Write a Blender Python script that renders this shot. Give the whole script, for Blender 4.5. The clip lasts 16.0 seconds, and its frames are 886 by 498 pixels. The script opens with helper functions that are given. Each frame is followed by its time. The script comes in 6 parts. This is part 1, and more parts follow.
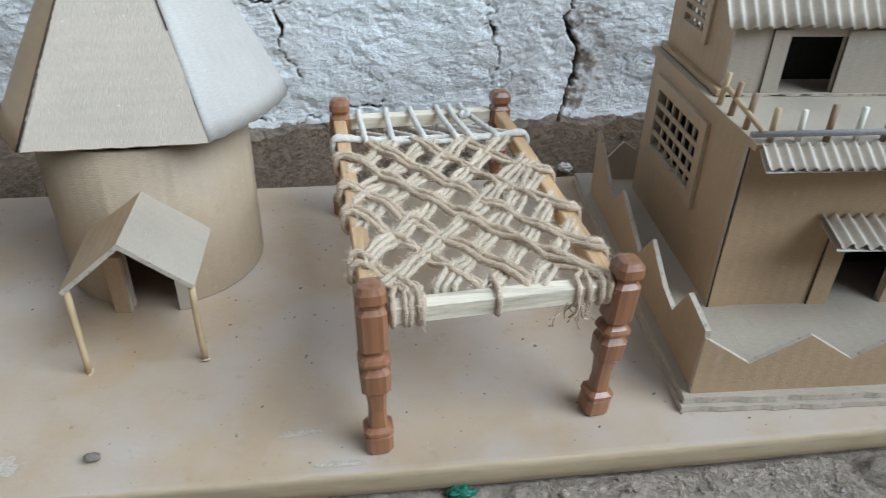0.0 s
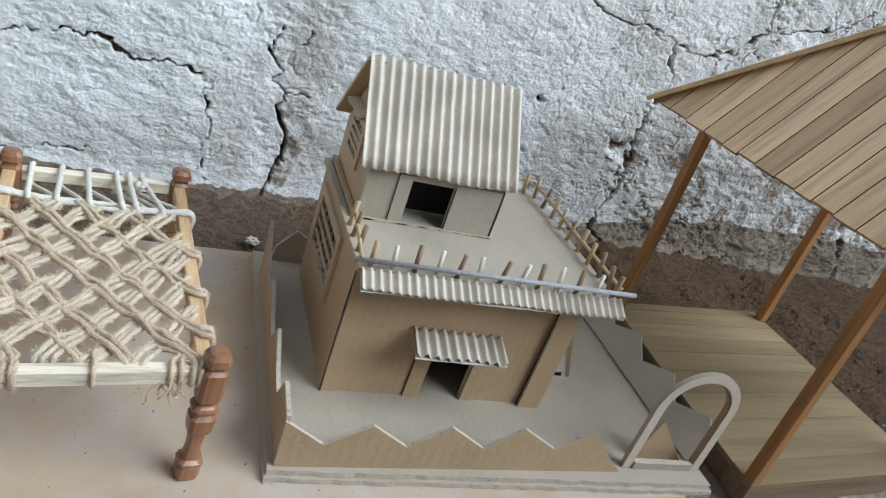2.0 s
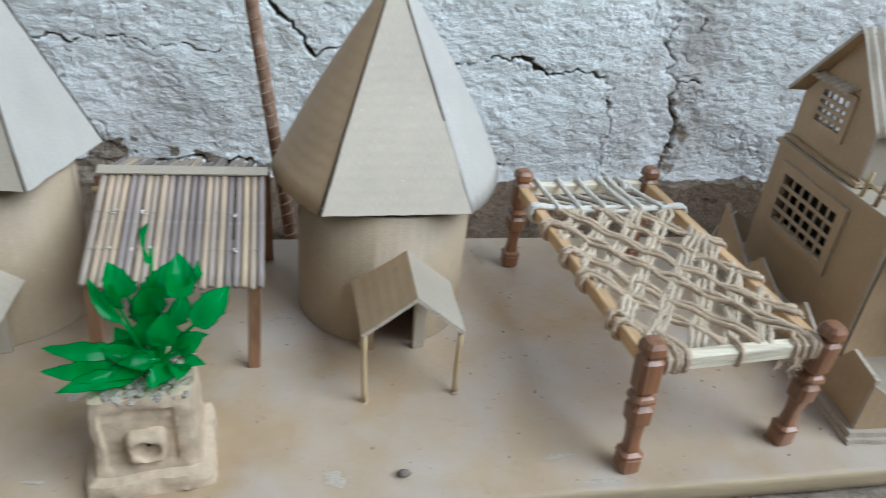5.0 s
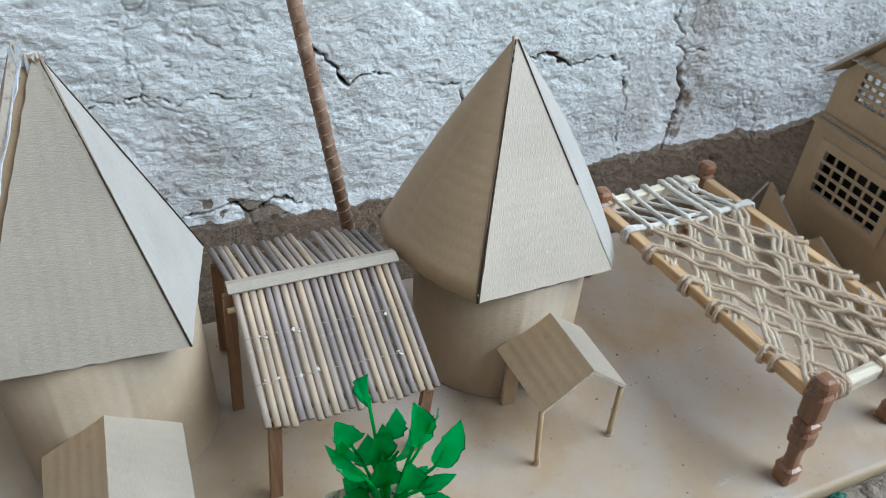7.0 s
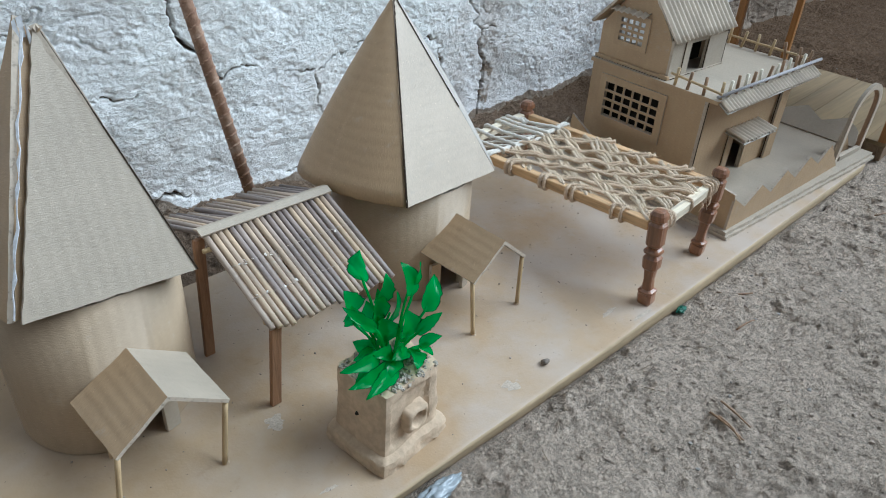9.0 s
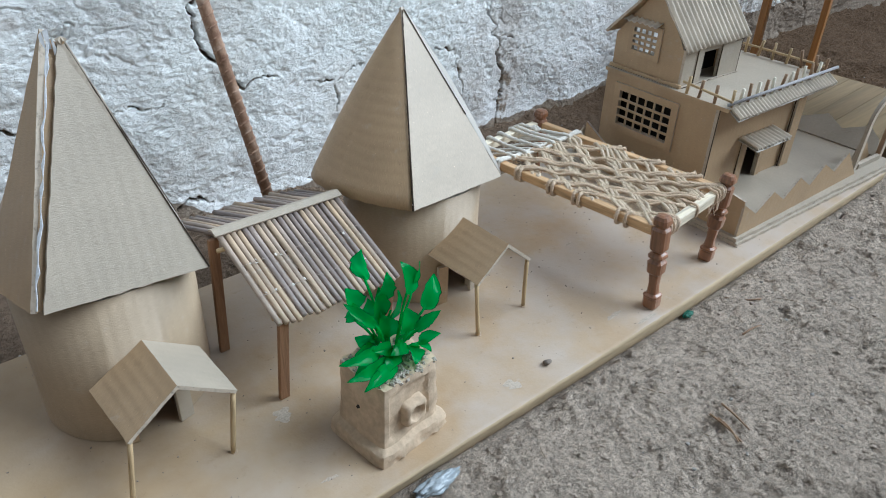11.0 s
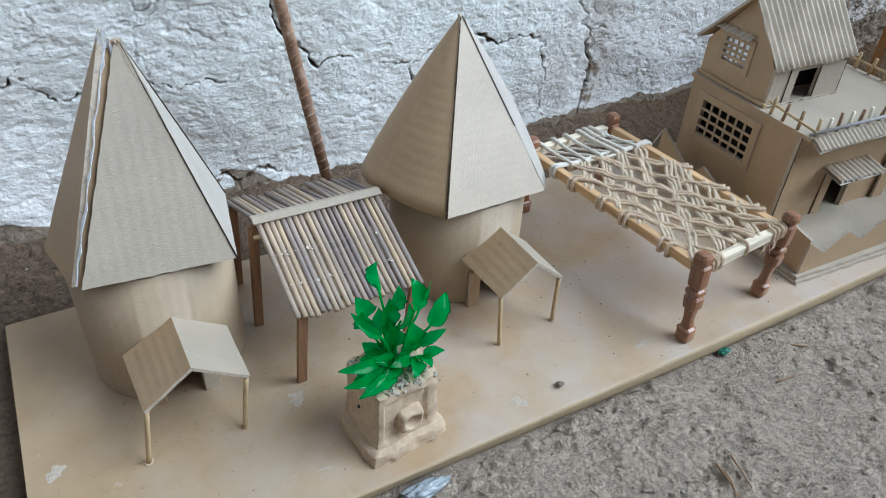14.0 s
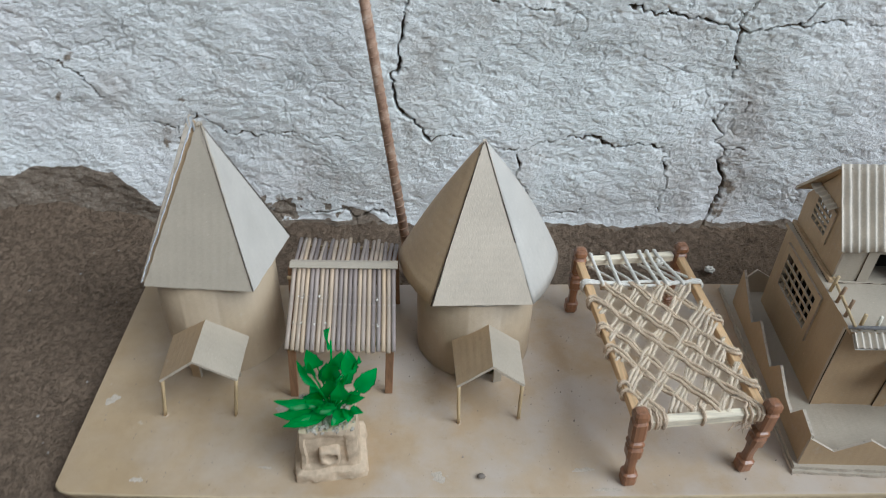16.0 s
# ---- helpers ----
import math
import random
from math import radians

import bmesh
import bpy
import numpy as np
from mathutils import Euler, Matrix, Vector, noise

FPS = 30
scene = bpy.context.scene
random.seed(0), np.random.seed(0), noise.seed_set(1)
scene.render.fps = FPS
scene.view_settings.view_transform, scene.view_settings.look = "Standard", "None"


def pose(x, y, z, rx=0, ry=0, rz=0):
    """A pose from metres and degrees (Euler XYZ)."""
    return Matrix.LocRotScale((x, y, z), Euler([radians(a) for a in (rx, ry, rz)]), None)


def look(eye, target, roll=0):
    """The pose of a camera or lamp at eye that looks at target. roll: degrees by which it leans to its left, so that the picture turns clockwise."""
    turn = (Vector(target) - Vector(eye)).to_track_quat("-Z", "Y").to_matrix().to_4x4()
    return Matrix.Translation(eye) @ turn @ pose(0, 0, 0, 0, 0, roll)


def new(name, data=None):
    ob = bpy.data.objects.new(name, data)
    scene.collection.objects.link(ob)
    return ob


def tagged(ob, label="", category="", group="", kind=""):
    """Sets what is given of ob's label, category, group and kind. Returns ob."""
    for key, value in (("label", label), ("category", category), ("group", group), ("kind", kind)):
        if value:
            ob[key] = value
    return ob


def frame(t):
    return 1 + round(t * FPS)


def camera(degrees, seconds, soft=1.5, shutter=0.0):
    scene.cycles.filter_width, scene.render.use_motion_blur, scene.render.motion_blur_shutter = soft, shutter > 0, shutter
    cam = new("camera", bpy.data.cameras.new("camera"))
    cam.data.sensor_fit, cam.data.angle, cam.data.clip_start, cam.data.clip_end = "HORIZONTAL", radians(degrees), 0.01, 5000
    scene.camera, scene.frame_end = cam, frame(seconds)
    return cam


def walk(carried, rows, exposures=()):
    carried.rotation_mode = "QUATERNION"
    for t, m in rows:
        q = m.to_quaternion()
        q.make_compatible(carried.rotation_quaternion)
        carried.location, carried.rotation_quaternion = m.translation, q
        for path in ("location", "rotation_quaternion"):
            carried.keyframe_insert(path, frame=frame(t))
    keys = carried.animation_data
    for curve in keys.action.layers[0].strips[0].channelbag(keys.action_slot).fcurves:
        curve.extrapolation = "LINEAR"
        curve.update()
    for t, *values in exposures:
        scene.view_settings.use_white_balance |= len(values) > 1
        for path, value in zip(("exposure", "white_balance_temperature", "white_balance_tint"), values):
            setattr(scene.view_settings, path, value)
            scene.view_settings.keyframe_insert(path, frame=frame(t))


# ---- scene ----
cam = camera(62.80, 16.0, 1.0, 0.2)
PATH = [
    (0, (0.07121, -0.19886, 0.23217), (0.18161, 0.58780, -0.27040), 1.442),
    (0.5, (0.09000, -0.20618, 0.23836), (0.29124, 0.58149, -0.23352), 3.200),
    (1, (0.10187, -0.22619, 0.26164), (0.37503, 0.55535, -0.18351), 4.573),
    (1.5, (0.11420, -0.23864, 0.27264), (0.45755, 0.52031, -0.16291), 9.036),
    (2, (0.12330, -0.24840, 0.29688), (0.51647, 0.50158, -0.11122), 19.952),
    (2.5, (0.14160, -0.25733, 0.31064), (0.54765, 0.47793, -0.11139), 22.729),
    (3, (0.09559, -0.26243, 0.29756), (0.41284, 0.47548, -0.19074), 13.911),
    (3.5, (0.06193, -0.25393, 0.28365), (0.35742, 0.48853, -0.21137), 12.686),
    (4, (0.03640, -0.25272, 0.27225), (0.31672, 0.50333, -0.21087), 11.431),
    (4.5, (-0.01254, -0.23406, 0.27276), (0.24611, 0.52855, -0.21214), 9.562),
    (5, (-0.08653, -0.22898, 0.27890), (0.09081, 0.56291, -0.19550), 5.921),
    (5.2, (-0.11675, -0.23452, 0.28008), (0.01147, 0.55604, -0.21203), 5.861),
    (7.3, (-0.27080, -0.11746, 0.35352), (0.13279, 0.48366, -0.24772), 2.835),
    (7.5, (-0.31160, -0.11090, 0.34815), (0.16019, 0.43263, -0.25649), 2.816),
    (8, (-0.32618, -0.15529, 0.31059), (0.18262, 0.44320, -0.20568), 2.556),
    (8.5, (-0.34511, -0.19109, 0.31350), (0.22502, 0.36145, -0.18973), 4.287),
    (8.7, (-0.35728, -0.19235, 0.32745), (0.20943, 0.35952, -0.18037), 3.883),
    (10.8, (-0.35202, -0.21902, 0.33874), (0.17990, 0.37232, -0.16231), 2.426),
    (11, (-0.35266, -0.22090, 0.33588), (0.17615, 0.37392, -0.16426), 1.933),
    (11.5, (-0.35180, -0.22291, 0.33410), (0.16563, 0.36723, -0.18320), 2.946),
    (12, (-0.34317, -0.22601, 0.32963), (0.15424, 0.35064, -0.22142), 4.419),
    (12.5, (-0.32540, -0.21149, 0.33027), (0.17484, 0.35564, -0.22806), 5.373),
    (13, (-0.32040, -0.20671, 0.32674), (0.17429, 0.34668, -0.25001), 6.298),
    (13.5, (-0.32101, -0.20631, 0.34007), (0.14474, 0.39083, -0.21679), 5.533),
    (14, (-0.29806, -0.23632, 0.38051), (0.09435, 0.40362, -0.18526), 3.482),
    (14.5, (-0.23482, -0.25112, 0.44904), (0.04604, 0.35665, -0.21076), 4.093),
    (15, (-0.12672, -0.20571, 0.53151), (0.01731, 0.35123, -0.21191), 4.234),
    (15.5, (-0.09023, -0.22107, 0.54548), (-0.02290, 0.43042, -0.12879), -1.798),
    (16, (-0.08536, -0.32222, 0.49509), (-0.05814, 0.41905, -0.08230), 1.219),
]
walk(cam, [(t, look(eye, target, roll)) for t, eye, target, roll in PATH], [(0.0, -0.14, 5300, 3), (2.5, -0.03, 5500, 3), (4.0, 0.03, 5350, 2), (5.0, -0.19, 5350, 2), (7.5, -0.09, 5300, 2), (11.0, -0.02, 5350, 3), (12.5, 0.01, 5300, 3), (14.5, -0.05, 5350, 3), (15.0, -0.08, 5400, 3), (16.0, -0.33, 5570, 4)])

# ---- world, sun, exposure ----
world = bpy.data.worlds.new("sky")
scene.world = world
world.use_nodes = True
_n = world.node_tree.nodes
_sky = _n.new("ShaderNodeTexSky")
_sky.sky_type = "NISHITA"
_sky.sun_disc = False
_sky.sun_elevation = radians(44)
_sky.sun_rotation = radians(123)
_sky.altitude = 200
world.node_tree.links.new(_sky.outputs[0], _n["Background"].inputs[0])
_n["Background"].inputs[1].default_value = 0.05
sun = new("sun", bpy.data.lights.new("sun", "SUN"))
sun.data.energy = 4.4
sun.data.angle = radians(48)
sun.data.color = (1.0, 0.985, 0.96)
sun.matrix_world = look((1.45, -0.98, 1.60), (0, 0, 0))


# ---- materials ----
def material(name):
    m = bpy.data.materials.new(name)
    m.use_nodes = True
    nt = m.node_tree
    return m, nt, nt.nodes["Principled BSDF"]


def node(nt, kind, **values):
    n = nt.nodes.new(kind)
    for key, value in values.items():
        if key in n.inputs:
            n.inputs[key].default_value = value
    return n


def coords(nt, which="Object", scale=(1, 1, 1)):
    c = nt.nodes.new("ShaderNodeTexCoord")
    mp = nt.nodes.new("ShaderNodeMapping")
    mp.inputs["Scale"].default_value = scale
    nt.links.new(c.outputs[which], mp.inputs["Vector"])
    return mp.outputs["Vector"]


def noise_of(nt, vec, scale, detail=5.0, rough=0.55):
    n = node(nt, "ShaderNodeTexNoise", Scale=scale, Detail=detail, Roughness=rough)
    nt.links.new(vec, n.inputs["Vector"])
    return n.outputs["Fac"]


def ramp(nt, fac, *stops):
    r = nt.nodes.new("ShaderNodeValToRGB")
    e = r.color_ramp.elements
    while len(e) < len(stops):
        e.new(0.5)
    for el, (pos, col) in zip(e, stops):
        el.position = pos
        el.color = (*col, 1) if len(col) == 3 else col
    nt.links.new(fac, r.inputs["Fac"])
    return r.outputs["Color"]


def mix(nt, fac, a, b, blend="MIX"):
    n = nt.nodes.new("ShaderNodeMix")
    n.data_type = "RGBA"
    n.blend_type = blend
    for sock, value in ((n.inputs[0], fac), (n.inputs[6], a), (n.inputs[7], b)):
        if isinstance(value, (int, float)):
            sock.default_value = value
        elif isinstance(value, tuple):
            sock.default_value = (*value, 1)
        else:
            nt.links.new(value, sock)
    return n.outputs[2]


def math_of(nt, op, a, b):
    n = nt.nodes.new("ShaderNodeMath")
    n.operation = op
    for sock, value in ((n.inputs[0], a), (n.inputs[1], b)):
        if isinstance(value, (int, float)):
            sock.default_value = value
        else:
            nt.links.new(value, sock)
    return n.outputs[0]


def bump(nt, bsdf, height, distance, strength=1.0):
    b = node(nt, "ShaderNodeBump", Strength=strength, Distance=distance)
    nt.links.new(height, b.inputs["Height"])
    nt.links.new(b.outputs["Normal"], bsdf.inputs["Normal"])


def rgb(c, k):
    return tuple(min(1.0, v * k) for v in c)


def plain(name, base, rough=0.7, scale=60, grain=500, vary=0.18, relief=0.0003, per_object=0.0, stretch=(1, 1, 1), spec=0.3, grit=0.35):
    """A matt surface with stains at one scale and grain at another."""
    m, nt, b = material(name)
    vec = coords(nt, "Object", stretch)
    a = noise_of(nt, vec, scale, 4)
    g = noise_of(nt, vec, grain, 3)
    col = ramp(nt, a, (0.3, rgb(base, 1 - vary)), (0.7, rgb(base, 1 + vary)))
    col = mix(nt, grit, col, ramp(nt, g, (0.35, rgb(base, 0.6)), (0.65, rgb(base, 1.3))))
    if per_object:
        info = nt.nodes.new("ShaderNodeObjectInfo")
        tone = ramp(nt, info.outputs["Random"], (0.0, (1 - per_object,) * 3), (1.0, (1.0, 1.0, 1.0)))
        col = mix(nt, 1.0, col, tone, "MULTIPLY")
    nt.links.new(col, b.inputs["Base Color"])
    b.inputs["Roughness"].default_value = rough
    b.inputs["Specular IOR Level"].default_value = spec
    bump(nt, b, g, relief)
    return m


def cardboard(name, base, axis=0, stripe=0.5, pitch=0.0068):
    """Kraft liner: faint flute lines along one side of the sheet, fibres, scuffs."""
    m, nt, b = material(name)
    uv = coords(nt, "UV")
    ob = coords(nt, "Object")
    sep = nt.nodes.new("ShaderNodeSeparateXYZ")
    nt.links.new(uv, sep.inputs[0])
    line = math_of(nt, "MULTIPLY", sep.outputs[axis], 2 * math.pi / pitch)
    wob = noise_of(nt, uv, 40, 3)
    line = math_of(nt, "SINE", math_of(nt, "ADD", line, math_of(nt, "MULTIPLY", wob, 1.6)), 0.0)
    stretch = (1, 7, 1) if axis == 0 else (7, 1, 1)
    fib = noise_of(nt, coords(nt, "UV", stretch), 260, 5, 0.65)
    blot = noise_of(nt, ob, 22, 4)
    speck = noise_of(nt, ob, 900, 2)
    col = ramp(nt, blot, (0.3, rgb(base, 0.86)), (0.7, rgb(base, 1.12)))
    col = mix(nt, 0.35, col, ramp(nt, fib, (0.3, rgb(base, 0.7)), (0.7, rgb(base, 1.22))))
    col = mix(nt, 0.06 * stripe, col, ramp(nt, line, (0.0, rgb(base, 0.45)), (1.0, rgb(base, 1.4))))
    col = mix(nt, ramp(nt, speck, (0.70, (0, 0, 0)), (0.76, (0.5, 0.5, 0.5))), col, rgb(base, 0.45))
    pale = noise_of(nt, ob, 520, 2)
    col = mix(nt, ramp(nt, pale, (0.715, (0, 0, 0)), (0.75, (0.6, 0.6, 0.6))), col, rgb(base, 1.55))
    scuff = noise_of(nt, ob, 75, 7, 0.75)
    col = mix(nt, ramp(nt, scuff, (0.58, (0, 0, 0)), (0.72, (0.35, 0.35, 0.35))), col, (0.50, 0.46, 0.41))
    col = mix(nt, ramp(nt, scuff, (0.28, (0.4, 0.4, 0.4)), (0.40, (0, 0, 0))), col, rgb(base, 0.62))
    nt.links.new(col, b.inputs["Base Color"])
    b.inputs["Roughness"].default_value = 0.50
    b.inputs["Specular IOR Level"].default_value = 0.55
    h = math_of(nt, "ADD", math_of(nt, "MULTIPLY", line, 0.40 * stripe), fib)
    bump(nt, b, h, 0.00022)
    return m


def edge_board(name, base):
    """The cut edge of a corrugated sheet: pale liners with dark flute holes between."""
    m, nt, b = material(name)
    ob = coords(nt, "Object")
    holes = noise_of(nt, ob, 420, 2)
    fray = noise_of(nt, ob, 130, 3)
    col = ramp(nt, holes, (0.30, rgb(base, 0.62)), (0.42, base), (0.75, rgb(base, 1.12)))
    col = mix(nt, 0.16, col, ramp(nt, fray, (0.3, rgb(base, 0.6)), (0.7, rgb(base, 1.3))))
    nt.links.new(col, b.inputs["Base Color"])
    b.inputs["Roughness"].default_value = 0.9
    bump(nt, b, holes, 0.0004)
    return m


def wood(name, base, axis="X", rough=0.5, stripe=160, per_object=0.0, contrast=0.5, spec=0.35):
    m, nt, b = material(name)
    stretch = {"X": (0.06, 1, 1), "Y": (1, 0.06, 1), "Z": (1, 1, 0.06), "XZ": (0.06, 1, 0.06), "YZ": (1, 0.06, 0.06)}[axis]
    vec = coords(nt, "Object", stretch)
    if per_object:
        info = nt.nodes.new("ShaderNodeObjectInfo")
        add = nt.nodes.new("ShaderNodeVectorMath")
        add.operation = "ADD"
        nt.links.new(vec, add.inputs[0])
        nt.links.new(info.outputs["Random"], add.inputs[1])
        vec = add.outputs[0]
    g = noise_of(nt, vec, stripe, 6, 0.6)
    fine = noise_of(nt, vec, stripe * 6, 3)
    col = ramp(nt, g, (0.28, rgb(base, 1 - contrast)), (0.5, base), (0.75, rgb(base, 1 + contrast * 0.6)))
    col = mix(nt, 0.25, col, ramp(nt, fine, (0.3, rgb(base, 0.5)), (0.7, rgb(base, 1.3))))
    if per_object:
        tone = ramp(nt, info.outputs["Random"], (0.0, (1 - per_object, 1 - per_object * 1.1, 1 - per_object * 1.2)), (1.0, (1.0, 1.0, 1.0)))
        col = mix(nt, 1.0, col, tone, "MULTIPLY")
    nt.links.new(col, b.inputs["Base Color"])
    b.inputs["Roughness"].default_value = rough
    b.inputs["Specular IOR Level"].default_value = spec
    bump(nt, b, fine, 0.0002)
    return m


KRAFT = (0.475, 0.335, 0.195)
M_CARD = cardboard("kraft_cardboard", KRAFT, 0, 0.32)
M_DRUM = cardboard("weathered_drum_cardboard", (0.435, 0.335, 0.225), 0, 0.32)
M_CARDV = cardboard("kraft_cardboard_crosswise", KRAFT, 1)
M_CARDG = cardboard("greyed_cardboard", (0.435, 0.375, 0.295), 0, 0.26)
M_CARDP = cardboard("pale_cardboard", (0.54, 0.505, 0.455), 0, 0.3)
M_CARDF = cardboard("buff_cardboard", (0.645, 0.555, 0.445), 1, 0.18)
# dark tone painted for the shade in open seams and flutes
M_SEAM = plain("painted_flute_shade", (0.065, 0.048, 0.034), 0.95, 200, 900, 0.4, 0.0006)
M_EDGE = edge_board("cardboard_edge", (0.50, 0.43, 0.345))
M_FLUTE = plain("bare_fluting", (0.63, 0.565, 0.475), 0.8, 45, 420, 0.13, 0.0003, grit=0.12)
M_LEG = wood("dark_varnished_wood", (0.27, 0.122, 0.058), "Z", 0.33, 90, 0.0, 0.95, 0.55)
_leg = M_LEG.node_tree.nodes["Principled BSDF"]
_leg.inputs["Coat Weight"].default_value = 0.3
_leg.inputs["Coat Roughness"].default_value = 0.27
M_RAIL = wood("pale_bare_wood", (0.62, 0.41, 0.22), "Y", 0.6, 200)
M_RAILX = wood("pale_bare_wood_cross", (0.80, 0.70, 0.54), "X", 0.6, 200)
M_POST = wood("brown_wood_post", (0.30, 0.165, 0.09), "Z", 0.6, 220)
M_PLINTH = wood("weathered_skirt", (0.24, 0.17, 0.105), "X", 0.7, 90, 0.2)
M_GPOST = wood("amber_wood_post", (0.40, 0.195, 0.065), "Z", 0.42, 120, 0.2)
M_PLANK = wood("sawn_plank", (0.98, 0.68, 0.42), "XZ", 0.45, 130, 0.36, 0.45)
M_HIP = wood("planed_strip", (0.84, 0.61, 0.36), "X", 0.5, 90, 0.15, 0.3)
M_DECK = wood("weathered_deck_plank", (0.29, 0.215, 0.115), "X", 0.65, 45, 0.3, 0.42)
M_PLANKY = wood("sawn_plank_lengthwise", (0.98, 0.68, 0.42), "YZ", 0.45, 130, 0.36, 0.45)
M_TWIG = wood("bamboo_splint", (0.56, 0.42, 0.24), "Z", 0.55, 300, 0.0)
M_DARKTWIG = wood("dark_splint", (0.33, 0.215, 0.13), "Z", 0.6, 300, 0.0)
M_PALETWIG = wood("peeled_splint", (0.84, 0.77, 0.64), "Z", 0.6, 300, 0.0)
M_LEAFRIM = plain("dark_cut_edge", (0.004, 0.12, 0.035), 0.3, 90, 500)
M_GREYROD = plain("grey_rod", (0.38, 0.37, 0.38), 0.55, 80, 600, 0.12)
M_JUTE = plain("jute_rope", (0.76, 0.595, 0.435), 0.95, 140, 1500, 0.2, 0.0012, 0.15, grit=0.45)
M_JUTEPALE = plain("pale_jute_rope", (0.84, 0.69, 0.535), 0.95, 140, 1500, 0.18, 0.0012, 0.15, grit=0.4)
M_FUZZ = plain("jute_hair", (0.88, 0.69, 0.51), 0.95, 400, 2500, 0.3, 0.0, grit=0.5)
M_COTTON = plain("white_cotton_cord", (0.76, 0.72, 0.65), 0.95, 150, 1500, 0.1, 0.0004, 0.1)
M_CLAY = plain("dried_clay", (0.55, 0.43, 0.305), 0.95, 45, 160, 0.14, 0.0007)
M_SKIN = plain("worn_board_edge", (0.49, 0.385, 0.245), 0.7, 60, 500, 0.16, 0.0001, stretch=(0.15, 1, 1), grit=0.12)
M_THREAD = plain("tan_thread", (0.40, 0.34, 0.29), 0.9, 100, 500)
M_CLAYRIM = plain("crumbled_clay", (0.43, 0.39, 0.33), 0.98, 160, 900, 0.35, 0.0015)
# black put where only shade lies: inside rooms, planter crack and hole
M_DARK = plain("painted_inside_shade", (0.03, 0.028, 0.025), 0.95, 40, 300)
M_BAG = plain("white_plastic_bag", (0.33, 0.37, 0.40), 0.3, 60, 300, 0.12, 0.0006, 0, (1, 1, 1), 0.6)
M_GREENBAG = plain("green_plastic_scrap", (0.03, 0.14, 0.095), 0.3, 60, 300, 0.2, 0.0006)
M_STONE = plain("small_stone", (0.30, 0.255, 0.215), 0.9, 90, 500, 0.3, 0.0006, 0.3)
M_STRAW = plain("dry_straw", (0.33, 0.26, 0.18), 0.8, 90, 500, 0.3)
M_GRIT = plain("soil_grit", (0.40, 0.335, 0.28), 0.95, 90, 500, 0.3, 0.0006)
M_LIGHTSTONE = plain("pale_chip", (0.5, 0.47, 0.43), 0.9, 90, 500, 0.3, 0.0006, 0.3)
M_SPLASH = plain("pale_paint_splash", (0.505, 0.435, 0.355), 0.8, 200, 900, 0.15, 0.0003)
# for the unseen added walls; its tone sets how much light they return
M_MUD = plain("mud_plaster", (0.26, 0.24, 0.215), 0.95, 8, 90, 0.2, 0.004)
M_TAPE = plain("white_tape", (0.72, 0.74, 0.78), 0.4, 80, 400, 0.08)


def stick_material():
    """Straight straw sticks, each of its own tone between straw and purple grey."""
    m, nt, b = material("straw_stick")
    info = nt.nodes.new("ShaderNodeObjectInfo")
    tone = ramp(nt, info.outputs["Random"], (0.0, (0.19, 0.155, 0.145)), (0.35, (0.31, 0.26, 0.24)), (0.6, (0.40, 0.325, 0.265)), (0.82, (0.55, 0.42, 0.28)), (1.0, (0.34, 0.285, 0.26)))
    vec = coords(nt, "Object", (1, 1, 0.08))
    g = noise_of(nt, vec, 420, 4)
    spots = noise_of(nt, coords(nt, "Object"), 90, 3)
    col = mix(nt, 0.5, tone, ramp(nt, g, (0.3, (0.45, 0.45, 0.45)), (0.7, (1.5, 1.45, 1.4))), "MULTIPLY")
    col = mix(nt, ramp(nt, spots, (0.6, (0, 0, 0)), (0.72, (0.45, 0.45, 0.45))), col, (0.55, 0.5, 0.45))
    nt.links.new(col, b.inputs["Base Color"])
    b.inputs["Roughness"].default_value = 0.5
    bump(nt, b, g, 0.0002)
    return m


def leaf_material():
    """Glossy tinted bottle plastic, light passes through."""
    m, nt, b = material("green_bottle_plastic")
    vec = coords(nt, "Object")
    g = noise_of(nt, vec, 60, 3)
    b.inputs["Roughness"].default_value = 0.16
    b.inputs["Specular IOR Level"].default_value = 0.6
    col = ramp(nt, g, (0.3, (0.005, 0.29, 0.055)), (0.7, (0.02, 0.54, 0.14)))
    nt.links.new(col, b.inputs["Base Color"])
    t = nt.nodes.new("ShaderNodeBsdfTranslucent")
    t.inputs["Color"].default_value = (0.02, 0.80, 0.20, 1)
    gl = nt.nodes.new("ShaderNodeBsdfTransparent")
    gl.inputs["Color"].default_value = (0.05, 0.75, 0.28, 1)
    m1 = node(nt, "ShaderNodeMixShader", Fac=0.45)
    m2 = node(nt, "ShaderNodeMixShader", Fac=0.28)
    nt.links.new(b.outputs[0], m1.inputs[1])
    nt.links.new(t.outputs[0], m1.inputs[2])
    nt.links.new(m1.outputs[0], m2.inputs[1])
    nt.links.new(gl.outputs[0], m2.inputs[2])
    nt.links.new(m2.outputs[0], nt.nodes["Material Output"].inputs["Surface"])
    bump(nt, b, noise_of(nt, vec, 150, 2), 0.0006)
    return m


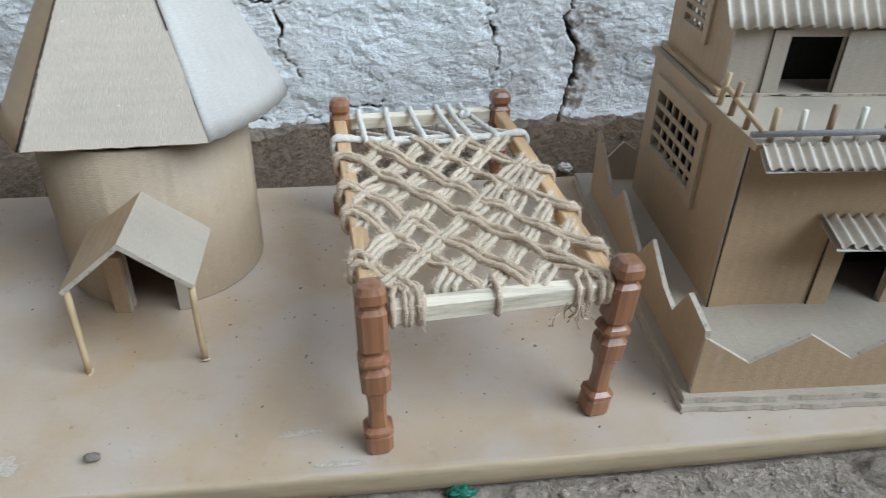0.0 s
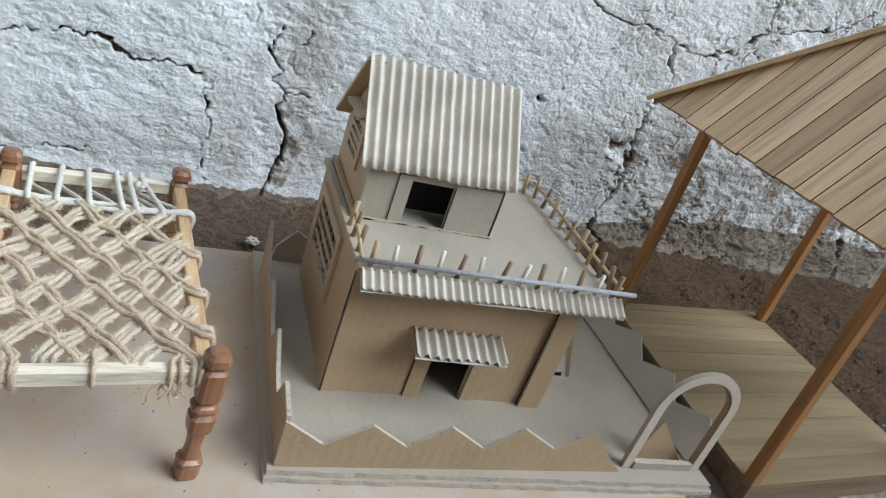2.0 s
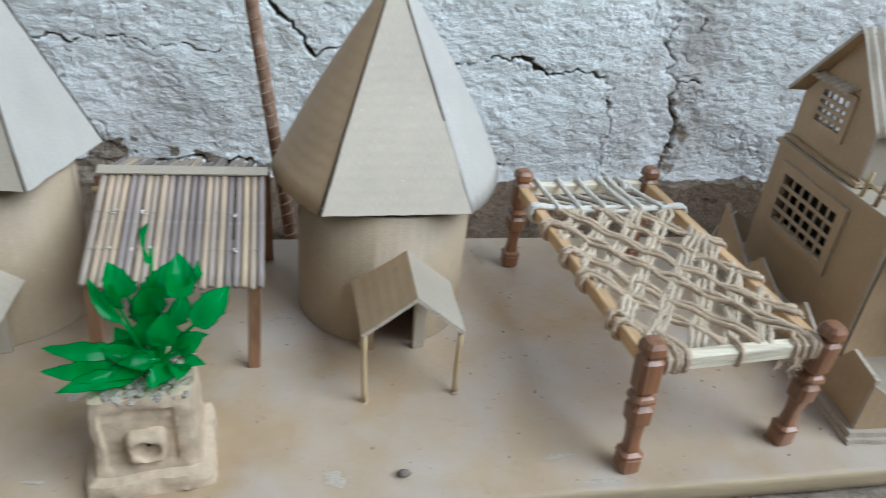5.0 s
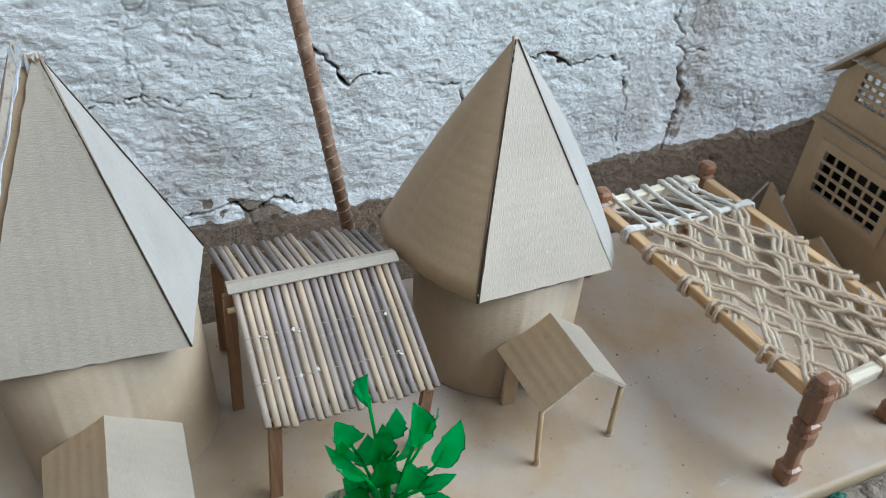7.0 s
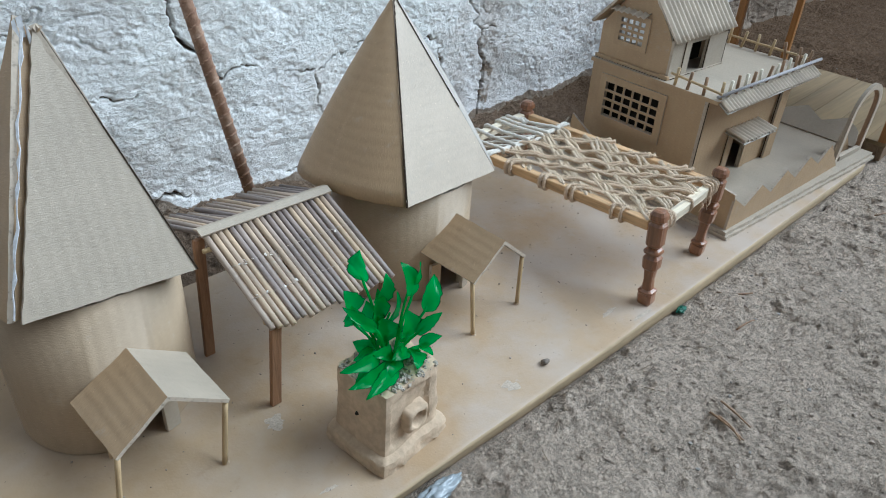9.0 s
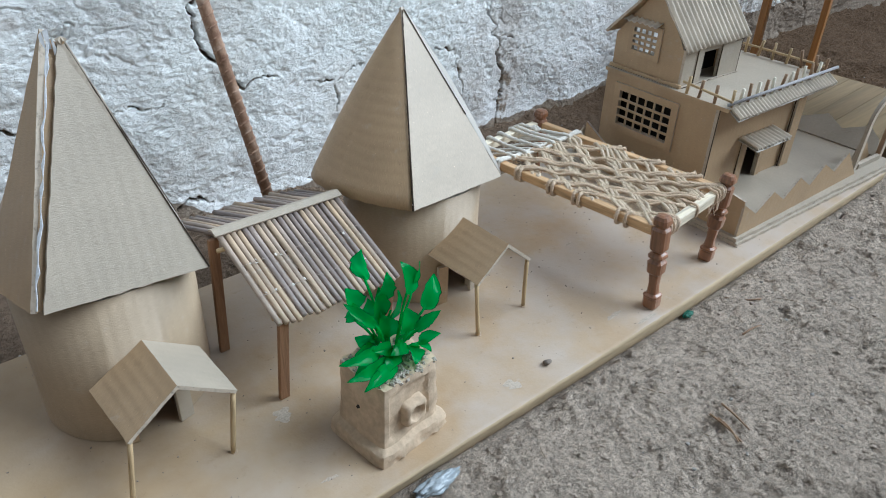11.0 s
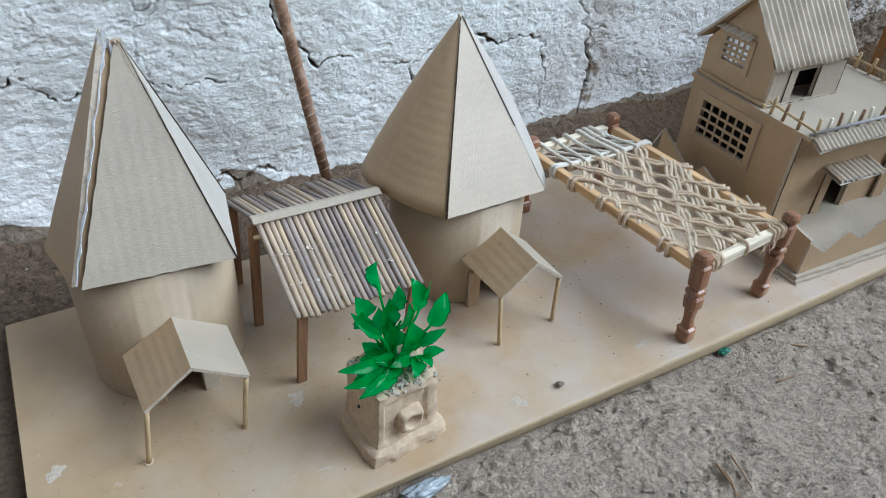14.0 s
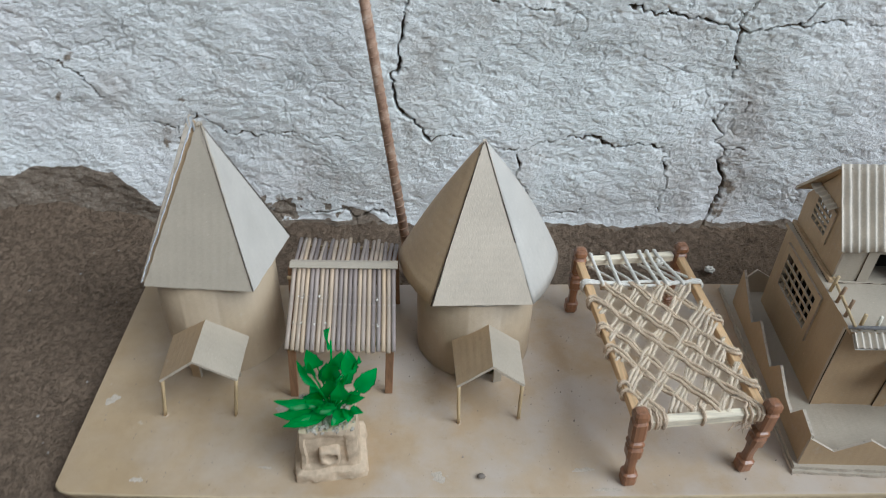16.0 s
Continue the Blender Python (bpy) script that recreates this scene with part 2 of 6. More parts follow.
def board_material():
    """Painted board: tan, dusty, with rubbed and yellowed places."""
    m, nt, b = material("tan_painted_board")
    vec = coords(nt, "Object")
    base = (0.485, 0.367, 0.248)
    a = noise_of(nt, vec, 7, 5, 0.6)
    d = noise_of(nt, vec, 40, 5, 0.65)
    g = noise_of(nt, vec, 600, 3)
    dust = noise_of(nt, vec, 16, 6, 0.6)
    speck = noise_of(nt, vec, 330, 1)
    col = ramp(nt, a, (0.34, (0.45, 0.305, 0.165)), (0.5, base), (0.66, (0.50, 0.405, 0.315)))
    col = mix(nt, 0.35, col, ramp(nt, d, (0.3, rgb(base, 0.82)), (0.7, rgb(base, 1.12))))
    col = mix(nt, ramp(nt, dust, (0.42, (0, 0, 0)), (0.62, (0.75, 0.75, 0.75))), col, (0.52, 0.45, 0.39))
    # browner and darker towards the low-x end, with a noisy edge
    here = nt.nodes.new("ShaderNodeSeparateXYZ")
    nt.links.new(vec, here.inputs[0])
    end = math_of(nt, "ADD", here.outputs[0], math_of(nt, "MULTIPLY", math_of(nt, "SUBTRACT", a, 0.5), 0.5))
    col = mix(nt, ramp(nt, math_of(nt, "ADD", end, 1.0), (0.62, (0.75, 0.75, 0.75)), (0.86, (0, 0, 0))), col, mix(nt, d, (0.30, 0.20, 0.095), (0.42, 0.31, 0.18)))
    # brown stain between cot and tray, painted together with the shadow lying there
    gap = math_of(nt, "ABSOLUTE", math_of(nt, "SUBTRACT", math_of(nt, "ADD", here.outputs[0], math_of(nt, "MULTIPLY", math_of(nt, "SUBTRACT", d, 0.5), 0.05)), 0.190), 0.0)
    col = mix(nt, mix(nt, 1.0, ramp(nt, gap, (0.004, (0.75, 0.75, 0.75)), (0.036, (0, 0, 0))), ramp(nt, here.outputs[1], (0.020, (0, 0, 0)), (0.050, (1, 1, 1))), "MULTIPLY"), col, (0.40, 0.235, 0.105))
    rub = noise_of(nt, vec, 90, 6, 0.7)
    col = mix(nt, ramp(nt, rub, (0.60, (0, 0, 0)), (0.74, (0.5, 0.5, 0.5))), col, (0.31, 0.215, 0.12))
    col = mix(nt, ramp(nt, noise_of(nt, coords(nt, "Object", (1, 1, 1)), 23, 7, 0.75), (0.64, (0, 0, 0)), (0.72, (0.55, 0.55, 0.55))), col, (0.55, 0.51, 0.46))
    col = mix(nt, ramp(nt, speck, (0.77, (0, 0, 0)), (0.80, (0.7, 0.7, 0.7))), col, (0.14, 0.10, 0.075))
    nt.links.new(col, b.inputs["Base Color"])
    nt.links.new(ramp(nt, dust, (0.35, (0.34, 0.34, 0.34)), (0.65, (0.6, 0.6, 0.6))), b.inputs["Roughness"])
    bump(nt, b, math_of(nt, "ADD", d, math_of(nt, "MULTIPLY", g, 0.3)), 0.0004)
    return m


def soil_material():
    m, nt, b = material("dry_trodden_soil")
    vec = coords(nt, "Object")
    base = (0.70, 0.583, 0.472)
    a = noise_of(nt, vec, 8, 6, 0.68)
    c = noise_of(nt, vec, 55, 6, 0.7)
    g = noise_of(nt, vec, 330, 8, 0.80)
    flake = ramp(nt, noise_of(nt, vec, 170, 7, 0.75), (0.44, (0, 0, 0)), (0.49, (0.8, 0.8, 0.8)), (0.60, (1, 1, 1)))
    v = nt.nodes.new("ShaderNodeTexVoronoi")
    v.inputs["Scale"].default_value = 430
    warp = nt.nodes.new("ShaderNodeVectorMath")
    warp.operation = "ADD"
    nt.links.new(vec, warp.inputs[0])
    nt.links.new(math_of(nt, "MULTIPLY", g, 0.004), warp.inputs[1])
    nt.links.new(warp.outputs[0], v.inputs["Vector"])
    grain = v.outputs["Distance"]
    col = ramp(nt, a, (0.33, rgb(base, 0.68)), (0.5, base), (0.67, rgb(base, 1.18)))
    col = mix(nt, 0.35, col, ramp(nt, c, (0.3, rgb(base, 0.6)), (0.7, rgb(base, 1.3))))
    col = mix(nt, 0.46, col, ramp(nt, g, (0.38, rgb(base, 0.36)), (0.47, rgb(base, 0.95)), (0.62, rgb(base, 1.35))))
    col = mix(nt, 0.32, col, mix(nt, flake, rgb(base, 0.35), rgb(base, 1.15)))
    col = mix(nt, 0.12, col, ramp(nt, grain, (0.15, rgb(base, 1.2)), (0.75, rgb(base, 0.4))))
    # darker earth beside the wall and past the end of the board
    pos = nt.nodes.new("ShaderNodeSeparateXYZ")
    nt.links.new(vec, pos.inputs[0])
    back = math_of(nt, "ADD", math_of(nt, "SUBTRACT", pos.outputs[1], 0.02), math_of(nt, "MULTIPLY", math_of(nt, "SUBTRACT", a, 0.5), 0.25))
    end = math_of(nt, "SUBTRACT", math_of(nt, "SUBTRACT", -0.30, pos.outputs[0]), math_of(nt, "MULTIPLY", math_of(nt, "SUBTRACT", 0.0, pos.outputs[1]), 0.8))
    dark_earth = ramp(nt, math_of(nt, "MAXIMUM", back, end), (0.0, (0, 0, 0)), (0.07, (1, 1, 1)))
    col = mix(nt, dark_earth, col, mix(nt, 1.0, col, ramp(nt, math_of(nt, "ADD", pos.outputs[0], 0.5), (0.70, (0.41, 0.36, 0.315)), (0.98, (0.25, 0.195, 0.145))), "MULTIPLY"))
    rift = nt.nodes.new("ShaderNodeAttribute")
    rift.attribute_name = "bare"
    # soil cracks painted near black for the shade inside them
    col = mix(nt, rift.outputs["Fac"], col, (0.05, 0.04, 0.032))
    nt.links.new(col, b.inputs["Base Color"])
    b.inputs["Roughness"].default_value = 0.97
    b.inputs["Specular IOR Level"].default_value = 0.15
    h = math_of(nt, "SUBTRACT", math_of(nt, "ADD", math_of(nt, "ADD", math_of(nt, "MULTIPLY", c, 0.35), math_of(nt, "MULTIPLY", flake, 0.30)), math_of(nt, "MULTIPLY", g, 0.8)), math_of(nt, "MULTIPLY", grain, 0.15))
    bump(nt, b, h, 0.0068)
    return m


def wall_material():
    """Whitewash over mud plaster; 'bare' marks where the wash has come off."""
    m, nt, b = material("whitewashed_mud_plaster")
    vec = coords(nt, "Object")
    at = nt.nodes.new("ShaderNodeAttribute")
    at.attribute_name = "bare"
    fine = noise_of(nt, vec, 130, 6, 0.7)
    broad = noise_of(nt, vec, 9, 5, 0.6)
    g = noise_of(nt, vec, 520, 4, 0.7)
    stroke = noise_of(nt, coords(nt, "Object", (1, 1, 1.5)), 300, 3, 0.6)
    wash = ramp(nt, broad, (0.3, (0.89, 0.885, 0.885)), (0.55, (0.93, 0.925, 0.92)), (0.75, (0.96, 0.95, 0.945)))
    # relief shade painted in: low chips and pits are coloured darker
    wash = mix(nt, 0.14, wash, ramp(nt, stroke, (0.36, (0.42, 0.41, 0.42)), (0.42, (0.93, 0.925, 0.92))))
    pit = noise_of(nt, coords(nt, "Object", (1, 1, 1.4)), 210, 3, 0.6)
    wash = mix(nt, ramp(nt, pit, (0.22, (0.7, 0.7, 0.7)), (0.28, (0, 0, 0))), wash, (0.36, 0.33, 0.31))
    # thinned dusty wash, with the pavilion's painted shade carried in the same mask
    dust = nt.nodes.new("ShaderNodeAttribute")
    dust.attribute_name = "stain_shade"
    wash = mix(nt, math_of(nt, "MULTIPLY", dust.outputs["Fac"], 0.6), wash, ramp(nt, fine, (0.3, (0.42, 0.36, 0.32)), (0.7, (0.66, 0.60, 0.56))))
    wash = mix(nt, ramp(nt, noise_of(nt, vec, 3.5, 4), (0.4, (0, 0, 0)), (0.65, (0.8, 0.8, 0.8))), wash, mix(nt, 1.0, wash, (0.93, 0.975, 0.96), "MULTIPLY"))
    wash = mix(nt, ramp(nt, noise_of(nt, vec, 6.5, 6, 0.65), (0.55, (0, 0, 0)), (0.72, (0.55, 0.55, 0.55))), wash, mix(nt, 1.0, wash, (0.90, 0.83, 0.80), "MULTIPLY"))
    mud = ramp(nt, fine, (0.25, (0.16, 0.125, 0.095)), (0.5, (0.27, 0.215, 0.165)), (0.75, (0.40, 0.345, 0.285)))
    edge = math_of(nt, "ADD", at.outputs["Fac"], math_of(nt, "MULTIPLY", math_of(nt, "SUBTRACT", fine, 0.5), 0.9))
    fac = ramp(nt, edge, (0.42, (0, 0, 0)), (0.58, (1, 1, 1)))
    thin = ramp(nt, noise_of(nt, vec, 38, 6, 0.7), (0.60, (0, 0, 0)), (0.78, (0.38, 0.38, 0.38)))
    wash = mix(nt, thin, wash, (0.46, 0.39, 0.34))
    # the wash wears thin towards the pavilion, painted darker for its roof's shade
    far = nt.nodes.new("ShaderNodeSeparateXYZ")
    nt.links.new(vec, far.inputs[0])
    wear_shade = ramp(nt, noise_of(nt, vec, 21, 8, 0.76), (0.42, (0.03, 0.03, 0.03)), (0.62, (0.72, 0.72, 0.72)))
    wear_shade = mix(nt, 1.0, wear_shade, ramp(nt, far.outputs[0], (0.42, (0, 0, 0)), (0.72, (1, 1, 1))), "MULTIPLY")
    wear_shade = mix(nt, 1.0, wear_shade, ramp(nt, far.outputs[2], (0.10, (1, 1, 1)), (0.22, (0.5, 0.5, 0.5))), "MULTIPLY")
    wash = mix(nt, wear_shade, wash, (0.43, 0.39, 0.35))
    col = mix(nt, fac, wash, mud)
    nt.links.new(col, b.inputs["Base Color"])
    b.inputs["Roughness"].default_value = 0.95
    b.inputs["Specular IOR Level"].default_value = 0.2
    plate = ramp(nt, stroke, (0.42, (0, 0, 0)), (0.46, (0.5, 0.5, 0.5)), (0.56, (0.55, 0.55, 0.55)), (0.60, (1, 1, 1)))
    h = math_of(nt, "ADD", math_of(nt, "MULTIPLY", plate, 0.7), math_of(nt, "MULTIPLY", g, 0.5))
    where = ramp(nt, noise_of(nt, vec, 11, 3), (0.40, (0.45, 0.45, 0.45)), (0.62, (1, 1, 1)))
    bump(nt, b, math_of(nt, "MULTIPLY", h, where), 0.0014)
    return m


def rust_material():
    m, nt, b = material("rusted_iron")
    vec = coords(nt, "Object")
    a = noise_of(nt, vec, 90, 5, 0.6)
    g = noise_of(nt, vec, 700, 3)
    col = ramp(nt, a, (0.3, (0.25, 0.145, 0.095)), (0.52, (0.42, 0.27, 0.185)), (0.72, (0.62, 0.48, 0.38)))
    nt.links.new(col, b.inputs["Base Color"])
    b.inputs["Roughness"].default_value = 0.85
    b.inputs["Metallic"].default_value = 0.15
    bump(nt, b, g, 0.0005)
    return m


M_STICK = stick_material()
M_LEAF = leaf_material()
M_BOARD = board_material()
M_SOIL = soil_material()
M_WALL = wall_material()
M_RUST = rust_material()


# ---- mesh helpers ----
def part(name, bm, mats, parent=None, label="", smooth=False):
    """Links a bmesh as one mesh object, under a thing or a part."""
    me = bpy.data.meshes.new(name)
    bm.normal_update()
    bm.to_mesh(me)
    bm.free()
    for m in mats if isinstance(mats, (list, tuple)) else [mats]:
        me.materials.append(m)
    if smooth:
        me.polygons.foreach_set("use_smooth", [True] * len(me.polygons))
    ob = new(name, me)
    if parent is not None:
        ob.parent = parent
    if label:
        ob["label"] = label
    return ob


def thing(name, place, label, category, group="", kind=""):
    ob = new(name)
    ob.empty_display_size = 0.01
    ob.location = place
    return tagged(ob, label, category, group, kind)


def assembly(name, place, parent):
    """A part that is made of several pieces: an Empty under its thing."""
    ob = new(name)
    ob.empty_display_size = 0.01
    ob.parent = parent
    ob.matrix_basis = at(parent) @ Matrix.Translation(place)
    return ob


def at(ob):
    """The inverse of a thing's place, to bring what is built in the world under it."""
    m, o = Matrix.Identity(4), ob
    while o is not None:
        m, o = o.matrix_basis @ m, o.parent
    return m.inverted()


def sheet_into(bm, pts, thick, flip=False, jag=0.0, seed=0):
    """A flat sheet with thickness from a closed outline in space; faces carry a map in metres, cut edges take slot 1."""
    uvl = bm.loops.layers.uv.verify()
    P = [Vector(p) for p in pts]
    nrm = Vector((0, 0, 0))
    for a, b in zip(P, P[1:] + P[:1]):
        nrm += a.cross(b)
    nrm.normalize()
    if jag:
        rnd = random.Random(seed)
        Q = []
        for a, b in zip(P, P[1:] + P[:1]):
            n = max(1, int((b - a).length / 0.006))
            for i in range(n):
                q = a.lerp(b, i / n)
                if i:
                    d = Vector([rnd.uniform(-jag, jag) for _ in range(3)])
                    q += d - nrm * d.dot(nrm)
                Q.append(q)
    else:
        Q = P
    if flip:
        nrm = -nrm
    u = (P[1] - P[0]).normalized()
    v = nrm.cross(u)
    top = [bm.verts.new(q) for q in Q]
    low = [bm.verts.new(q - nrm * thick) for q in Q]
    o = P[0]

    def put(face, slot):
        face.material_index = slot
        for lp in face.loops:
            r = lp.vert.co - o
            lp[uvl].uv = (r.dot(u), r.dot(v))

    put(bm.faces.new(top), 0)
    put(bm.faces.new(low[::-1]), 0)
    n = len(Q)
    for i in range(n):
        put(bm.faces.new((top[i], low[i], low[(i + 1) % n], top[(i + 1) % n])), 1)


def sheet(name, pts, parent, thick=0.003, mats=None, label="", flip=False, jag=0.0, seed=0):
    bm = bmesh.new()
    sheet_into(bm, pts, thick, flip, jag, seed)
    bm.transform(at(parent))
    return part(name, bm, mats or [M_CARD, M_EDGE], parent, label)


def box_into(bm, lo, hi, bevel=0.0, m=None):
    r = bmesh.ops.create_cube(bm, size=1)
    vs = r["verts"]
    for v in vs:
        v.co = Vector([lo[i] + (hi[i] - lo[i]) * (v.co[i] + 0.5) for i in range(3)])
    if bevel:
        es = list({e for v in vs for e in v.link_edges})
        r = bmesh.ops.bevel(bm, geom=es, offset=bevel, segments=1, affect="EDGES")
        vs = list({v for f in r["faces"] for v in f.verts} | {v for v in vs if v.is_valid})
    if m is not None:
        for v in vs:
            v.co = m @ v.co


def box(name, lo, hi, mats, parent, bevel=0.0004, label=""):
    bm = bmesh.new()
    box_into(bm, lo, hi, bevel)
    bm.transform(at(parent))
    return part(name, bm, mats, parent, label)


def rod_into(bm, a, b, r0, r1=None, sides=8, wobble=0.0, rnd=random):
    """A straight or slightly bent round stick from a to b."""
    a, b = Vector(a), Vector(b)
    r1 = r0 if r1 is None else r1
    axis = (b - a).normalized()
    side = axis.orthogonal().normalized()
    other = axis.cross(side)
    rings = []
    steps = 1 if not wobble else 5
    bend = side * rnd.uniform(-wobble, wobble) + other * rnd.uniform(-wobble, wobble)
    for s in range(steps + 1):
        t = s / steps
        c = a.lerp(b, t) + bend * math.sin(math.pi * t)
        r = r0 + (r1 - r0) * t
        rings.append([bm.verts.new(c + (side * math.cos(k * 2 * math.pi / sides) + other * math.sin(k * 2 * math.pi / sides)) * r) for k in range(sides)])
    for p, q in zip(rings, rings[1:]):
        for k in range(sides):
            bm.faces.new((p[k], p[(k + 1) % sides], q[(k + 1) % sides], q[k]))
    bm.faces.new(rings[0][::-1])
    bm.faces.new(rings[-1])


def rod(name, a, b, r, mats, parent, r1=None, sides=8, wobble=0.0, label="", rnd=random):
    bm = bmesh.new()
    rod_into(bm, (0, 0, 0), (0, 0, (Vector(b) - Vector(a)).length), r, r1, sides, wobble, rnd)
    ob = part(name, bm, mats, parent, label, smooth=True)
    q = (Vector(b) - Vector(a)).to_track_quat("Z", "Y")
    ob.matrix_local = at(parent) @ Matrix.Translation(a) @ q.to_matrix().to_4x4()
    return ob


def tube_into(bm, path, radius, sides=9, twist=0.0, lobes=3, lobe=0.0):
    """A cord along a path; lobes turning along it make the strands of a rope."""
    P = [Vector(p) for p in path]
    n = len(P)
    tang = [(P[min(i + 1, n - 1)] - P[max(i - 1, 0)]).normalized() for i in range(n)]
    side = tang[0].orthogonal().normalized()
    rings, run = [], 0.0
    for i in range(n):
        if i:
            run += (P[i] - P[i - 1]).length
        side = (side - tang[i] * side.dot(tang[i])).normalized()
        other = tang[i].cross(side)
        ring = []
        for k in range(sides):
            th = 2 * math.pi * k / sides
            r = radius * (1 + lobe * math.cos(lobes * (th - twist * run)))
            ring.append(bm.verts.new(P[i] + (side * math.cos(th) + other * math.sin(th)) * r))
        rings.append(ring)
    for p, q in zip(rings, rings[1:]):
        for k in range(sides):
            bm.faces.new((p[k], p[(k + 1) % sides], q[(k + 1) % sides], q[k]))
    bm.faces.new(rings[0][::-1])
    bm.faces.new(rings[-1])


def smooth_path(pts, step=0.0012):
    """Catmull-Rom through the points, cut into even short steps."""
    P = [Vector(p) for p in pts]
    P = [P[0] * 2 - P[1]] + P + [P[-1] * 2 - P[-2]]
    out = []
    for i in range(1, len(P) - 2):
        n = max(2, int((P[i + 1] - P[i]).length / step))
        for k in range(n):
            t = k / n
            a, b, c, d = P[i - 1], P[i], P[i + 1], P[i + 2]
            out.append(0.5 * ((2 * b) + (c - a) * t + (2 * a - 5 * b + 4 * c - d) * t * t + (3 * b - a - 3 * c + d) * t ** 3))
    out.append(P[-2])
    return out


def cord(name, pts, radius, mats, parent, step=0.0010, lobe=0.13, label=""):
    bm = bmesh.new()
    tube_into(bm, smooth_path(pts, step), radius, 9, 2 * math.pi / 0.0120, 2, lobe)
    bm.transform(at(parent))
    return part(name, bm, mats, parent, label, smooth=True)


def lumps_into(bm, place, size, rnd, squash=0.7, sub=1):
    """An uneven pebble."""
    r = bmesh.ops.create_icosphere(bm, subdivisions=sub, radius=1)
    s = [size * rnd.uniform(0.7, 1.2), size * rnd.uniform(0.7, 1.2), size * squash * rnd.uniform(0.7, 1.1)]
    turn = Euler((rnd.uniform(0, 0.6), rnd.uniform(0, 0.6), rnd.uniform(0, 6.28))).to_matrix()
    for v in r["verts"]:
        k = 1 + rnd.uniform(-0.22, 0.22)
        v.co = Vector(place) + turn @ Vector((v.co.x * s[0] * k, v.co.y * s[1] * k, v.co.z * s[2] * k))


# value noise on arrays, for the wall and the ground
def lattice(x, y, seed):
    xi, yi = np.floor(x).astype(np.int64), np.floor(y).astype(np.int64)
    fx, fy = x - xi, y - yi
    fx, fy = fx * fx * (3 - 2 * fx), fy * fy * (3 - 2 * fy)

    def h(i, j):
        k = (i * 374761393 + j * 668265263 + seed * 2147483647) & 0xFFFFFFFF
        k = ((k ^ (k >> 13)) * 1274126177) & 0xFFFFFFFF
        return ((k ^ (k >> 16)) & 0xFFFF) / 65535.0

    a, b, c, d = h(xi, yi), h(xi + 1, yi), h(xi, yi + 1), h(xi + 1, yi + 1)
    return (a * (1 - fx) + b * fx) * (1 - fy) + (c * (1 - fx) + d * fx) * fy


def fbm(x, y, size, seed, octaves=4, gain=0.5):
    out, amp, tot = 0.0, 1.0, 0.0
    for o in range(octaves):
        k = 2 ** o / size
        out = out + amp * lattice(x * k + 17.3 * o, y * k - 9.1 * o, seed + o)
        tot += amp
        amp *= gain
    return out / tot


def stroke_distance(x, z, pts, seed, wander=0.005):
    """The distance to a wandering line through the points."""
    wx = x + (fbm(x, z, 0.016, seed, 4, 0.62) - 0.5) * 4 * wander
    wz = z + (fbm(x, z, 0.016, seed + 50, 4, 0.62) - 0.5) * 4 * wander
    best = np.full(x.shape, 9.0)
    for (ax, az), (bx, bz) in zip(pts, pts[1:]):
        dx, dz = bx - ax, bz - az
        t = np.clip(((wx - ax) * dx + (wz - az) * dz) / (dx * dx + dz * dz + 1e-9), 0, 1)
        best = np.minimum(best, np.hypot(wx - ax - t * dx, wz - az - t * dz))
    return best


def grid_mesh(name, co, nu, nv, mat_, bare=None, stain_shade=None):
    me = bpy.data.meshes.new(name)
    i = np.arange(nu * nv).reshape(nv, nu)
    quads = np.stack([i[:-1, :-1], i[:-1, 1:], i[1:, 1:], i[1:, :-1]], -1).reshape(-1, 4)
    me.vertices.add(nu * nv)
    me.vertices.foreach_set("co", co.reshape(-1).astype(np.float32))
    me.loops.add(quads.size)
    me.loops.foreach_set("vertex_index", quads.reshape(-1).astype(np.int32))
    me.polygons.add(len(quads))
    me.polygons.foreach_set("loop_start", np.arange(0, quads.size, 4, dtype=np.int32))
    me.polygons.foreach_set("use_smooth", np.ones(len(quads), dtype=bool))
    me.materials.append(mat_)
    for key, values in (("bare", bare), ("stain_shade", stain_shade)):
        if values is not None:
            a = me.attributes.new(key, "FLOAT", "POINT")
            a.data.foreach_set("value", values.reshape(-1).astype(np.float32))
    me.update(calc_edges=True)
    me.validate()
    return new(name, me)


# ---- ground and wall ----
WALL_Y = 0.366
GROUND = -0.0165


def span(*runs):
    """Coordinates in runs of (from, to, step)."""
    return np.concatenate([np.arange(a, b, s) for a, b, s in runs])


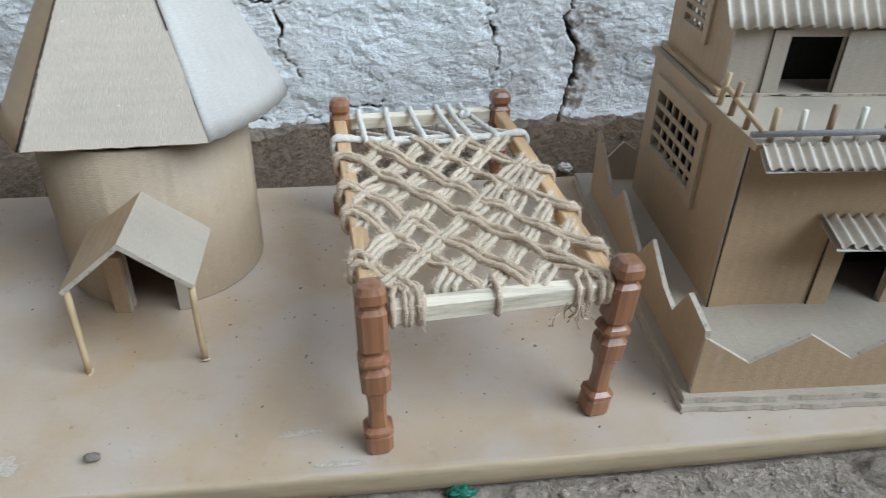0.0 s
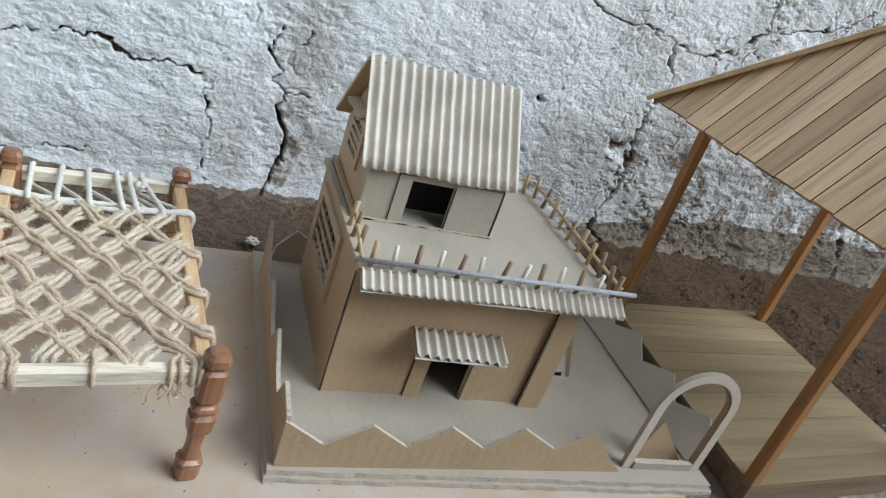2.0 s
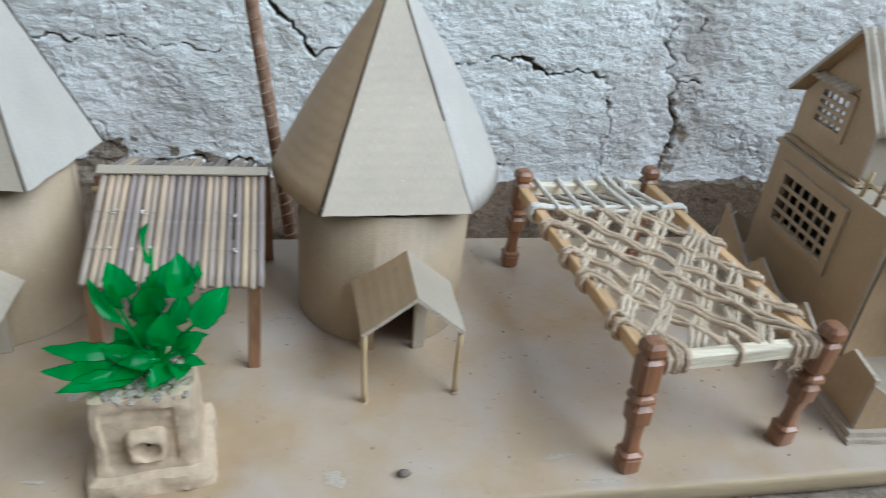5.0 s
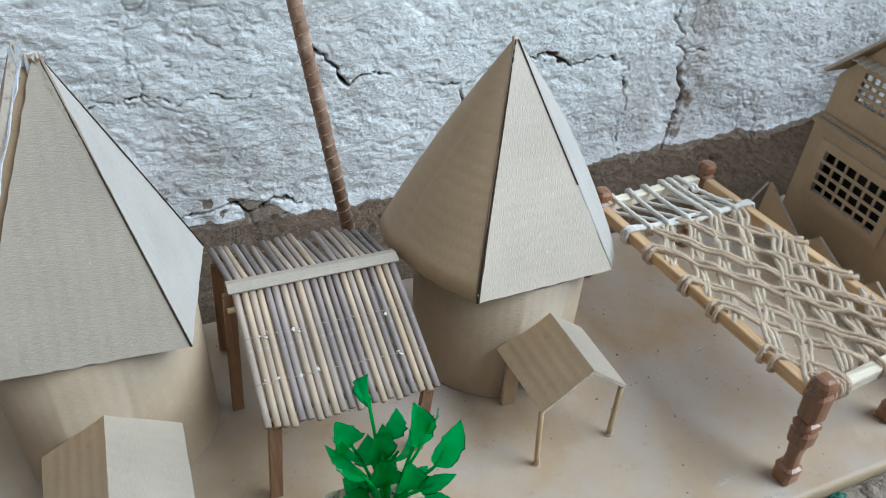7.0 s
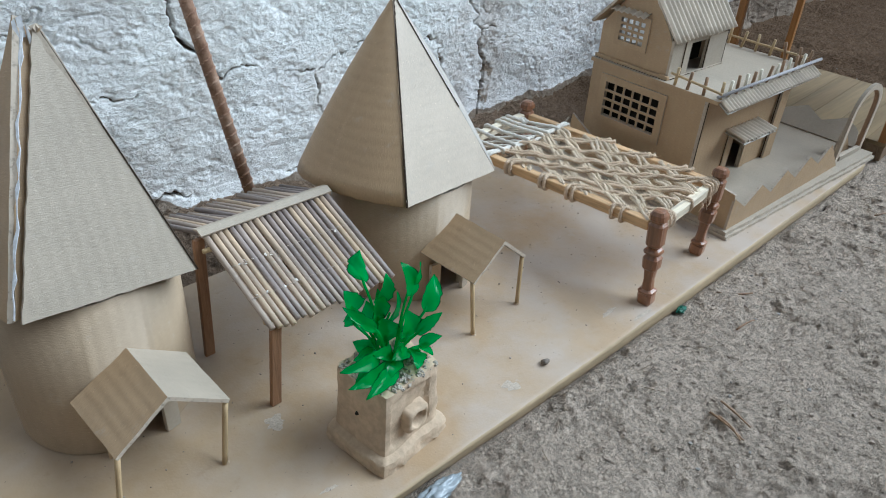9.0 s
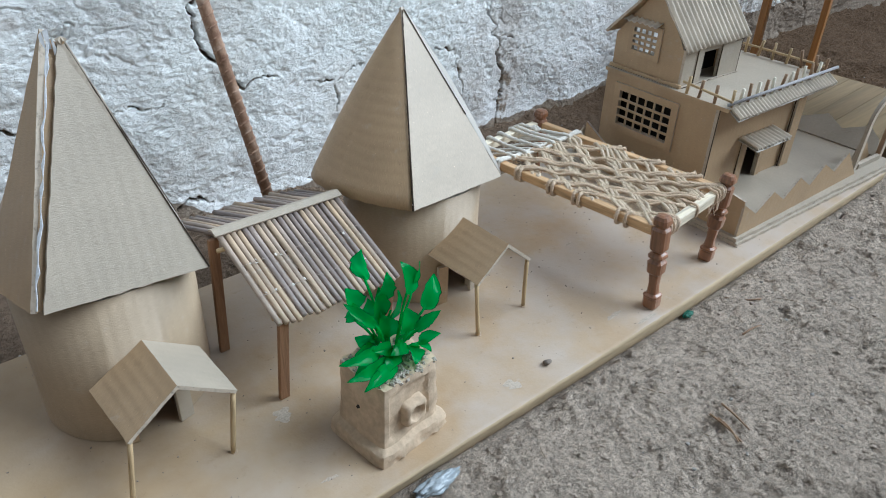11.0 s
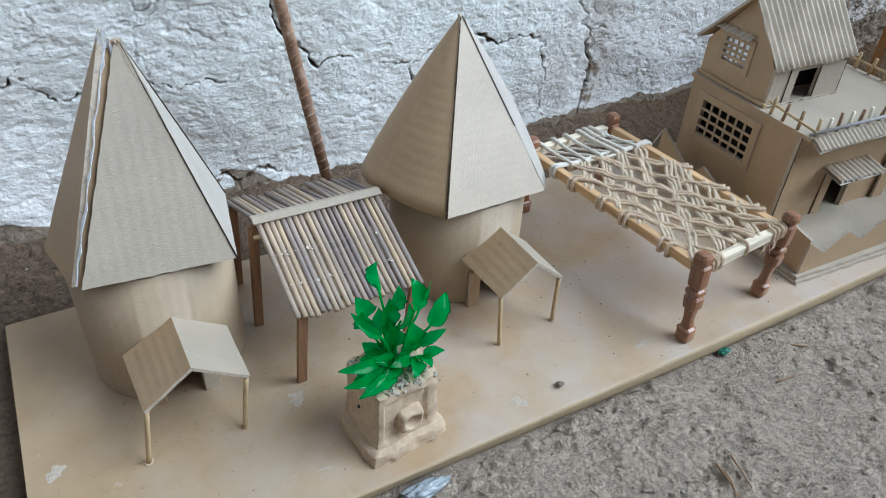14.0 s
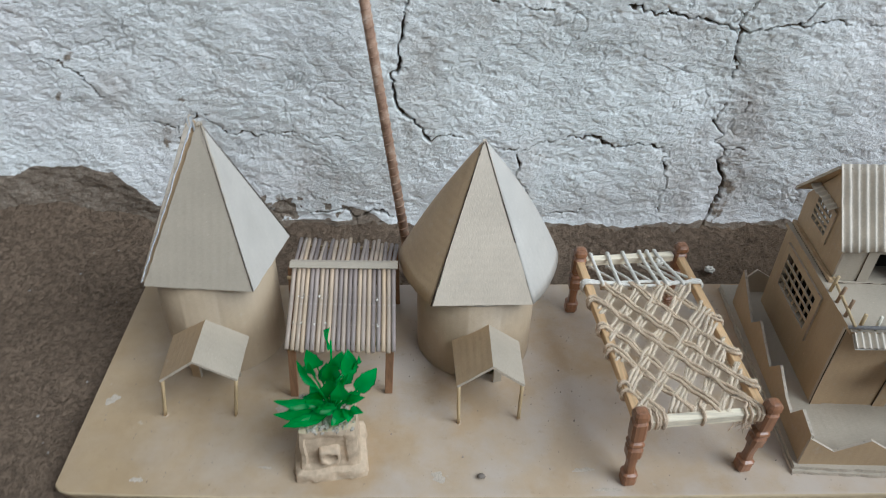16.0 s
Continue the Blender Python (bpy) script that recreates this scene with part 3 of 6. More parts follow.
def build_wall():
    xs = span((-30, -3, 3.0), (-3, -0.62, 0.05), (-0.62, 0.92, 0.00105), (0.92, 1.1, 0.003), (1.1, 1.8, 0.01), (1.8, 4, 0.1), (4, 31, 3.0))
    zs = span((-0.06, -0.035, 0.01), (-0.035, 0.32, 0.00105), (0.32, 0.7, 0.015), (0.7, 3.0, 0.2))
    x, z = np.meshgrid(xs, zs)
    rough = np.clip((x - 0.60) / 0.08, 0, 1) * np.clip((0.20 - z) / 0.05, 0.25, 1)
    d = (fbm(x, z, 0.16, 3, 3) - 0.5) * 0.020
    d += (fbm(x, z, 0.045, 7, 3) - 0.5) * (0.0030 + 0.007 * rough)
    d += (fbm(x, z * 1.6, 0.012, 11, 3, 0.6) - 0.5) * (0.0006 + 0.0034 * rough)
    # thin scales of wash, lying a little aslant, with chipped lower edges
    lay = fbm(x * 0.9 + 0.5 * z, z * 1.4 - 0.4 * x, 0.011, 19, 4, 0.66)
    d += np.clip((lay - 0.44) * 34, 0, 1) * 0.00020 + np.clip((lay - 0.52) * 34, 0, 1) * 0.00028 + np.clip((lay - 0.61) * 34, 0, 1) * 0.00030 - np.clip((0.36 - lay) * 22, 0, 1) * 0.0009
    curl = fbm(x + 0.2 * z, z * 1.4, 0.0055, 23, 3, 0.6)
    d += np.clip((curl - 0.52) * 14, 0, 1) * 0.00034
    hair = np.exp(-((fbm(x, z, 0.060, 131, 4, 0.55) - 0.5) / 0.0040) ** 2) * np.clip((fbm(x, z, 0.11, 141, 2) - 0.56) * 9, 0, 1)
    d -= hair * 0.0022
    bare = hair * 0.45
    # short dark fissures where the plaster has crumbled behind the pavilion
    crumbled = np.clip((x - 0.52) / 0.08, 0, 1) * np.clip((fbm(x, z, 0.07, 241, 3) - 0.34) * 6, 0.1, 1)
    split = np.exp(-((fbm(x, z * 1.3, 0.017, 251, 4, 0.6) - 0.5) / 0.016) ** 2) * np.clip((fbm(x, z, 0.012, 261, 2) - 0.48) * 8, 0, 1) * crumbled
    d -= split * 0.0060
    bare = np.maximum(bare, split)
    deep = np.zeros_like(x)

    def crack(pts, width, depth, seed, wander=0.0042):
        near = stroke_distance(x, z, pts, seed, wander)
        go = np.clip((fbm(x, z, 0.028, seed + 9, 2) - 0.26) * 6, 0.35, 1)
        w = 0.42 * width * (0.15 + 1.7 * fbm(x, z, 0.010, seed + 5, 3)) * go
        deep[:] = np.maximum(deep, depth * go * np.exp(-(near / w) ** 4))
        bare[:] = np.maximum(bare, 1.1 * go * np.exp(-(near / (w * 1.25)) ** 2))

    # the long crack beside the iron bar and its branches
    crack([(-0.096, 0.30), (-0.100, 0.258), (-0.104, 0.234), (-0.109, 0.214), (-0.106, 0.191), (-0.116, 0.184), (-0.111, 0.159), (-0.113, 0.150), (-0.102, 0.137), (-0.086, 0.121), (-0.076, 0.106)], 0.0031, 0.018, 26)
    crack([(-0.076, 0.106), (-0.053, 0.113), (-0.021, 0.110), (-0.003, 0.098), (0.021, 0.096)], 0.0013, 0.007, 27)
    crack([(-0.135, 0.262), (-0.118, 0.255), (-0.100, 0.258)], 0.0016, 0.008, 41)
    # joints of the blocks under the wash
    crack([(0.020, 0.094), (0.039, 0.103), (0.075, 0.109), (0.107, 0.107), (0.133, 0.099), (0.151, 0.103), (0.180, 0.095)], 0.0018, 0.009, 23)
    crack([(0.019, 0.093), (0.022, 0.071), (0.025, 0.052), (0.033, 0.037)], 0.0022, 0.012, 25)
    crack([(0.180, 0.095), (0.188, 0.086), (0.178, 0.079), (0.190, 0.071), (0.193, 0.057), (0.189, 0.037), (0.187, 0.010)], 0.0019, 0.011, 24)
    crack([(0.233, 0.260), (0.228, 0.231), (0.227, 0.213), (0.235, 0.195), (0.235, 0.174), (0.237, 0.151), (0.228, 0.131)], 0.0017, 0.010, 21)
    crack([(0.228, 0.131), (0.237, 0.118), (0.235, 0.104), (0.247, 0.094), (0.248, 0.073), (0.258, 0.048), (0.253, 0.012), (0.243, -0.010)], 0.0033, 0.018, 22)
    crack([(0.247, 0.094), (0.268, 0.099), (0.285, 0.107)], 0.0011, 0.006, 35)
    crack([(0.250, 0.165), (0.262, 0.150), (0.258, 0.135)], 0.0016, 0.008, 42)
    # the long joint higher up
    crack([(-0.060, 0.266), (-0.011, 0.256), (0.017, 0.249), (0.044, 0.248)], 0.0013, 0.007, 43)
    crack([(0.110, 0.262), (0.140, 0.250), (0.169, 0.244), (0.198, 0.239), (0.228, 0.231), (0.249, 0.236), (0.285, 0.237), (0.300, 0.251), (0.311, 0.259), (0.330, 0.290)], 0.0018, 0.010, 44)
    crack([(0.285, 0.237), (0.332, 0.240), (0.367, 0.237), (0.420, 0.250)], 0.0013, 0.008, 45)
    # fine cracks at the hut's end
    crack([(-0.53, 0.240), (-0.495, 0.215), (-0.447, 0.191), (-0.429, 0.176), (-0.419, 0.164), (-0.398, 0.135), (-0.357, 0.120), (-0.346, 0.119)], 0.0010, 0.006, 30)
    crack([(-0.447, 0.152), (-0.430, 0.145), (-0.419, 0.132)], 0.0016, 0.007, 29)
    crack([(-0.346, 0.119), (-0.344, 0.099), (-0.347, 0.088)], 0.0015, 0.008, 28)
    crack([(-0.340, 0.122), (-0.332, 0.129), (-0.315, 0.142), (-0.308, 0.149)], 0.0016, 0.008, 46)
    crack([(-0.316, 0.136), (-0.304, 0.121), (-0.293, 0.112), (-0.276, 0.113), (-0.262, 0.106), (-0.248, 0.116), (-0.234, 0.113)], 0.0014, 0.007, 47)
    crack([(-0.234, 0.113), (-0.190, 0.111), (-0.153, 0.108), (-0.134, 0.116)], 0.0008, 0.005, 48)
    crack([(-0.215, 0.012), (-0.180, 0.018), (-0.161, 0.011), (-0.142, 0.018), (-0.118, 0.004)], 0.0030, 0.014, 31)
    crack([(-0.020, 0.001), (0.030, 0.004), (0.070, 0.012), (0.095, 0.014)], 0.0014, 0.007, 34)
    # behind the house and the pavilion
    crack([(0.487, 0.252), (0.530, 0.237), (0.557, 0.232), (0.576, 0.234), (0.601, 0.229), (0.615, 0.229)], 0.0018, 0.010, 33)
    crack([(0.615, 0.229), (0.625, 0.205), (0.635, 0.176), (0.619, 0.157), (0.623, 0.129), (0.630, 0.096)], 0.0040, 0.014, 32)
    crack([(0.630, 0.096), (0.628, 0.076), (0.627, 0.054), (0.614, 0.034), (0.608, 0.015), (0.588, 0.008)], 0.0034, 0.018, 38)
    crack([(0.608, 0.015), (0.635, -0.006), (0.671, -0.012)], 0.0030, 0.014, 39)
    crack([(0.618, 0.224), (0.648, 0.225), (0.690, 0.232), (0.718, 0.263), (0.716, 0.283), (0.721, 0.310)], 0.0032, 0.012, 36)
    crack([(0.718, 0.263), (0.754, 0.272), (0.798, 0.282), (0.840, 0.310)], 0.0018, 0.010, 37)
    crack([(0.980, 0.080), (0.997, 0.046), (1.014, 0.003), (1.012, -0.016)], 0.0050, 0.014, 40)
    # knocked-out hollows in the rough stretch
    for hx, hz, hr in ((0.603, 0.109, 0.010), (0.630, 0.096, 0.011), (0.622, 0.116, 0.006), (0.628, 0.170, 0.007), (0.588, 0.008, 0.006), (0.492, 0.143, 0.004)):
        wx, wz = x + (fbm(x, z, 0.009, 78, 3) - 0.5) * 0.014, z + (fbm(x, z, 0.009, 79, 3) - 0.5) * 0.014
        q = np.exp(-(((wx - hx) / hr) ** 2 + ((wz - hz) / (hr * 0.7)) ** 2)) * (0.4 + fbm(x, z, 0.012, 77, 2))
        deep += 0.012 * q
        bare = np.maximum(bare, 0.9 * q)
    d -= deep
    # chips and worn-off wash
    chip = fbm(x, z, 0.05, 41, 4, 0.6)
    near_crack = np.exp(-(stroke_distance(x, z, [(0.252, 0.085), (0.266, 0.045), (0.258, 0.0)], 60, 0.006) / 0.016) ** 2)
    bare = np.maximum(bare, np.clip((chip - 0.74) * 9, 0, 1) * 0.55)
    bare = np.maximum(bare, near_crack * (0.20 + fbm(x, z, 0.012, 61, 3)) * 0.72)
    bare = np.maximum(bare, rough * np.clip((fbm(x, z, 0.03, 71, 4, 0.6) - 0.50 - 0.6 * np.clip(z - 0.08, 0, 1)) * 6, 0, 0.56))
    # dusty places where the wash has thinned; the last four paint the pavilion's shade
    patch = fbm(x, z, 0.020, 161, 4, 0.65)
    stain_shade = np.zeros_like(x)
    for sx, sz, rx, rz, much in ((0.212, 0.048, 0.022, 0.050, 0.8), (0.262, 0.120, 0.022, 0.100, 1.0), (0.270, 0.040, 0.030, 0.040, 1.0), (-0.085, 0.180, 0.026, 0.060, 0.8), (-0.085, 0.130, 0.020, 0.012, 1.0), (-0.402, 0.160, 0.018, 0.026, 1.0), (-0.350, 0.120, 0.030, 0.018, 0.7), (0.030, 0.075, 0.020, 0.030, 0.8), (0.080, 0.018, 0.120, 0.020, 0.6), (-0.200, 0.045, 0.080, 0.020, 0.6), (0.560, 0.090, 0.060, 0.060, 0.6), (-0.245, 0.190, 0.006, 0.005, 1.2), (0.150, 0.235, 0.060, 0.012, 0.5), (0.720, 0.050, 0.110, 0.060, 1.2), (0.660, 0.120, 0.050, 0.080, 0.9), (0.800, 0.120, 0.100, 0.100, 1.0), (0.600, 0.050, 0.040, 0.050, 0.8)):
        stain_shade = np.maximum(stain_shade, much * np.exp(-(((x - sx) / rx) ** 2 + ((z - sz) / rz) ** 2)))
    stain_shade = np.clip(stain_shade * (0.25 + 1.5 * patch) + 0.35 * np.clip((patch - 0.56) * 5, 0, 1), 0, 1)
    # mud foot of the wall, raised behind the pavilion in place of its shade
    foot = (fbm(x, z * 0 + 3.0, 0.05, 81, 5, 0.65) - 0.5) * 0.020
    foot += np.interp(x, [-0.9, -0.56, -0.508, -0.459, -0.424, -0.412, -0.386, -0.325, -0.300, -0.262, -0.180, -0.155, -0.123, 0.42, 0.56, 0.62, 0.70, 0.80, 5], [0.05, 0.055, 0.068, 0.070, 0.064, 0.045, 0.016, 0.000, 0.015, 0.033, 0.025, 0.010, -0.004, -0.004, 0.002, 0.016, 0.030, 0.045, 0.050])
    low = np.clip((foot + 0.006 - z) / 0.006, 0, 1)
    scrap = (fbm(x, z, 0.020, 171, 3, 0.6) > 0.56) * (z > 0.002) * (x > -0.27) * (x < -0.10)
    low = np.where(scrap, 0.2 * low, low)
    wear_shade = np.clip((foot + 0.050 - z) / 0.065, 0, 1) * np.clip((fbm(x, z, 0.022, 151, 4, 0.65) - 0.48) * 5, 0, 1)
    bare = np.maximum(bare, 0.62 * wear_shade)
    bare = np.maximum(bare, low)
    d += (1 - low) * np.clip((foot + 0.03 - z) / 0.03, 0, 1) * 0.0022
    d += low * 0.004 * fbm(x, z, 0.02, 91, 3) + np.clip((0.012 - z) / 0.03, 0, 1) ** 2 * 0.010
    co = np.stack([x, WALL_Y - d, z], -1)
    ob = grid_mesh("wall_north", co, len(xs), len(zs), M_WALL, np.clip(bare, 0, 1.2), stain_shade)
    tagged(ob, "cracked whitewashed mud wall with bare earth along its foot", "wall", kind="structure")
    # the back of the wall and its top
    bm = bmesh.new()
    box_into(bm, (-30, WALL_Y + 0.03, -0.06), (30, WALL_Y + 0.33, 2.95), 0.0)
    part("wall_core", bm, M_WALL, ob)


# dry cracks in the soil
CRACKS = [[(-0.188, -0.038), (-0.177, -0.029), (-0.163, -0.025), (-0.16, -0.034), (-0.146, -0.04)], [(0.387, -0.015), (0.387, -0.028), (0.398, -0.039)], [(0.368, -0.003), (0.387, -0.002)]]


def ground_height(x, y):
    h = GROUND + (fbm(x, y, 0.25, 101, 3) - 0.5) * 0.008
    rough = np.clip((fbm(x, y, 0.06, 211, 3, 0.6) - 0.40) * 5, 0.35, 1)
    h += (fbm(x, y, 0.035, 105, 3, 0.6) - 0.5) * 0.0140
    h += (fbm(x, y, 0.009, 111, 3, 0.65) - 0.5) * 0.0050 * rough
    clod = np.clip((fbm(x, y, 0.011, 221, 3, 0.6) - 0.60) * 9, 0, 1) * rough
    h += clod * 0.0016
    h += (0.22 - np.abs(fbm(x, y, 0.0085, 117, 3, 0.6) - 0.5)) * 0.0075 * rough
    h += (fbm(x, y, 0.0042, 118, 1) - 0.5) * 0.0030 * rough
    for k, pts in enumerate(CRACKS):
        h -= 0.009 * np.exp(-(stroke_distance(x, y, pts, 301 + k, 0.002) / 0.0011) ** 2)
    h += 0.012 * np.clip((y - 0.31) / 0.055, 0, 1) ** 2
    h += np.interp(x, [-0.9, -0.48, -0.38, 5], [0.03, 0.03, 0.0, 0.0]) * np.clip((y - 0.25) / 0.115, 0, 1)
    under = np.clip(np.minimum(np.minimum(x + 0.385, 0.501 - x), np.minimum(y - 0.004, 0.262 - y)) / 0.008 + 1, 0, 1)
    under2 = np.clip(np.minimum(np.minimum(x - 0.525, 0.775 - x), np.minimum(y + 0.010, 0.25 - y)) / 0.01 + 1, 0, 1)
    under = np.maximum(under, under2)
    return h * (1 - under) + np.minimum(h, -0.0175) * under


def scatter(name, spots, least, most, power, mat_, seed, label, category, flat=False):
    """Many uneven grains as one mesh of kind stuff."""
    rs = np.random.RandomState(seed)
    t = (1 + 5 ** 0.5) / 2
    ico = np.array([(-1, t, 0), (1, t, 0), (-1, -t, 0), (1, -t, 0), (0, -1, t), (0, 1, t), (0, -1, -t), (0, 1, -t), (t, 0, -1), (t, 0, 1), (-t, 0, -1), (-t, 0, 1)]) / (1 + t * t) ** 0.5
    tri = np.array([(0, 11, 5), (0, 5, 1), (0, 1, 7), (0, 7, 10), (0, 10, 11), (1, 5, 9), (5, 11, 4), (11, 10, 2), (10, 7, 6), (7, 1, 8), (3, 9, 4), (3, 4, 2), (3, 2, 6), (3, 6, 8), (3, 8, 9), (4, 9, 5), (2, 4, 11), (6, 2, 10), (8, 6, 7), (9, 8, 1)])
    xy = np.array(spots)
    n = len(xy)
    size = least + most * rs.rand(n) ** power
    z = ground_height(xy[:, 0], xy[:, 1]) + size * (0.02 if flat else 0.25)
    th = rs.rand(n) * 6.283
    sx, sy, sz = (size * rs.uniform(a, c, n) for a, c in (((0.8, 2.0), (0.4, 0.9), (0.15, 0.35)) if flat else ((0.6, 1.3), (0.6, 1.3), (0.4, 0.8))))
    v = ico[None] * rs.uniform(0.6, 1.4, (n, 12, 1)) * np.stack([sx, sy, sz], -1)[:, None]
    c, s = np.cos(th)[:, None], np.sin(th)[:, None]
    v = np.stack([v[..., 0] * c - v[..., 1] * s, v[..., 0] * s + v[..., 1] * c, v[..., 2]], -1)
    v += np.stack([xy[:, 0], xy[:, 1], z], -1)[:, None]
    me = bpy.data.meshes.new(name)
    me.from_pydata(v.reshape(-1, 3).tolist(), [], (tri[None] + 12 * np.arange(n)[:, None, None]).reshape(-1, 3).tolist())
    me.materials.append(mat_)
    tagged(new(name, me), label, category, kind="stuff")


def build_ground():
    xs = span((-60, -4, 4.0), (-4, -0.7, 0.1), (-0.7, 0.95, 0.0016), (0.95, 1.9, 0.01), (1.9, 5, 0.1), (5, 61, 4.0))
    ys = span((-60, -3, 3.0), (-3, -0.32, 0.08), (-0.32, 0.384, 0.0016), (0.384, 0.39, 0.003))
    x, y = np.meshgrid(xs, ys)
    co = np.stack([x, y, ground_height(x, y)], -1)
    rift = np.zeros_like(x)
    for k, pts in enumerate(CRACKS):
        rift = np.maximum(rift, np.exp(-(stroke_distance(x, y, pts, 301 + k, 0.002) / 0.0009) ** 2))
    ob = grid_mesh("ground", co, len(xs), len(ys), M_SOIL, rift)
    tagged(ob, "dry trodden grey-brown soil with clods and grit", "ground", kind="structure")
    rnd = random.Random(5)

    def loose(x, y):
        return not (-0.383 < x < 0.770 and (-0.003 if x < 0.51 else -0.016) < y < 0.263)

    spots = [(rnd.uniform(-0.60, 0.95), rnd.uniform(-0.30, 0.0)) for _ in range(1500)]
    scatter("grit", [s for s in spots if loose(*s)], 0.0004, 0.0016, 3.5, M_GRIT, 7, "loose grit and small clods on the soil", "grit")
    spots = [(rnd.uniform(-0.32, 0.85), rnd.uniform(-0.26, 0.0)) for _ in range(21000)]
    scatter("clods", [s for s in spots if loose(*s)], 0.0006, 0.0017, 3.0, M_SOIL, 9, "flat crumbs of dry soil trodden loose", "clods", True)
    spots = [(rnd.uniform(-0.55, 0.85), rnd.uniform(0.02, 0.35)) for _ in range(5000)]
    scatter("wall_foot_crumbs", [s for s in spots if loose(*s)], 0.0006, 0.0024, 3.0, M_SOIL, 10, "dark crumbs of earth beside the wall", "clods", True)
    spots = [(rnd.uniform(-0.55, 0.85), rnd.uniform(-0.30, 0.345)) for _ in range(520)]
    scatter("pale_chips", [s for s in spots if loose(*s)], 0.0004, 0.0014, 2.0, M_LIGHTSTONE, 8, "pale chips of plaster and lime scattered on soil", "chips")
    bm = bmesh.new()
    for _ in range(80):
        a, b, th, ln = rnd.uniform(-0.3, 0.75), rnd.uniform(-0.28, -0.01), rnd.uniform(0, 3.14), rnd.uniform(0.004, 0.02)
        c = float(ground_height(np.array([a]), np.array([b]))[0]) + 0.0012
        rod_into(bm, (a, b, c), (a + ln * math.cos(th), b + ln * math.sin(th), c + rnd.uniform(-0.001, 0.001)), 0.0003, 0.0002, 4, 0.001, rnd)
    tagged(part("straw_bits", bm, M_STRAW, None), "short dry straw bits lying on the soil", "straw", kind="stuff")


def build_light_walls():
    """Unseen plain walls, added around the yard to hold back and return light."""
    bm = bmesh.new()
    box_into(bm, (-0.95, -2.3, -0.06), (-0.68, WALL_Y + 0.05, 2.6), 0.01)
    tagged(part("wall_west", bm, M_MUD), "unseen plain mud-plastered wall added to block side light", "wall", kind="structure")
    bm = bmesh.new()
    box_into(bm, (2.9, -2.3, -0.06), (3.2, WALL_Y + 0.05, 1.2), 0.01)
    tagged(part("wall_east", bm, M_MUD), "unseen plain mud-plastered wall added to block side light", "wall", kind="structure")
    bm = bmesh.new()
    box_into(bm, (-0.67, -2.6, -0.06), (2.89, -2.3, 1.9), 0.01)
    tagged(part("wall_south", bm, M_MUD), "unseen plain mud-plastered wall added to block low front light", "wall", kind="structure")


build_wall()
build_ground()
build_light_walls()


# ---- the display board ----
def build_board():
    bd = thing("display_board", (0.05, 0.126, 0), "long tan painted board with a rounded front lying on soil", "board")
    bm = bmesh.new()
    x0, x1, y1, zt, zb = -0.370, 0.493, 0.2525, 0.0, -0.0150
    prof = [(y1, zb), (y1, zt), (0.0030, zt), (0.0012, -0.0003), (0.0003, -0.0012), (0.0, -0.0035), (0.0003, -0.0090), (0.0012, -0.0135), (0.0026, zb)]
    rnd = random.Random(2)
    n = 170
    rings = []
    for i in range(n + 1):
        x = x0 + (x1 - x0) * i / n
        taper = 1 - 0.25 * max(0.0, (x - 0.2) / 0.28)
        back = float(np.interp(x, [-0.370, -0.366, -0.358, -0.32, -0.27, -0.20, -0.10, 0.0], [0.0150, 0.0108, 0.0085, 0.0065, 0.0045, 0.0025, 0.0010, 0.0]))
        under = float(np.interp(x, [-0.2, 0.1], [0.0045, 0.0]))
        round_end = 0.004 * max(0.0, (x - 0.484) / 0.009) ** 2
        ring = []
        for k, (y, z) in enumerate(prof):
            j = rnd.uniform(-0.00025, 0.00025) if 2 < k else 0
            ring.append(bm.verts.new((x, y + j + (round_end + back if k >= 2 else 0) + (under * (k - 4) / 4 if k > 4 else 0), z * taper + (-round_end * 0.4 if k in (1, 2) else 0))))
        rings.append(ring)
    for p, q in zip(rings, rings[1:]):
        for k in range(len(prof)):
            f = bm.faces.new((p[k], p[(k + 1) % len(prof)], q[(k + 1) % len(prof)], q[k]))
            f.material_index = 1 if k >= 3 else 0
    bm.faces.new(rings[0])
    bm.faces.new(rings[-1][::-1])
    bmesh.ops.recalc_face_normals(bm, faces=bm.faces)
    bm.transform(at(bd))
    for f in bm.faces:
        f.smooth = f.material_index == 1
    part("board_slab", bm, [M_BOARD, M_SKIN], bd)
    # dried paint splashes; the last one stands for a small pale paper scrap
    for x, y, a, b, s in ((0.0435, 0.0250, 0.010, 0.0035, 1), (0.0605, 0.0065, 0.012, 0.0030, 2), (-0.0725, 0.0195, 0.009, 0.006, 4), (-0.2060, 0.0910, 0.010, 0.007, 5), (-0.3540, 0.1010, 0.008, 0.007, 6), (-0.2100, 0.0300, 0.007, 0.002, 3), (-0.3090, 0.0200, 0.006, 0.004, 8), (0.0965, 0.1165, 0.005, 0.002, 7)):
        bm = bmesh.new()
        r = random.Random(s)
        pts = []
        for k in range(26):
            th = 2 * math.pi * k / 26
            q = 0.68 + 0.22 * math.sin(2 * th + s) + 0.12 * math.sin(5 * th + 2 * s) + r.uniform(-0.08, 0.08)
            pts.append((x + a * q * math.cos(th), y + b * q * math.sin(th)))
        c = bm.verts.new((x, y, 0.0005))
        vs = [bm.verts.new((p[0], p[1], 0.0002)) for p in pts]
        for k in range(26):
            bm.faces.new((c, vs[k], vs[(k + 1) % 26]))
        bm.transform(at(bd))
        part("paint_splash", bm, M_SPLASH, bd, "pale dried paint splash or paper scrap")
    # crumbs
    bm = bmesh.new()
    for _ in range(520):
        x, y = rnd.uniform(-0.36, 0.47), rnd.uniform(0.008, 0.24)
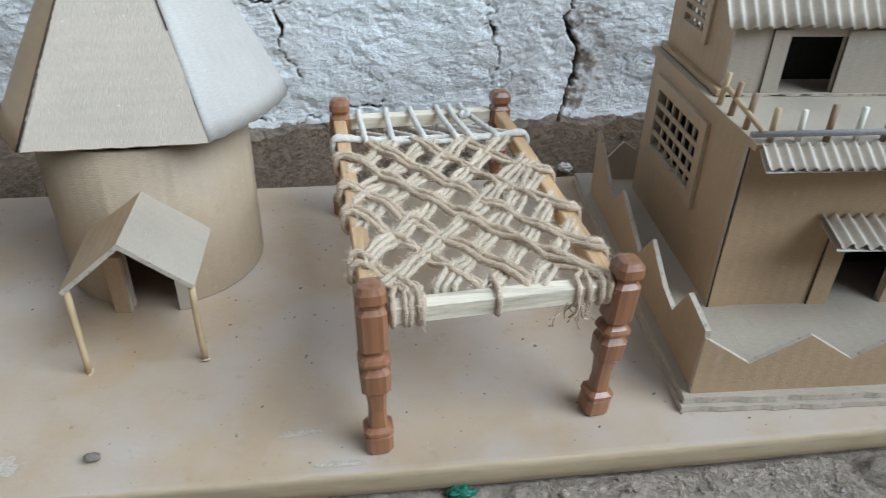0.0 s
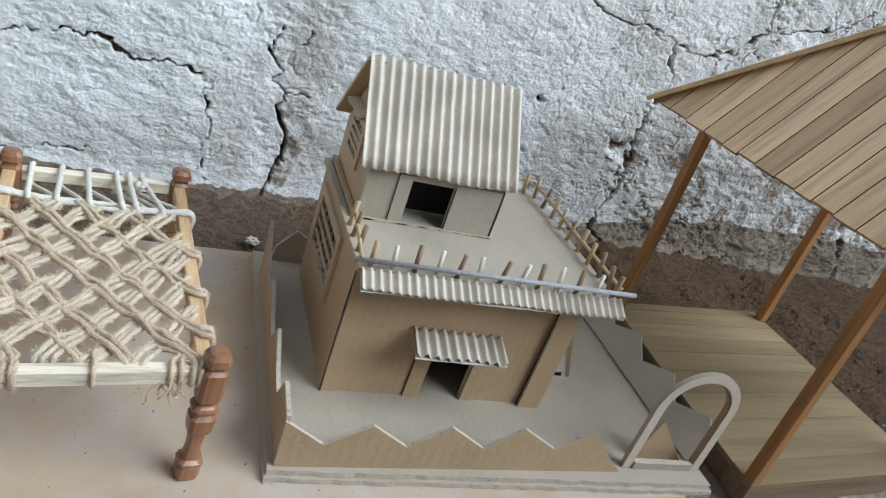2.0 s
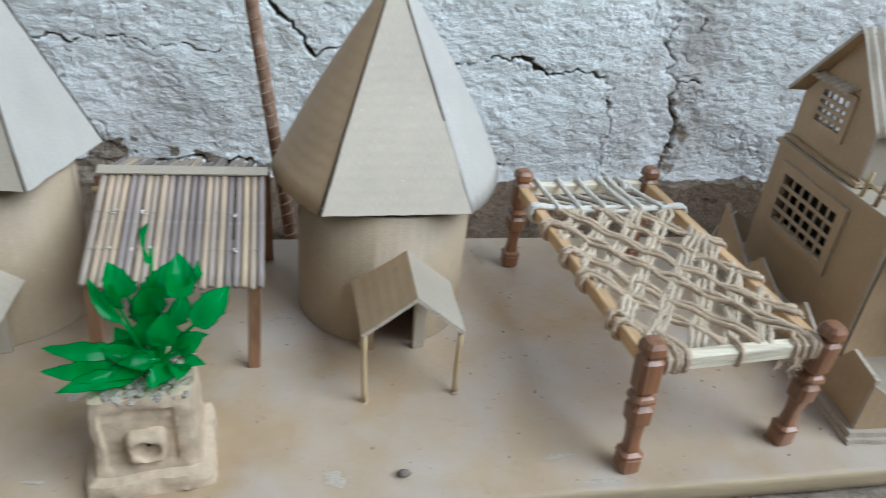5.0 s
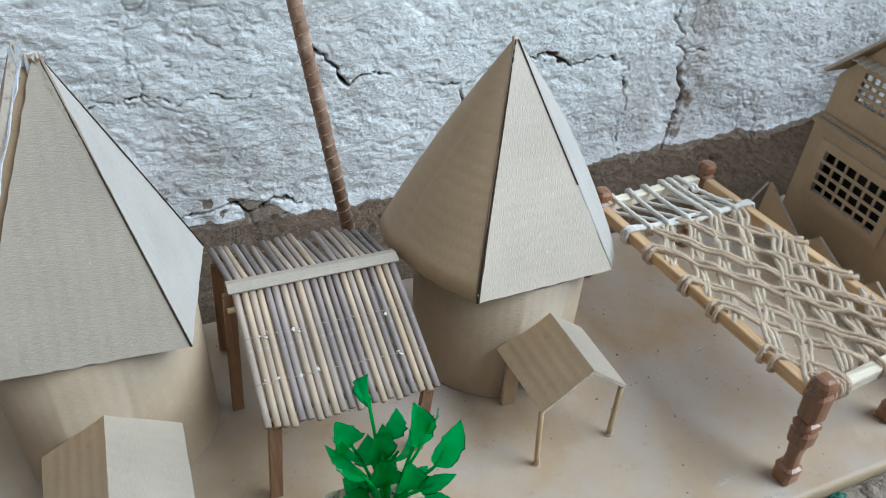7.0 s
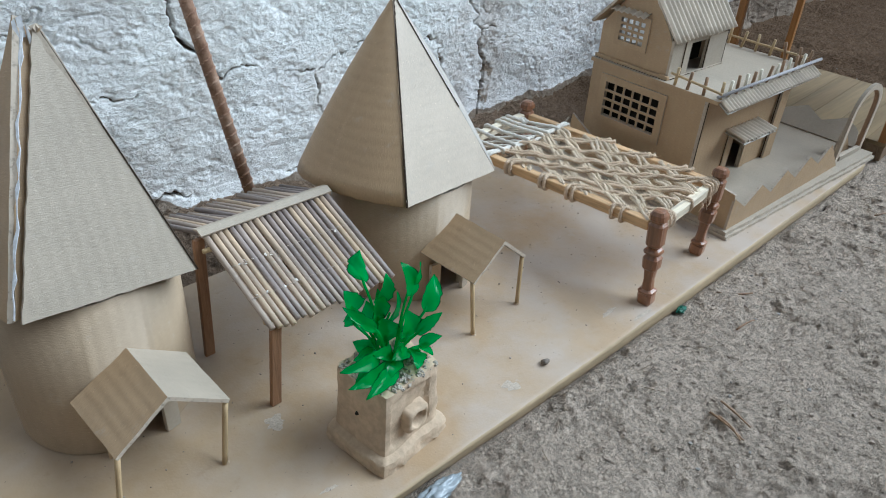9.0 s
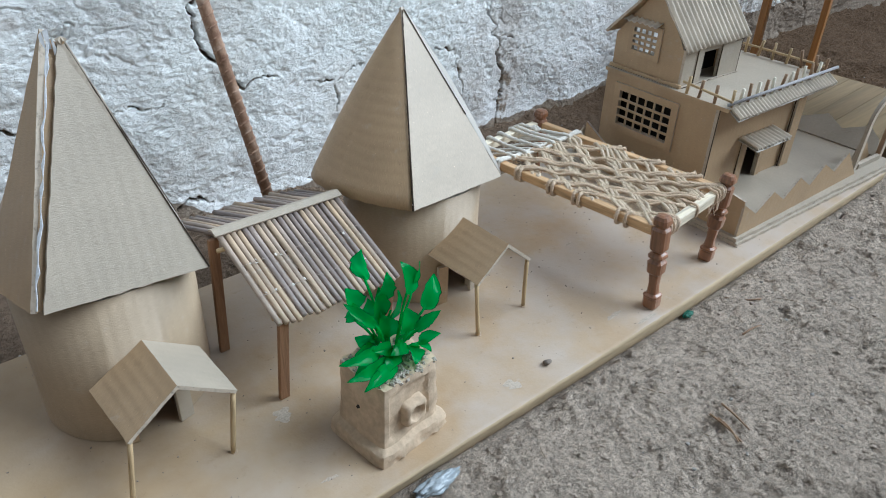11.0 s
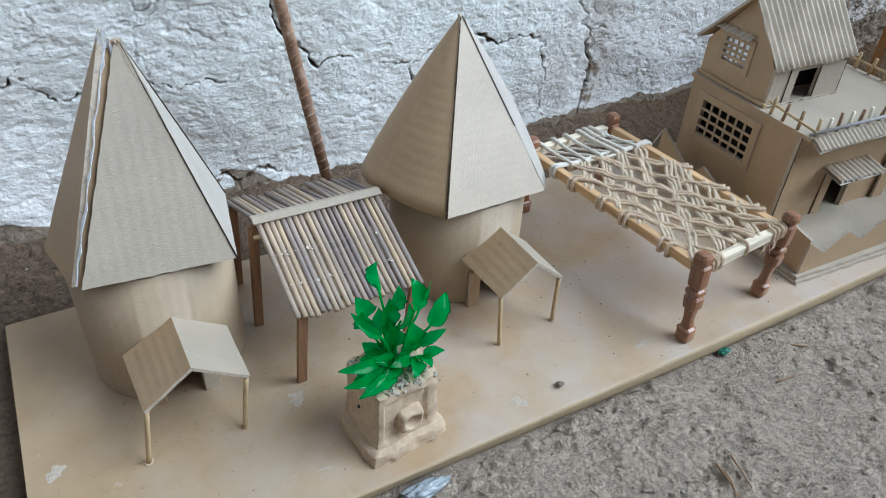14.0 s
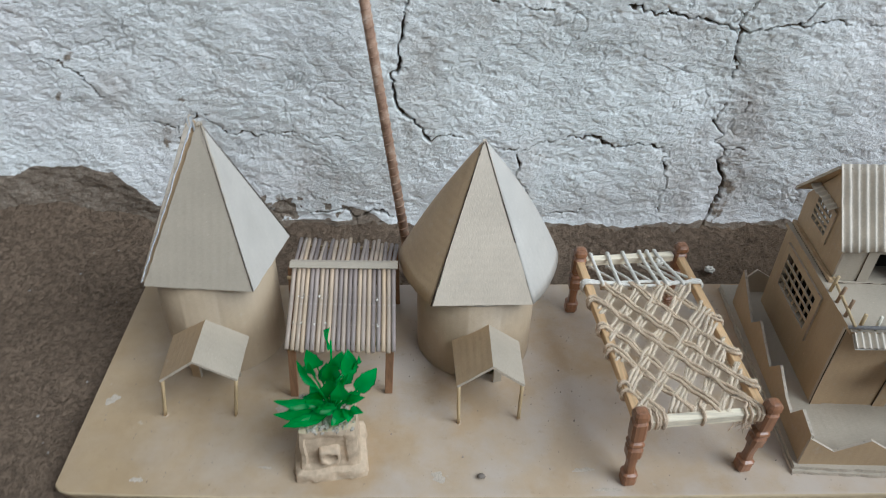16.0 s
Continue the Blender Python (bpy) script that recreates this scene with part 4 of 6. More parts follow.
        lumps_into(bm, (x, y, 0.0003), 0.0003 + 0.0006 * rnd.random() ** 2, rnd, 0.5)
    tagged(part("crumbs", bm, M_STONE, None), "fine dark crumbs and dirt scattered on the board", "dirt", kind="stuff")
    bm = bmesh.new()
    lumps_into(bm, (-0.0388, 0.0190, 0.0020), 0.0036, random.Random(9), 0.75, 2)
    tagged(part("pebble", bm, M_STONE, None, smooth=True), "small dark grey pebble lying on the board", "pebble")


# ---- round huts ----
def ring_wall(hut, cx, cy, r, height, door_from, door_to, door_top):
    """A cardboard drum with a doorway cut through it; angles in degrees from +x."""
    bm = bmesh.new()
    uvl = bm.loops.layers.uv.verify()
    n, thick = 72, 0.003
    zs = [0.0005, door_top, height]

    def vert(k, z, inner):
        th = 2 * math.pi * (k % n) / n
        q = r - (thick if inner else 0) + 0.0006 * math.sin(3 * th + cx * 40)
        return Vector((cx + q * math.cos(th), cy + q * math.sin(th), z))

    cache = {}

    def v(k, zi, inner):
        key = (k % n, zi, inner)
        if key not in cache:
            cache[key] = bm.verts.new(vert(k, zs[zi], inner))
        return cache[key]

    def solid(k, b):
        a = (360.0 * (k % n) + 180.0) / n
        return not (b == 0 and door_from <= a <= door_to)

    def add(vs, slot, k):
        f = bm.faces.new(vs)
        f.material_index = slot
        f.smooth = slot == 0
        for lp in f.loops:
            th = math.atan2(lp.vert.co.y - cy, lp.vert.co.x - cx) % (2 * math.pi)
            lp[uvl].uv = (th * r, lp.vert.co.z)

    for k in range(n):
        for b in range(2):
            if not solid(k, b):
                continue
            add((v(k, b, 0), v(k + 1, b, 0), v(k + 1, b + 1, 0), v(k, b + 1, 0)), 0, k)
            add((v(k, b, 1), v(k, b + 1, 1), v(k + 1, b + 1, 1), v(k + 1, b, 1)), 0, k)
            if b == 0 and not solid(k - 1, 0):
                add((v(k, 0, 0), v(k, 1, 0), v(k, 1, 1), v(k, 0, 1)), 1, k)
            if b == 0 and not solid(k + 1, 0):
                add((v(k + 1, 0, 0), v(k + 1, 0, 1), v(k + 1, 1, 1), v(k + 1, 1, 0)), 1, k)
        if not solid(k, 0):
            add((v(k, 1, 0), v(k + 1, 1, 0), v(k + 1, 1, 1), v(k, 1, 1)), 1, k)
        add((v(k, 2, 0), v(k + 1, 2, 0), v(k + 1, 2, 1), v(k, 2, 1)), 1, k)
    bm.transform(at(hut))
    part("wall", bm, [M_DRUM, M_EDGE], hut)


def porch(hut, ridge_x, y0, y1, rz, lx, lz, rx, rz2, feet):
    ph = assembly("porch", (ridge_x, y0, 0.0), hut)
    roof_l = [(ridge_x, y0, rz), (ridge_x, y1, rz), (lx - 0.002, y1 + 0.004, lz), (lx, y0, lz)]
    roof_r = [(ridge_x, y1, rz), (ridge_x, y0, rz), (rx, y0 + 0.002, rz2), (rx, y1 + 0.004, rz2)]
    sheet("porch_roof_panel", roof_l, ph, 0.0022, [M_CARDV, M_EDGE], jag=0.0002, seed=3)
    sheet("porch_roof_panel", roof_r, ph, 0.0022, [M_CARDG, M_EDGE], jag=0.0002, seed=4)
    for (fx, fy), (tx, ty, tz) in zip(feet, ((lx + 0.002, y0 + 0.003, lz - 0.0015), (rx - 0.002, y0 + 0.004, rz2 - 0.0015))):
        rod("porch_post", (fx, fy, 0.0003), (tx, ty, tz), 0.0016, M_TWIG, ph, sides=8, wobble=0.0003)
        bm = bmesh.new()
        lumps_into(bm, (fx, fy, 0.0006), 0.0026, random.Random(int(fx * 9999)), 0.35, 2)
        bm.transform(at(ph))
        part("glue_blob", bm, M_CLAY, ph, "dull dried glue blob")


def bent_panel(roof, tip, eave, swell, face, label):
    """A sheet bent round the roof from the curved eave up to the tip, fullest at half height."""
    foot = smooth_path(eave, 0.004)
    axis = Vector((tip.x, tip.y - 0.008, 0))
    bm = bmesh.new()
    uvl = bm.loops.layers.uv.verify()
    nv, n = 14, len(foot) - 1
    lay = []
    for inner in (0, 1):
        rows = []
        for j in range(nv + 1):
            v = j / nv
            row = []
            for k, p in enumerate(foot):
                out = p - axis
                out.z = 0
                out.normalize()
                full = swell * math.sin(math.pi * v) ** 0.9 * math.sin(math.pi * k / n) ** 0.6
                q = p.lerp(tip, v * 0.985) + out * (full - 0.003 * inner)
                if j == 0:
                    q.z += 0.0005 * math.sin(k * 2.1)
                row.append(bm.verts.new(q))
            rows.append(row)
        lay.append(rows)

    def skin(vs, slot):
        f = bm.faces.new(vs)
        f.material_index, f.smooth = slot, slot == 0
        for lp in f.loops:
            r = lp.vert.co - axis
            lp[uvl].uv = (math.atan2(r.y, r.x) * 0.06, lp.vert.co.z)

    a, b = lay
    for k in range(n):
        for j in range(nv):
            skin((a[j][k], a[j][k + 1], a[j + 1][k + 1], a[j + 1][k]), 0)
            skin((b[j][k + 1], b[j][k], b[j + 1][k], b[j + 1][k + 1]), 0)
        skin((a[0][k + 1], a[0][k], b[0][k], b[0][k + 1]), 1)
    for j in range(nv):
        skin((a[j][0], a[j + 1][0], b[j + 1][0], b[j][0]), 1)
        skin((a[j + 1][n], a[j][n], b[j][n], b[j + 1][n]), 1)
    bmesh.ops.recalc_face_normals(bm, faces=bm.faces)
    bm.transform(at(roof))
    part("roof_panel", bm, [face, M_EDGE], roof, label)


def build_huts():
    # the hut between the shed and the cot
    h2 = thing("round_hut", (-0.036, 0.1745, 0), "round brown cardboard hut with a pointed roof and porch", "hut", "cardboard huts")
    ring_wall(h2, -0.0362, 0.1745, 0.0530, 0.0885, 262, 288, 0.034)
    apex = (-0.0350, 0.1880, 0.2090)
    front_l, front_r = Vector((-0.0780, 0.1205, 0.0905)), Vector((0.0065, 0.1195, 0.0930))
    roof2 = assembly("roof", apex, h2)
    e = (front_r - front_l).normalized() * 0.0005
    tip = Vector(apex)
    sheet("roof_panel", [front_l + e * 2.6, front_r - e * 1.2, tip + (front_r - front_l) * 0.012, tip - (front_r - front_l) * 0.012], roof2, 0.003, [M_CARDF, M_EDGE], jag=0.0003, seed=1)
    bent_panel(roof2, tip, [front_r, (0.0185, 0.1360, 0.0925), (0.0290, 0.1580, 0.0915), (0.0360, 0.1800, 0.0905), (0.0370, 0.2000, 0.0900), (0.0250, 0.2250, 0.0890), (-0.0150, 0.2480, 0.0880)], 0.0055, M_CARDP, "bent pale roof sheet")
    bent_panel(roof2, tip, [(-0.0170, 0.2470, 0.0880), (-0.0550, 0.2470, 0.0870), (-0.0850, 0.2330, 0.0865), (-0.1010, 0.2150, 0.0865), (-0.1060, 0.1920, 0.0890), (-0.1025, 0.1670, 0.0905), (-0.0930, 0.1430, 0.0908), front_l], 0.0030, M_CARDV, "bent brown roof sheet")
    c = [(-0.1060, 0.1920, 0.0870), front_l, front_r]
    # dark rods stand for the shade in the open seams
    for k, f in ((1, 1.0), (2, 0.62)):
        a, tip = Vector(c[k]), Vector(apex)
        rod("seam", a.lerp(tip, 1 - f) + Vector((0, -0.0003, 0.0003)), a.lerp(tip, 0.985) + Vector((0, -0.0003, 0.0003)), 0.0007 if k < 2 else 0.00035, M_SEAM, roof2, 0.0004 if k < 2 else 0.00035, 6, 0.0005, "dark rod painted as shade between two sheets")
    # the torn corrugation shows as small teeth along the front seam
    a, teeth, jit = front_l, [], random.Random(19)
    for i in range(int((tip - a).length / 0.0022)):
        q = a.lerp(tip, 0.985 - i * 0.0022 / (tip - a).length)
        teeth.append(q + Vector((jit.uniform(0.0, 0.0008) if i % 2 else -jit.uniform(0.0, 0.0006), -0.0005, 0.0005)))
    cord("fluted_edge", teeth, 0.00028, M_EDGE, roof2, 0.0015, 0.0, "pale torn corrugation")
    porch(h2, -0.0290, 0.0735, 0.1215, 0.0685, -0.0575, 0.0455, -0.0010, 0.0440, [(-0.0545, 0.0728), (-0.0030, 0.0768)])
    sheet("door_jamb", [(-0.0540, 0.1185, 0.0004), (-0.0455, 0.1175, 0.0004), (-0.0455, 0.1175, 0.034), (-0.0540, 0.1185, 0.034)], h2, 0.003)
    sheet("door_jamb", [(-0.0215, 0.1175, 0.0004), (-0.0145, 0.1190, 0.0004), (-0.0145, 0.1190, 0.036), (-0.0215, 0.1175, 0.036)], h2, 0.003, [M_CARDG, M_EDGE])
    # the hut at the end of the board
    h1 = thing("round_hut", (-0.270, 0.173, 0), "round cardboard hut whose roof seam has split open", "hut", "cardboard huts")
    ring_wall(h1, -0.2680, 0.1800, 0.0515, 0.102, 252, 284, 0.034)
    tip = Vector((-0.2575, 0.1845, 0.2255))
    c = [(-0.3150, 0.1335, 0.1060), (-0.3104, 0.1276, 0.1070), (-0.2230, 0.1270, 0.1010), (-0.2065, 0.2150, 0.0925), (-0.2500, 0.2600, 0.092), (-0.3130, 0.2450, 0.095), (-0.3255, 0.1900, 0.099)]
    roof1 = assembly("roof", tip, h1)
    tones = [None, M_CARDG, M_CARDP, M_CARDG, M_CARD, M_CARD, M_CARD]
    for i in range(1, 7):
        a, b = Vector(c[i]), Vector(c[(i + 1) % 7])
        t = tip.copy()
        if i == 6:
            t = Vector((-0.2655, 0.1875, 0.2300))
            b = Vector(c[0])
        if i == 1:
            pts = [a, b, t + Vector((0.0010, 0.0002, 0)), t - Vector((0.0014, 0, 0.001))]
        else:
            e = (b - a).normalized() * 0.0011
            pts = [a + e, b - e, t + (b - a) * 0.012 - e * 0.4, t - (b - a) * 0.012 + e * 0.4]
        sheet("roof_panel", pts, roof1, 0.0032, [tones[i], M_EDGE], jag=0.0004, seed=20 + i)
    # shade between the roof sheets, put in as dark rods
    for k in (2, 3):
        a = Vector(c[k])
        rod("seam", a + Vector((0, -0.0002, 0.0003)), a.lerp(tip, 0.985), 0.0005, M_SEAM, roof1, 0.0004, 6, 0.0005, "dark rod painted as shade between two sheets")
    # inside of the split: a bent flap with tape on its edge
    sheet("roof_flap", [(-0.3125, 0.1335, 0.106), (-0.3060, 0.1350, 0.106), (-0.2590, 0.1870, 0.222), (-0.2640, 0.1885, 0.226)], roof1, 0.002, [M_CARD, M_EDGE], "shadowed inner flap in the split seam", jag=0.0008, seed=61)
    sheet("tape_strip", [(-0.3130, 0.1314, 0.1085), (-0.3125, 0.1306, 0.1085), (-0.2634, 0.1844, 0.2230), (-0.2645, 0.1852, 0.2230)], roof1, 0.0006, [M_TAPE, M_TAPE], "narrow white tape along the split", jag=0.0011, seed=91)
    for k, (dx, dz, ln) in enumerate(((-0.0060, 0.0000, 0.010), (-0.0085, -0.004, 0.013), (-0.0035, -0.003, 0.009))):
        p = Vector((-0.2590 + dx, 0.1850 - 0.001 * k, 0.2200 + dz))
        sheet("torn_strip", [p, p + Vector((0.0022, -0.0006, 0)), p + Vector((0.0028 - 0.001 * k, 0.0006, ln)), p + Vector((0.0002, 0.0010, ln * 0.9))], roof1, 0.0007, [M_TAPE, M_EDGE], "torn pale paper strip", jag=0.0005, seed=80 + k)
    porch(h1, -0.2680, 0.0805, 0.1285, 0.0690, -0.2985, 0.0465, -0.2355, 0.0450, [(-0.3035, 0.0830), (-0.2440, 0.0828)])
    sheet("door_jamb", [(-0.2570, 0.1250, 0.0004), (-0.2480, 0.1270, 0.0004), (-0.2480, 0.1270, 0.036), (-0.2570, 0.1250, 0.036)], h1, 0.003, [M_CARDG, M_EDGE])
    sheet("door_jamb", [(-0.2910, 0.1270, 0.0004), (-0.2830, 0.1250, 0.0004), (-0.2830, 0.1250, 0.034), (-0.2910, 0.1270, 0.034)], h1, 0.003)


# ---- stick-roofed shed ----
def build_shed():
    sh = thing("open_shed", (-0.155, 0.165, 0), "open shed with a straw stick roof on four flat posts", "shed")
    rnd = random.Random(31)
    ridge_l, ridge_r = Vector((-0.1985, 0.1735, 0.0915)), Vector((-0.1085, 0.1705, 0.0925))
    eave_l, eave_r = Vector((-0.1985, 0.0985, 0.0625)), Vector((-0.1070, 0.0970, 0.0605))
    back_l, back_r = Vector((-0.2030, 0.2400, 0.0690)), Vector((-0.1080, 0.2300, 0.0720))
    top = assembly("roof", (ridge_l + ridge_r) / 2, sh)
    n = 22
    for k in range(n):
        t = (k + 0.5) / n
        a, b = ridge_l.lerp(ridge_r, t), eave_l.lerp(eave_r, t)
        b = b + (b - a).normalized() * rnd.uniform(-0.0012, 0.0016)
        j = Vector((rnd.uniform(-0.0003, 0.0003), 0, rnd.uniform(-0.0003, 0.0004)))
        rod("roof_stick", a + j, b + j, 0.0021 * rnd.uniform(0.86, 1.05), M_STICK, top, 0.0019, 8, 0.0003, rnd=rnd)
    for k in range(n):
        t = (k + 0.5) / n
        a, b = ridge_l.lerp(ridge_r, t), back_l.lerp(back_r, t)
        b = b + Vector((rnd.uniform(-0.0016, 0.0016), rnd.uniform(-0.005, 0.003), rnd.uniform(-0.0006, 0.001)))
        a = a + (b - a) * rnd.uniform(-0.06, 0.02)
        rod("roof_stick", a, b, 0.0020 * rnd.uniform(0.88, 1.05), M_STICK, top, 0.0019, 8, 0.0004, rnd=rnd)
    # ridge cap, folded over the ridge
    up = Vector((0, 0, 0.0038))
    l, r = ridge_l + Vector((-0.002, 0, 0)) + up, ridge_r + Vector((0.002, 0, 0)) + up
    sheet("ridge_cap", [l + Vector((0, -0.0055, -0.0022)), r + Vector((0, -0.0055, -0.0022)), r, l], top, 0.0012, [M_CARDG, M_EDGE])
    sheet("ridge_cap", [l, r, r + Vector((0, 0.0055, -0.0022)), l + Vector((0, 0.0055, -0.0022))], top, 0.0012, [M_CARDG, M_EDGE])
    # battens under the sticks and a thread over them
    for f in (0.12, 0.88):
        a, b = ridge_l.lerp(eave_l, f), ridge_r.lerp(eave_r, f)
        rod("batten", a - Vector((0.004 if f < 0.5 else -0.001, 0, 0.0033)), b - Vector((0, 0, 0.0033)), 0.0016, M_TWIG, sh)
    a, b = back_l.lerp(ridge_l, 0.15), back_r.lerp(ridge_r, 0.15)
    rod("batten", a - Vector((0, 0, 0.0035)), b - Vector((0, 0, 0.0035)), 0.0016, M_TWIG, sh)
    for f in (0.40, 0.72):
        a, b = ridge_l.lerp(eave_l, f), ridge_r.lerp(eave_r, f)
        pts = [a.lerp(b, k / 24) + Vector((0, 0, 0.0021 if k % 2 else 0.0014)) for k in range(25)]
        cord("binding_thread", pts, 0.0002, M_THREAD, top, 0.002, 0.0, "tan binding thread")
    # dried glue along the threads
    for k in range(14):
        f = 0.40 if k % 2 else 0.72
        p = ridge_l.lerp(eave_l, f).lerp(ridge_r.lerp(eave_r, f), rnd.uniform(0.05, 0.95)) + Vector((0, rnd.uniform(-0.003, 0.003), 0.0017))
        bm = bmesh.new()
        lumps_into(bm, (0, 0, 0), rnd.uniform(0.0009, 0.0017), rnd, 0.35)
        bm.transform(at(top) @ Matrix.Translation(p))
        part("glue_spot", bm, M_COTTON, top, "pale dried glue spot")
    # flat posts
    for (fx, fy), (tx, ty, tz) in (((-0.1970, 0.1045), (-0.1930, 0.1030, 0.0605)), ((-0.1150, 0.1070), (-0.1120, 0.1020, 0.0590)), ((-0.2055, 0.1715), (-0.2000, 0.1745, 0.0880)), ((-0.1110, 0.2240), (-0.1110, 0.2180, 0.0720)), ((-0.2050, 0.2250), (-0.2010, 0.2250, 0.0700))):
        bm = bmesh.new()
        w, d = 0.0034, 0.0017
        lo = [bm.verts.new((fx + sx * w, fy + sy * d, 0.0002)) for sx, sy in ((-1, -1), (1, -1), (1, 1), (-1, 1))]
        hi = [bm.verts.new((tx + sx * w, ty + sy * d, tz)) for sx, sy in ((-1, -1), (1, -1), (1, 1), (-1, 1))]
        bm.faces.new(lo[::-1])
        bm.faces.new(hi)
        for k in range(4):
            bm.faces.new((lo[k], lo[(k + 1) % 4], hi[(k + 1) % 4], hi[k]))
        bmesh.ops.bevel(bm, geom=list(bm.edges), offset=0.0004, segments=1, affect="EDGES")
        bm.transform(at(sh))
        part("post", bm, M_POST, sh)


# ---- rusted bar leaning on the wall ----
def build_bar():
    a, b = Vector((-0.0955, 0.2760, -0.0150)), Vector((-0.1620, 0.3500, 0.4550))
    bar = thing("iron_bar", a, "long rusted ribbed iron bar leaning on the wall", "iron bar")
    bm = bmesh.new()
    length = (b - a).length
    rod_into(bm, (0, 0, 0), (0, 0, length), 0.0047, 0.0047, 14)
    shaft = part("shaft", bm, M_RUST, bar, smooth=True)
    q = (b - a).to_track_quat("Z", "Y").to_matrix().to_4x4()
    shaft.matrix_local = q
    bm = bmesh.new()
    k = 0
    while k * 0.0085 + 0.01 < length:
        z0 = 0.006 + k * 0.0085
        for side in (0, 1):
            pts = []
            for i in range(9):
                th = math.pi * side + math.pi * i / 8
                pts.append((0.0049 * math.cos(th), 0.0049 * math.sin(th), z0 + 0.0036 * i / 8 + side * 0.004))
            tube_into(bm, pts, 0.00055, 5)
        k += 1
    ribs = part("ribs", bm, M_RUST, bar, smooth=True)
    ribs.matrix_local = q


# ---- rope cot ----
def build_cot():
    # a small cot of turned legs, four rails and a rope net
    cot = thing("rope_cot", (0.119, 0.122, 0), "small wooden cot strung with jute rope on turned legs", "cot")
    legs = {"fl": (0.0765, 0.0145), "fr": (0.1720, 0.0265), "bl": (0.0636, 0.2140), "br": (0.1630, 0.2215)}
    prof = [(0.0003, 0.0052), (0.002, 0.0060), (0.0090, 0.0060), (0.0098, 0.0054), (0.0108, 0.0064), (0.0122, 0.0062), (0.0136, 0.0041), (0.0220, 0.0036), (0.0315, 0.0043), (0.0335, 0.0060), (0.0425, 0.0064), (0.0450, 0.0044), (0.0460, 0.0044), (0.0472, 0.0065), (0.0486, 0.0066), (0.0500, 0.0058), (0.0512, 0.0040), (0.0524, 0.0042), (0.0545, 0.0061), (0.0715, 0.0062), (0.0735, 0.0046), (0.0748, 0.0046), (0.0765, 0.0062), (0.0805, 0.0060), (0.0830, 0.0044), (0.0838, 0.0020)]
    bm = bmesh.new()
    n = 16
    rings = []
    for z, r in prof:
        ring = []
        for k in range(n):
            th = 2 * math.pi * (k + 0.5) / n
            sq = 1.0 / (abs(math.cos(th)) ** 5 + abs(math.sin(th)) ** 5) ** 0.2
            q = r * sq * 0.97
            ring.append(bm.verts.new((q * math.cos(th), q * math.sin(th), z)))
        rings.append(ring)
    for p, q in zip(rings, rings[1:]):
        for k in range(n):
            bm.faces.new((p[k], p[(k + 1) % n], q[(k + 1) % n], q[k]))
    bm.faces.new(rings[0][::-1])
    bm.faces.new(rings[-1])
    bmesh.ops.recalc_face_normals(bm, faces=bm.faces)
    first = part("leg", bm, M_LEG, cot)
    lean = {"fl": (-3.5, -1.0), "fr": (0.6, 3.0), "bl": (-0.5, 1.0), "br": (-0.5, 0.5)}
    for key, (x, y) in legs.items():
        ob = first if key == "fl" else new("leg", first.data)
        ob.parent = cot
        ob.matrix_local = at(cot) @ pose(x, y, 0, lean[key][0], lean[key][1], {"fl": 3, "fr": 8, "bl": 0, "br": 5}[key]) @ Matrix.Diagonal((1, 1, 0.92 if key[0] == "b" else 0.96, 1))
    zl, zh = 0.0612, 0.0692

    def rail(a, b, mats, w=0.0036):
        a, b = Vector((*a, 0)), Vector((*b, 0))
        d = (b - a).normalized()
        s = Vector((-d.y, d.x, 0)) * w
        bm = bmesh.new()
        lo = [bm.verts.new(p + Vector((0, 0, zl))) for p in (a - s, b - s, b + s, a + s)]
        hi = [bm.verts.new(p + Vector((0, 0, zh))) for p in (a - s, b - s, b + s, a + s)]
        bm.faces.new(lo[::-1])
        bm.faces.new(hi)
        for k in range(4):
            bm.faces.new((lo[k], lo[(k + 1) % 4], hi[(k + 1) % 4], hi[k]))
        bmesh.ops.bevel(bm, geom=list(bm.edges), offset=0.0006, segments=1, affect="EDGES")
        bm.transform(at(cot))
        return part("rail", bm, mats, cot)

    rail((0.0755, 0.0250), (0.0645, 0.2110), M_RAIL)
    rail((0.1712, 0.0330), (0.1632, 0.2170), M_RAIL)
    rail((0.0812, 0.0200), (0.1665, 0.0275), M_RAILX)
    rail((0.0705, 0.2150), (0.1570, 0.2225), M_RAILX)

    def left_x(y):
        return 0.0745 + (0.0645 - 0.0745) * (y - 0.0285) / 0.1825

    def right_x(y):
        return 0.1712 + (0.1632 - 0.1712) * (y - 0.0330) / 0.184

    def front_y(x):
        return 0.0212 + 0.0882 * (x - 0.0812)

    top = zh + 0.0010
    y_lo, y_hi = 0.0290, 0.1760
    rnd = random.Random(12)

    def wrap(p, out):
        """The turn of a rope round a rail: from below, round the outside, to the top."""
        p, out = Vector(p), Vector(out).normalized()
        return [p - out * 0.0040 + Vector((0, 0, -0.0105)), p + out * 0.0036 + Vector((0, 0, -0.0095)), p + out * 0.0056 + Vector((0, 0, -0.0045)), p + out * 0.0046 + Vector((0, 0, 0.0004)), p + Vector((0, 0, 0.0012))]

    hairs, loose = [], random.Random(77)

    def strand(c, slope, phase, r=0.00145, lift=0.0, tied=True, yarn=M_JUTE):
        """One diagonal run, clipped to the frame, wrapped at both ends."""
        xm = 0.118
        pts = []
        for i in range(41):
            x = 0.060 + 0.118 * i / 40
            y = c + slope * (x - xm)
            if y_lo - 0.003 <= y <= y_hi and left_x(y) <= x <= right_x(y):
                pts.append(Vector((x, y, 0)))
        if len(pts) < 6:
            return
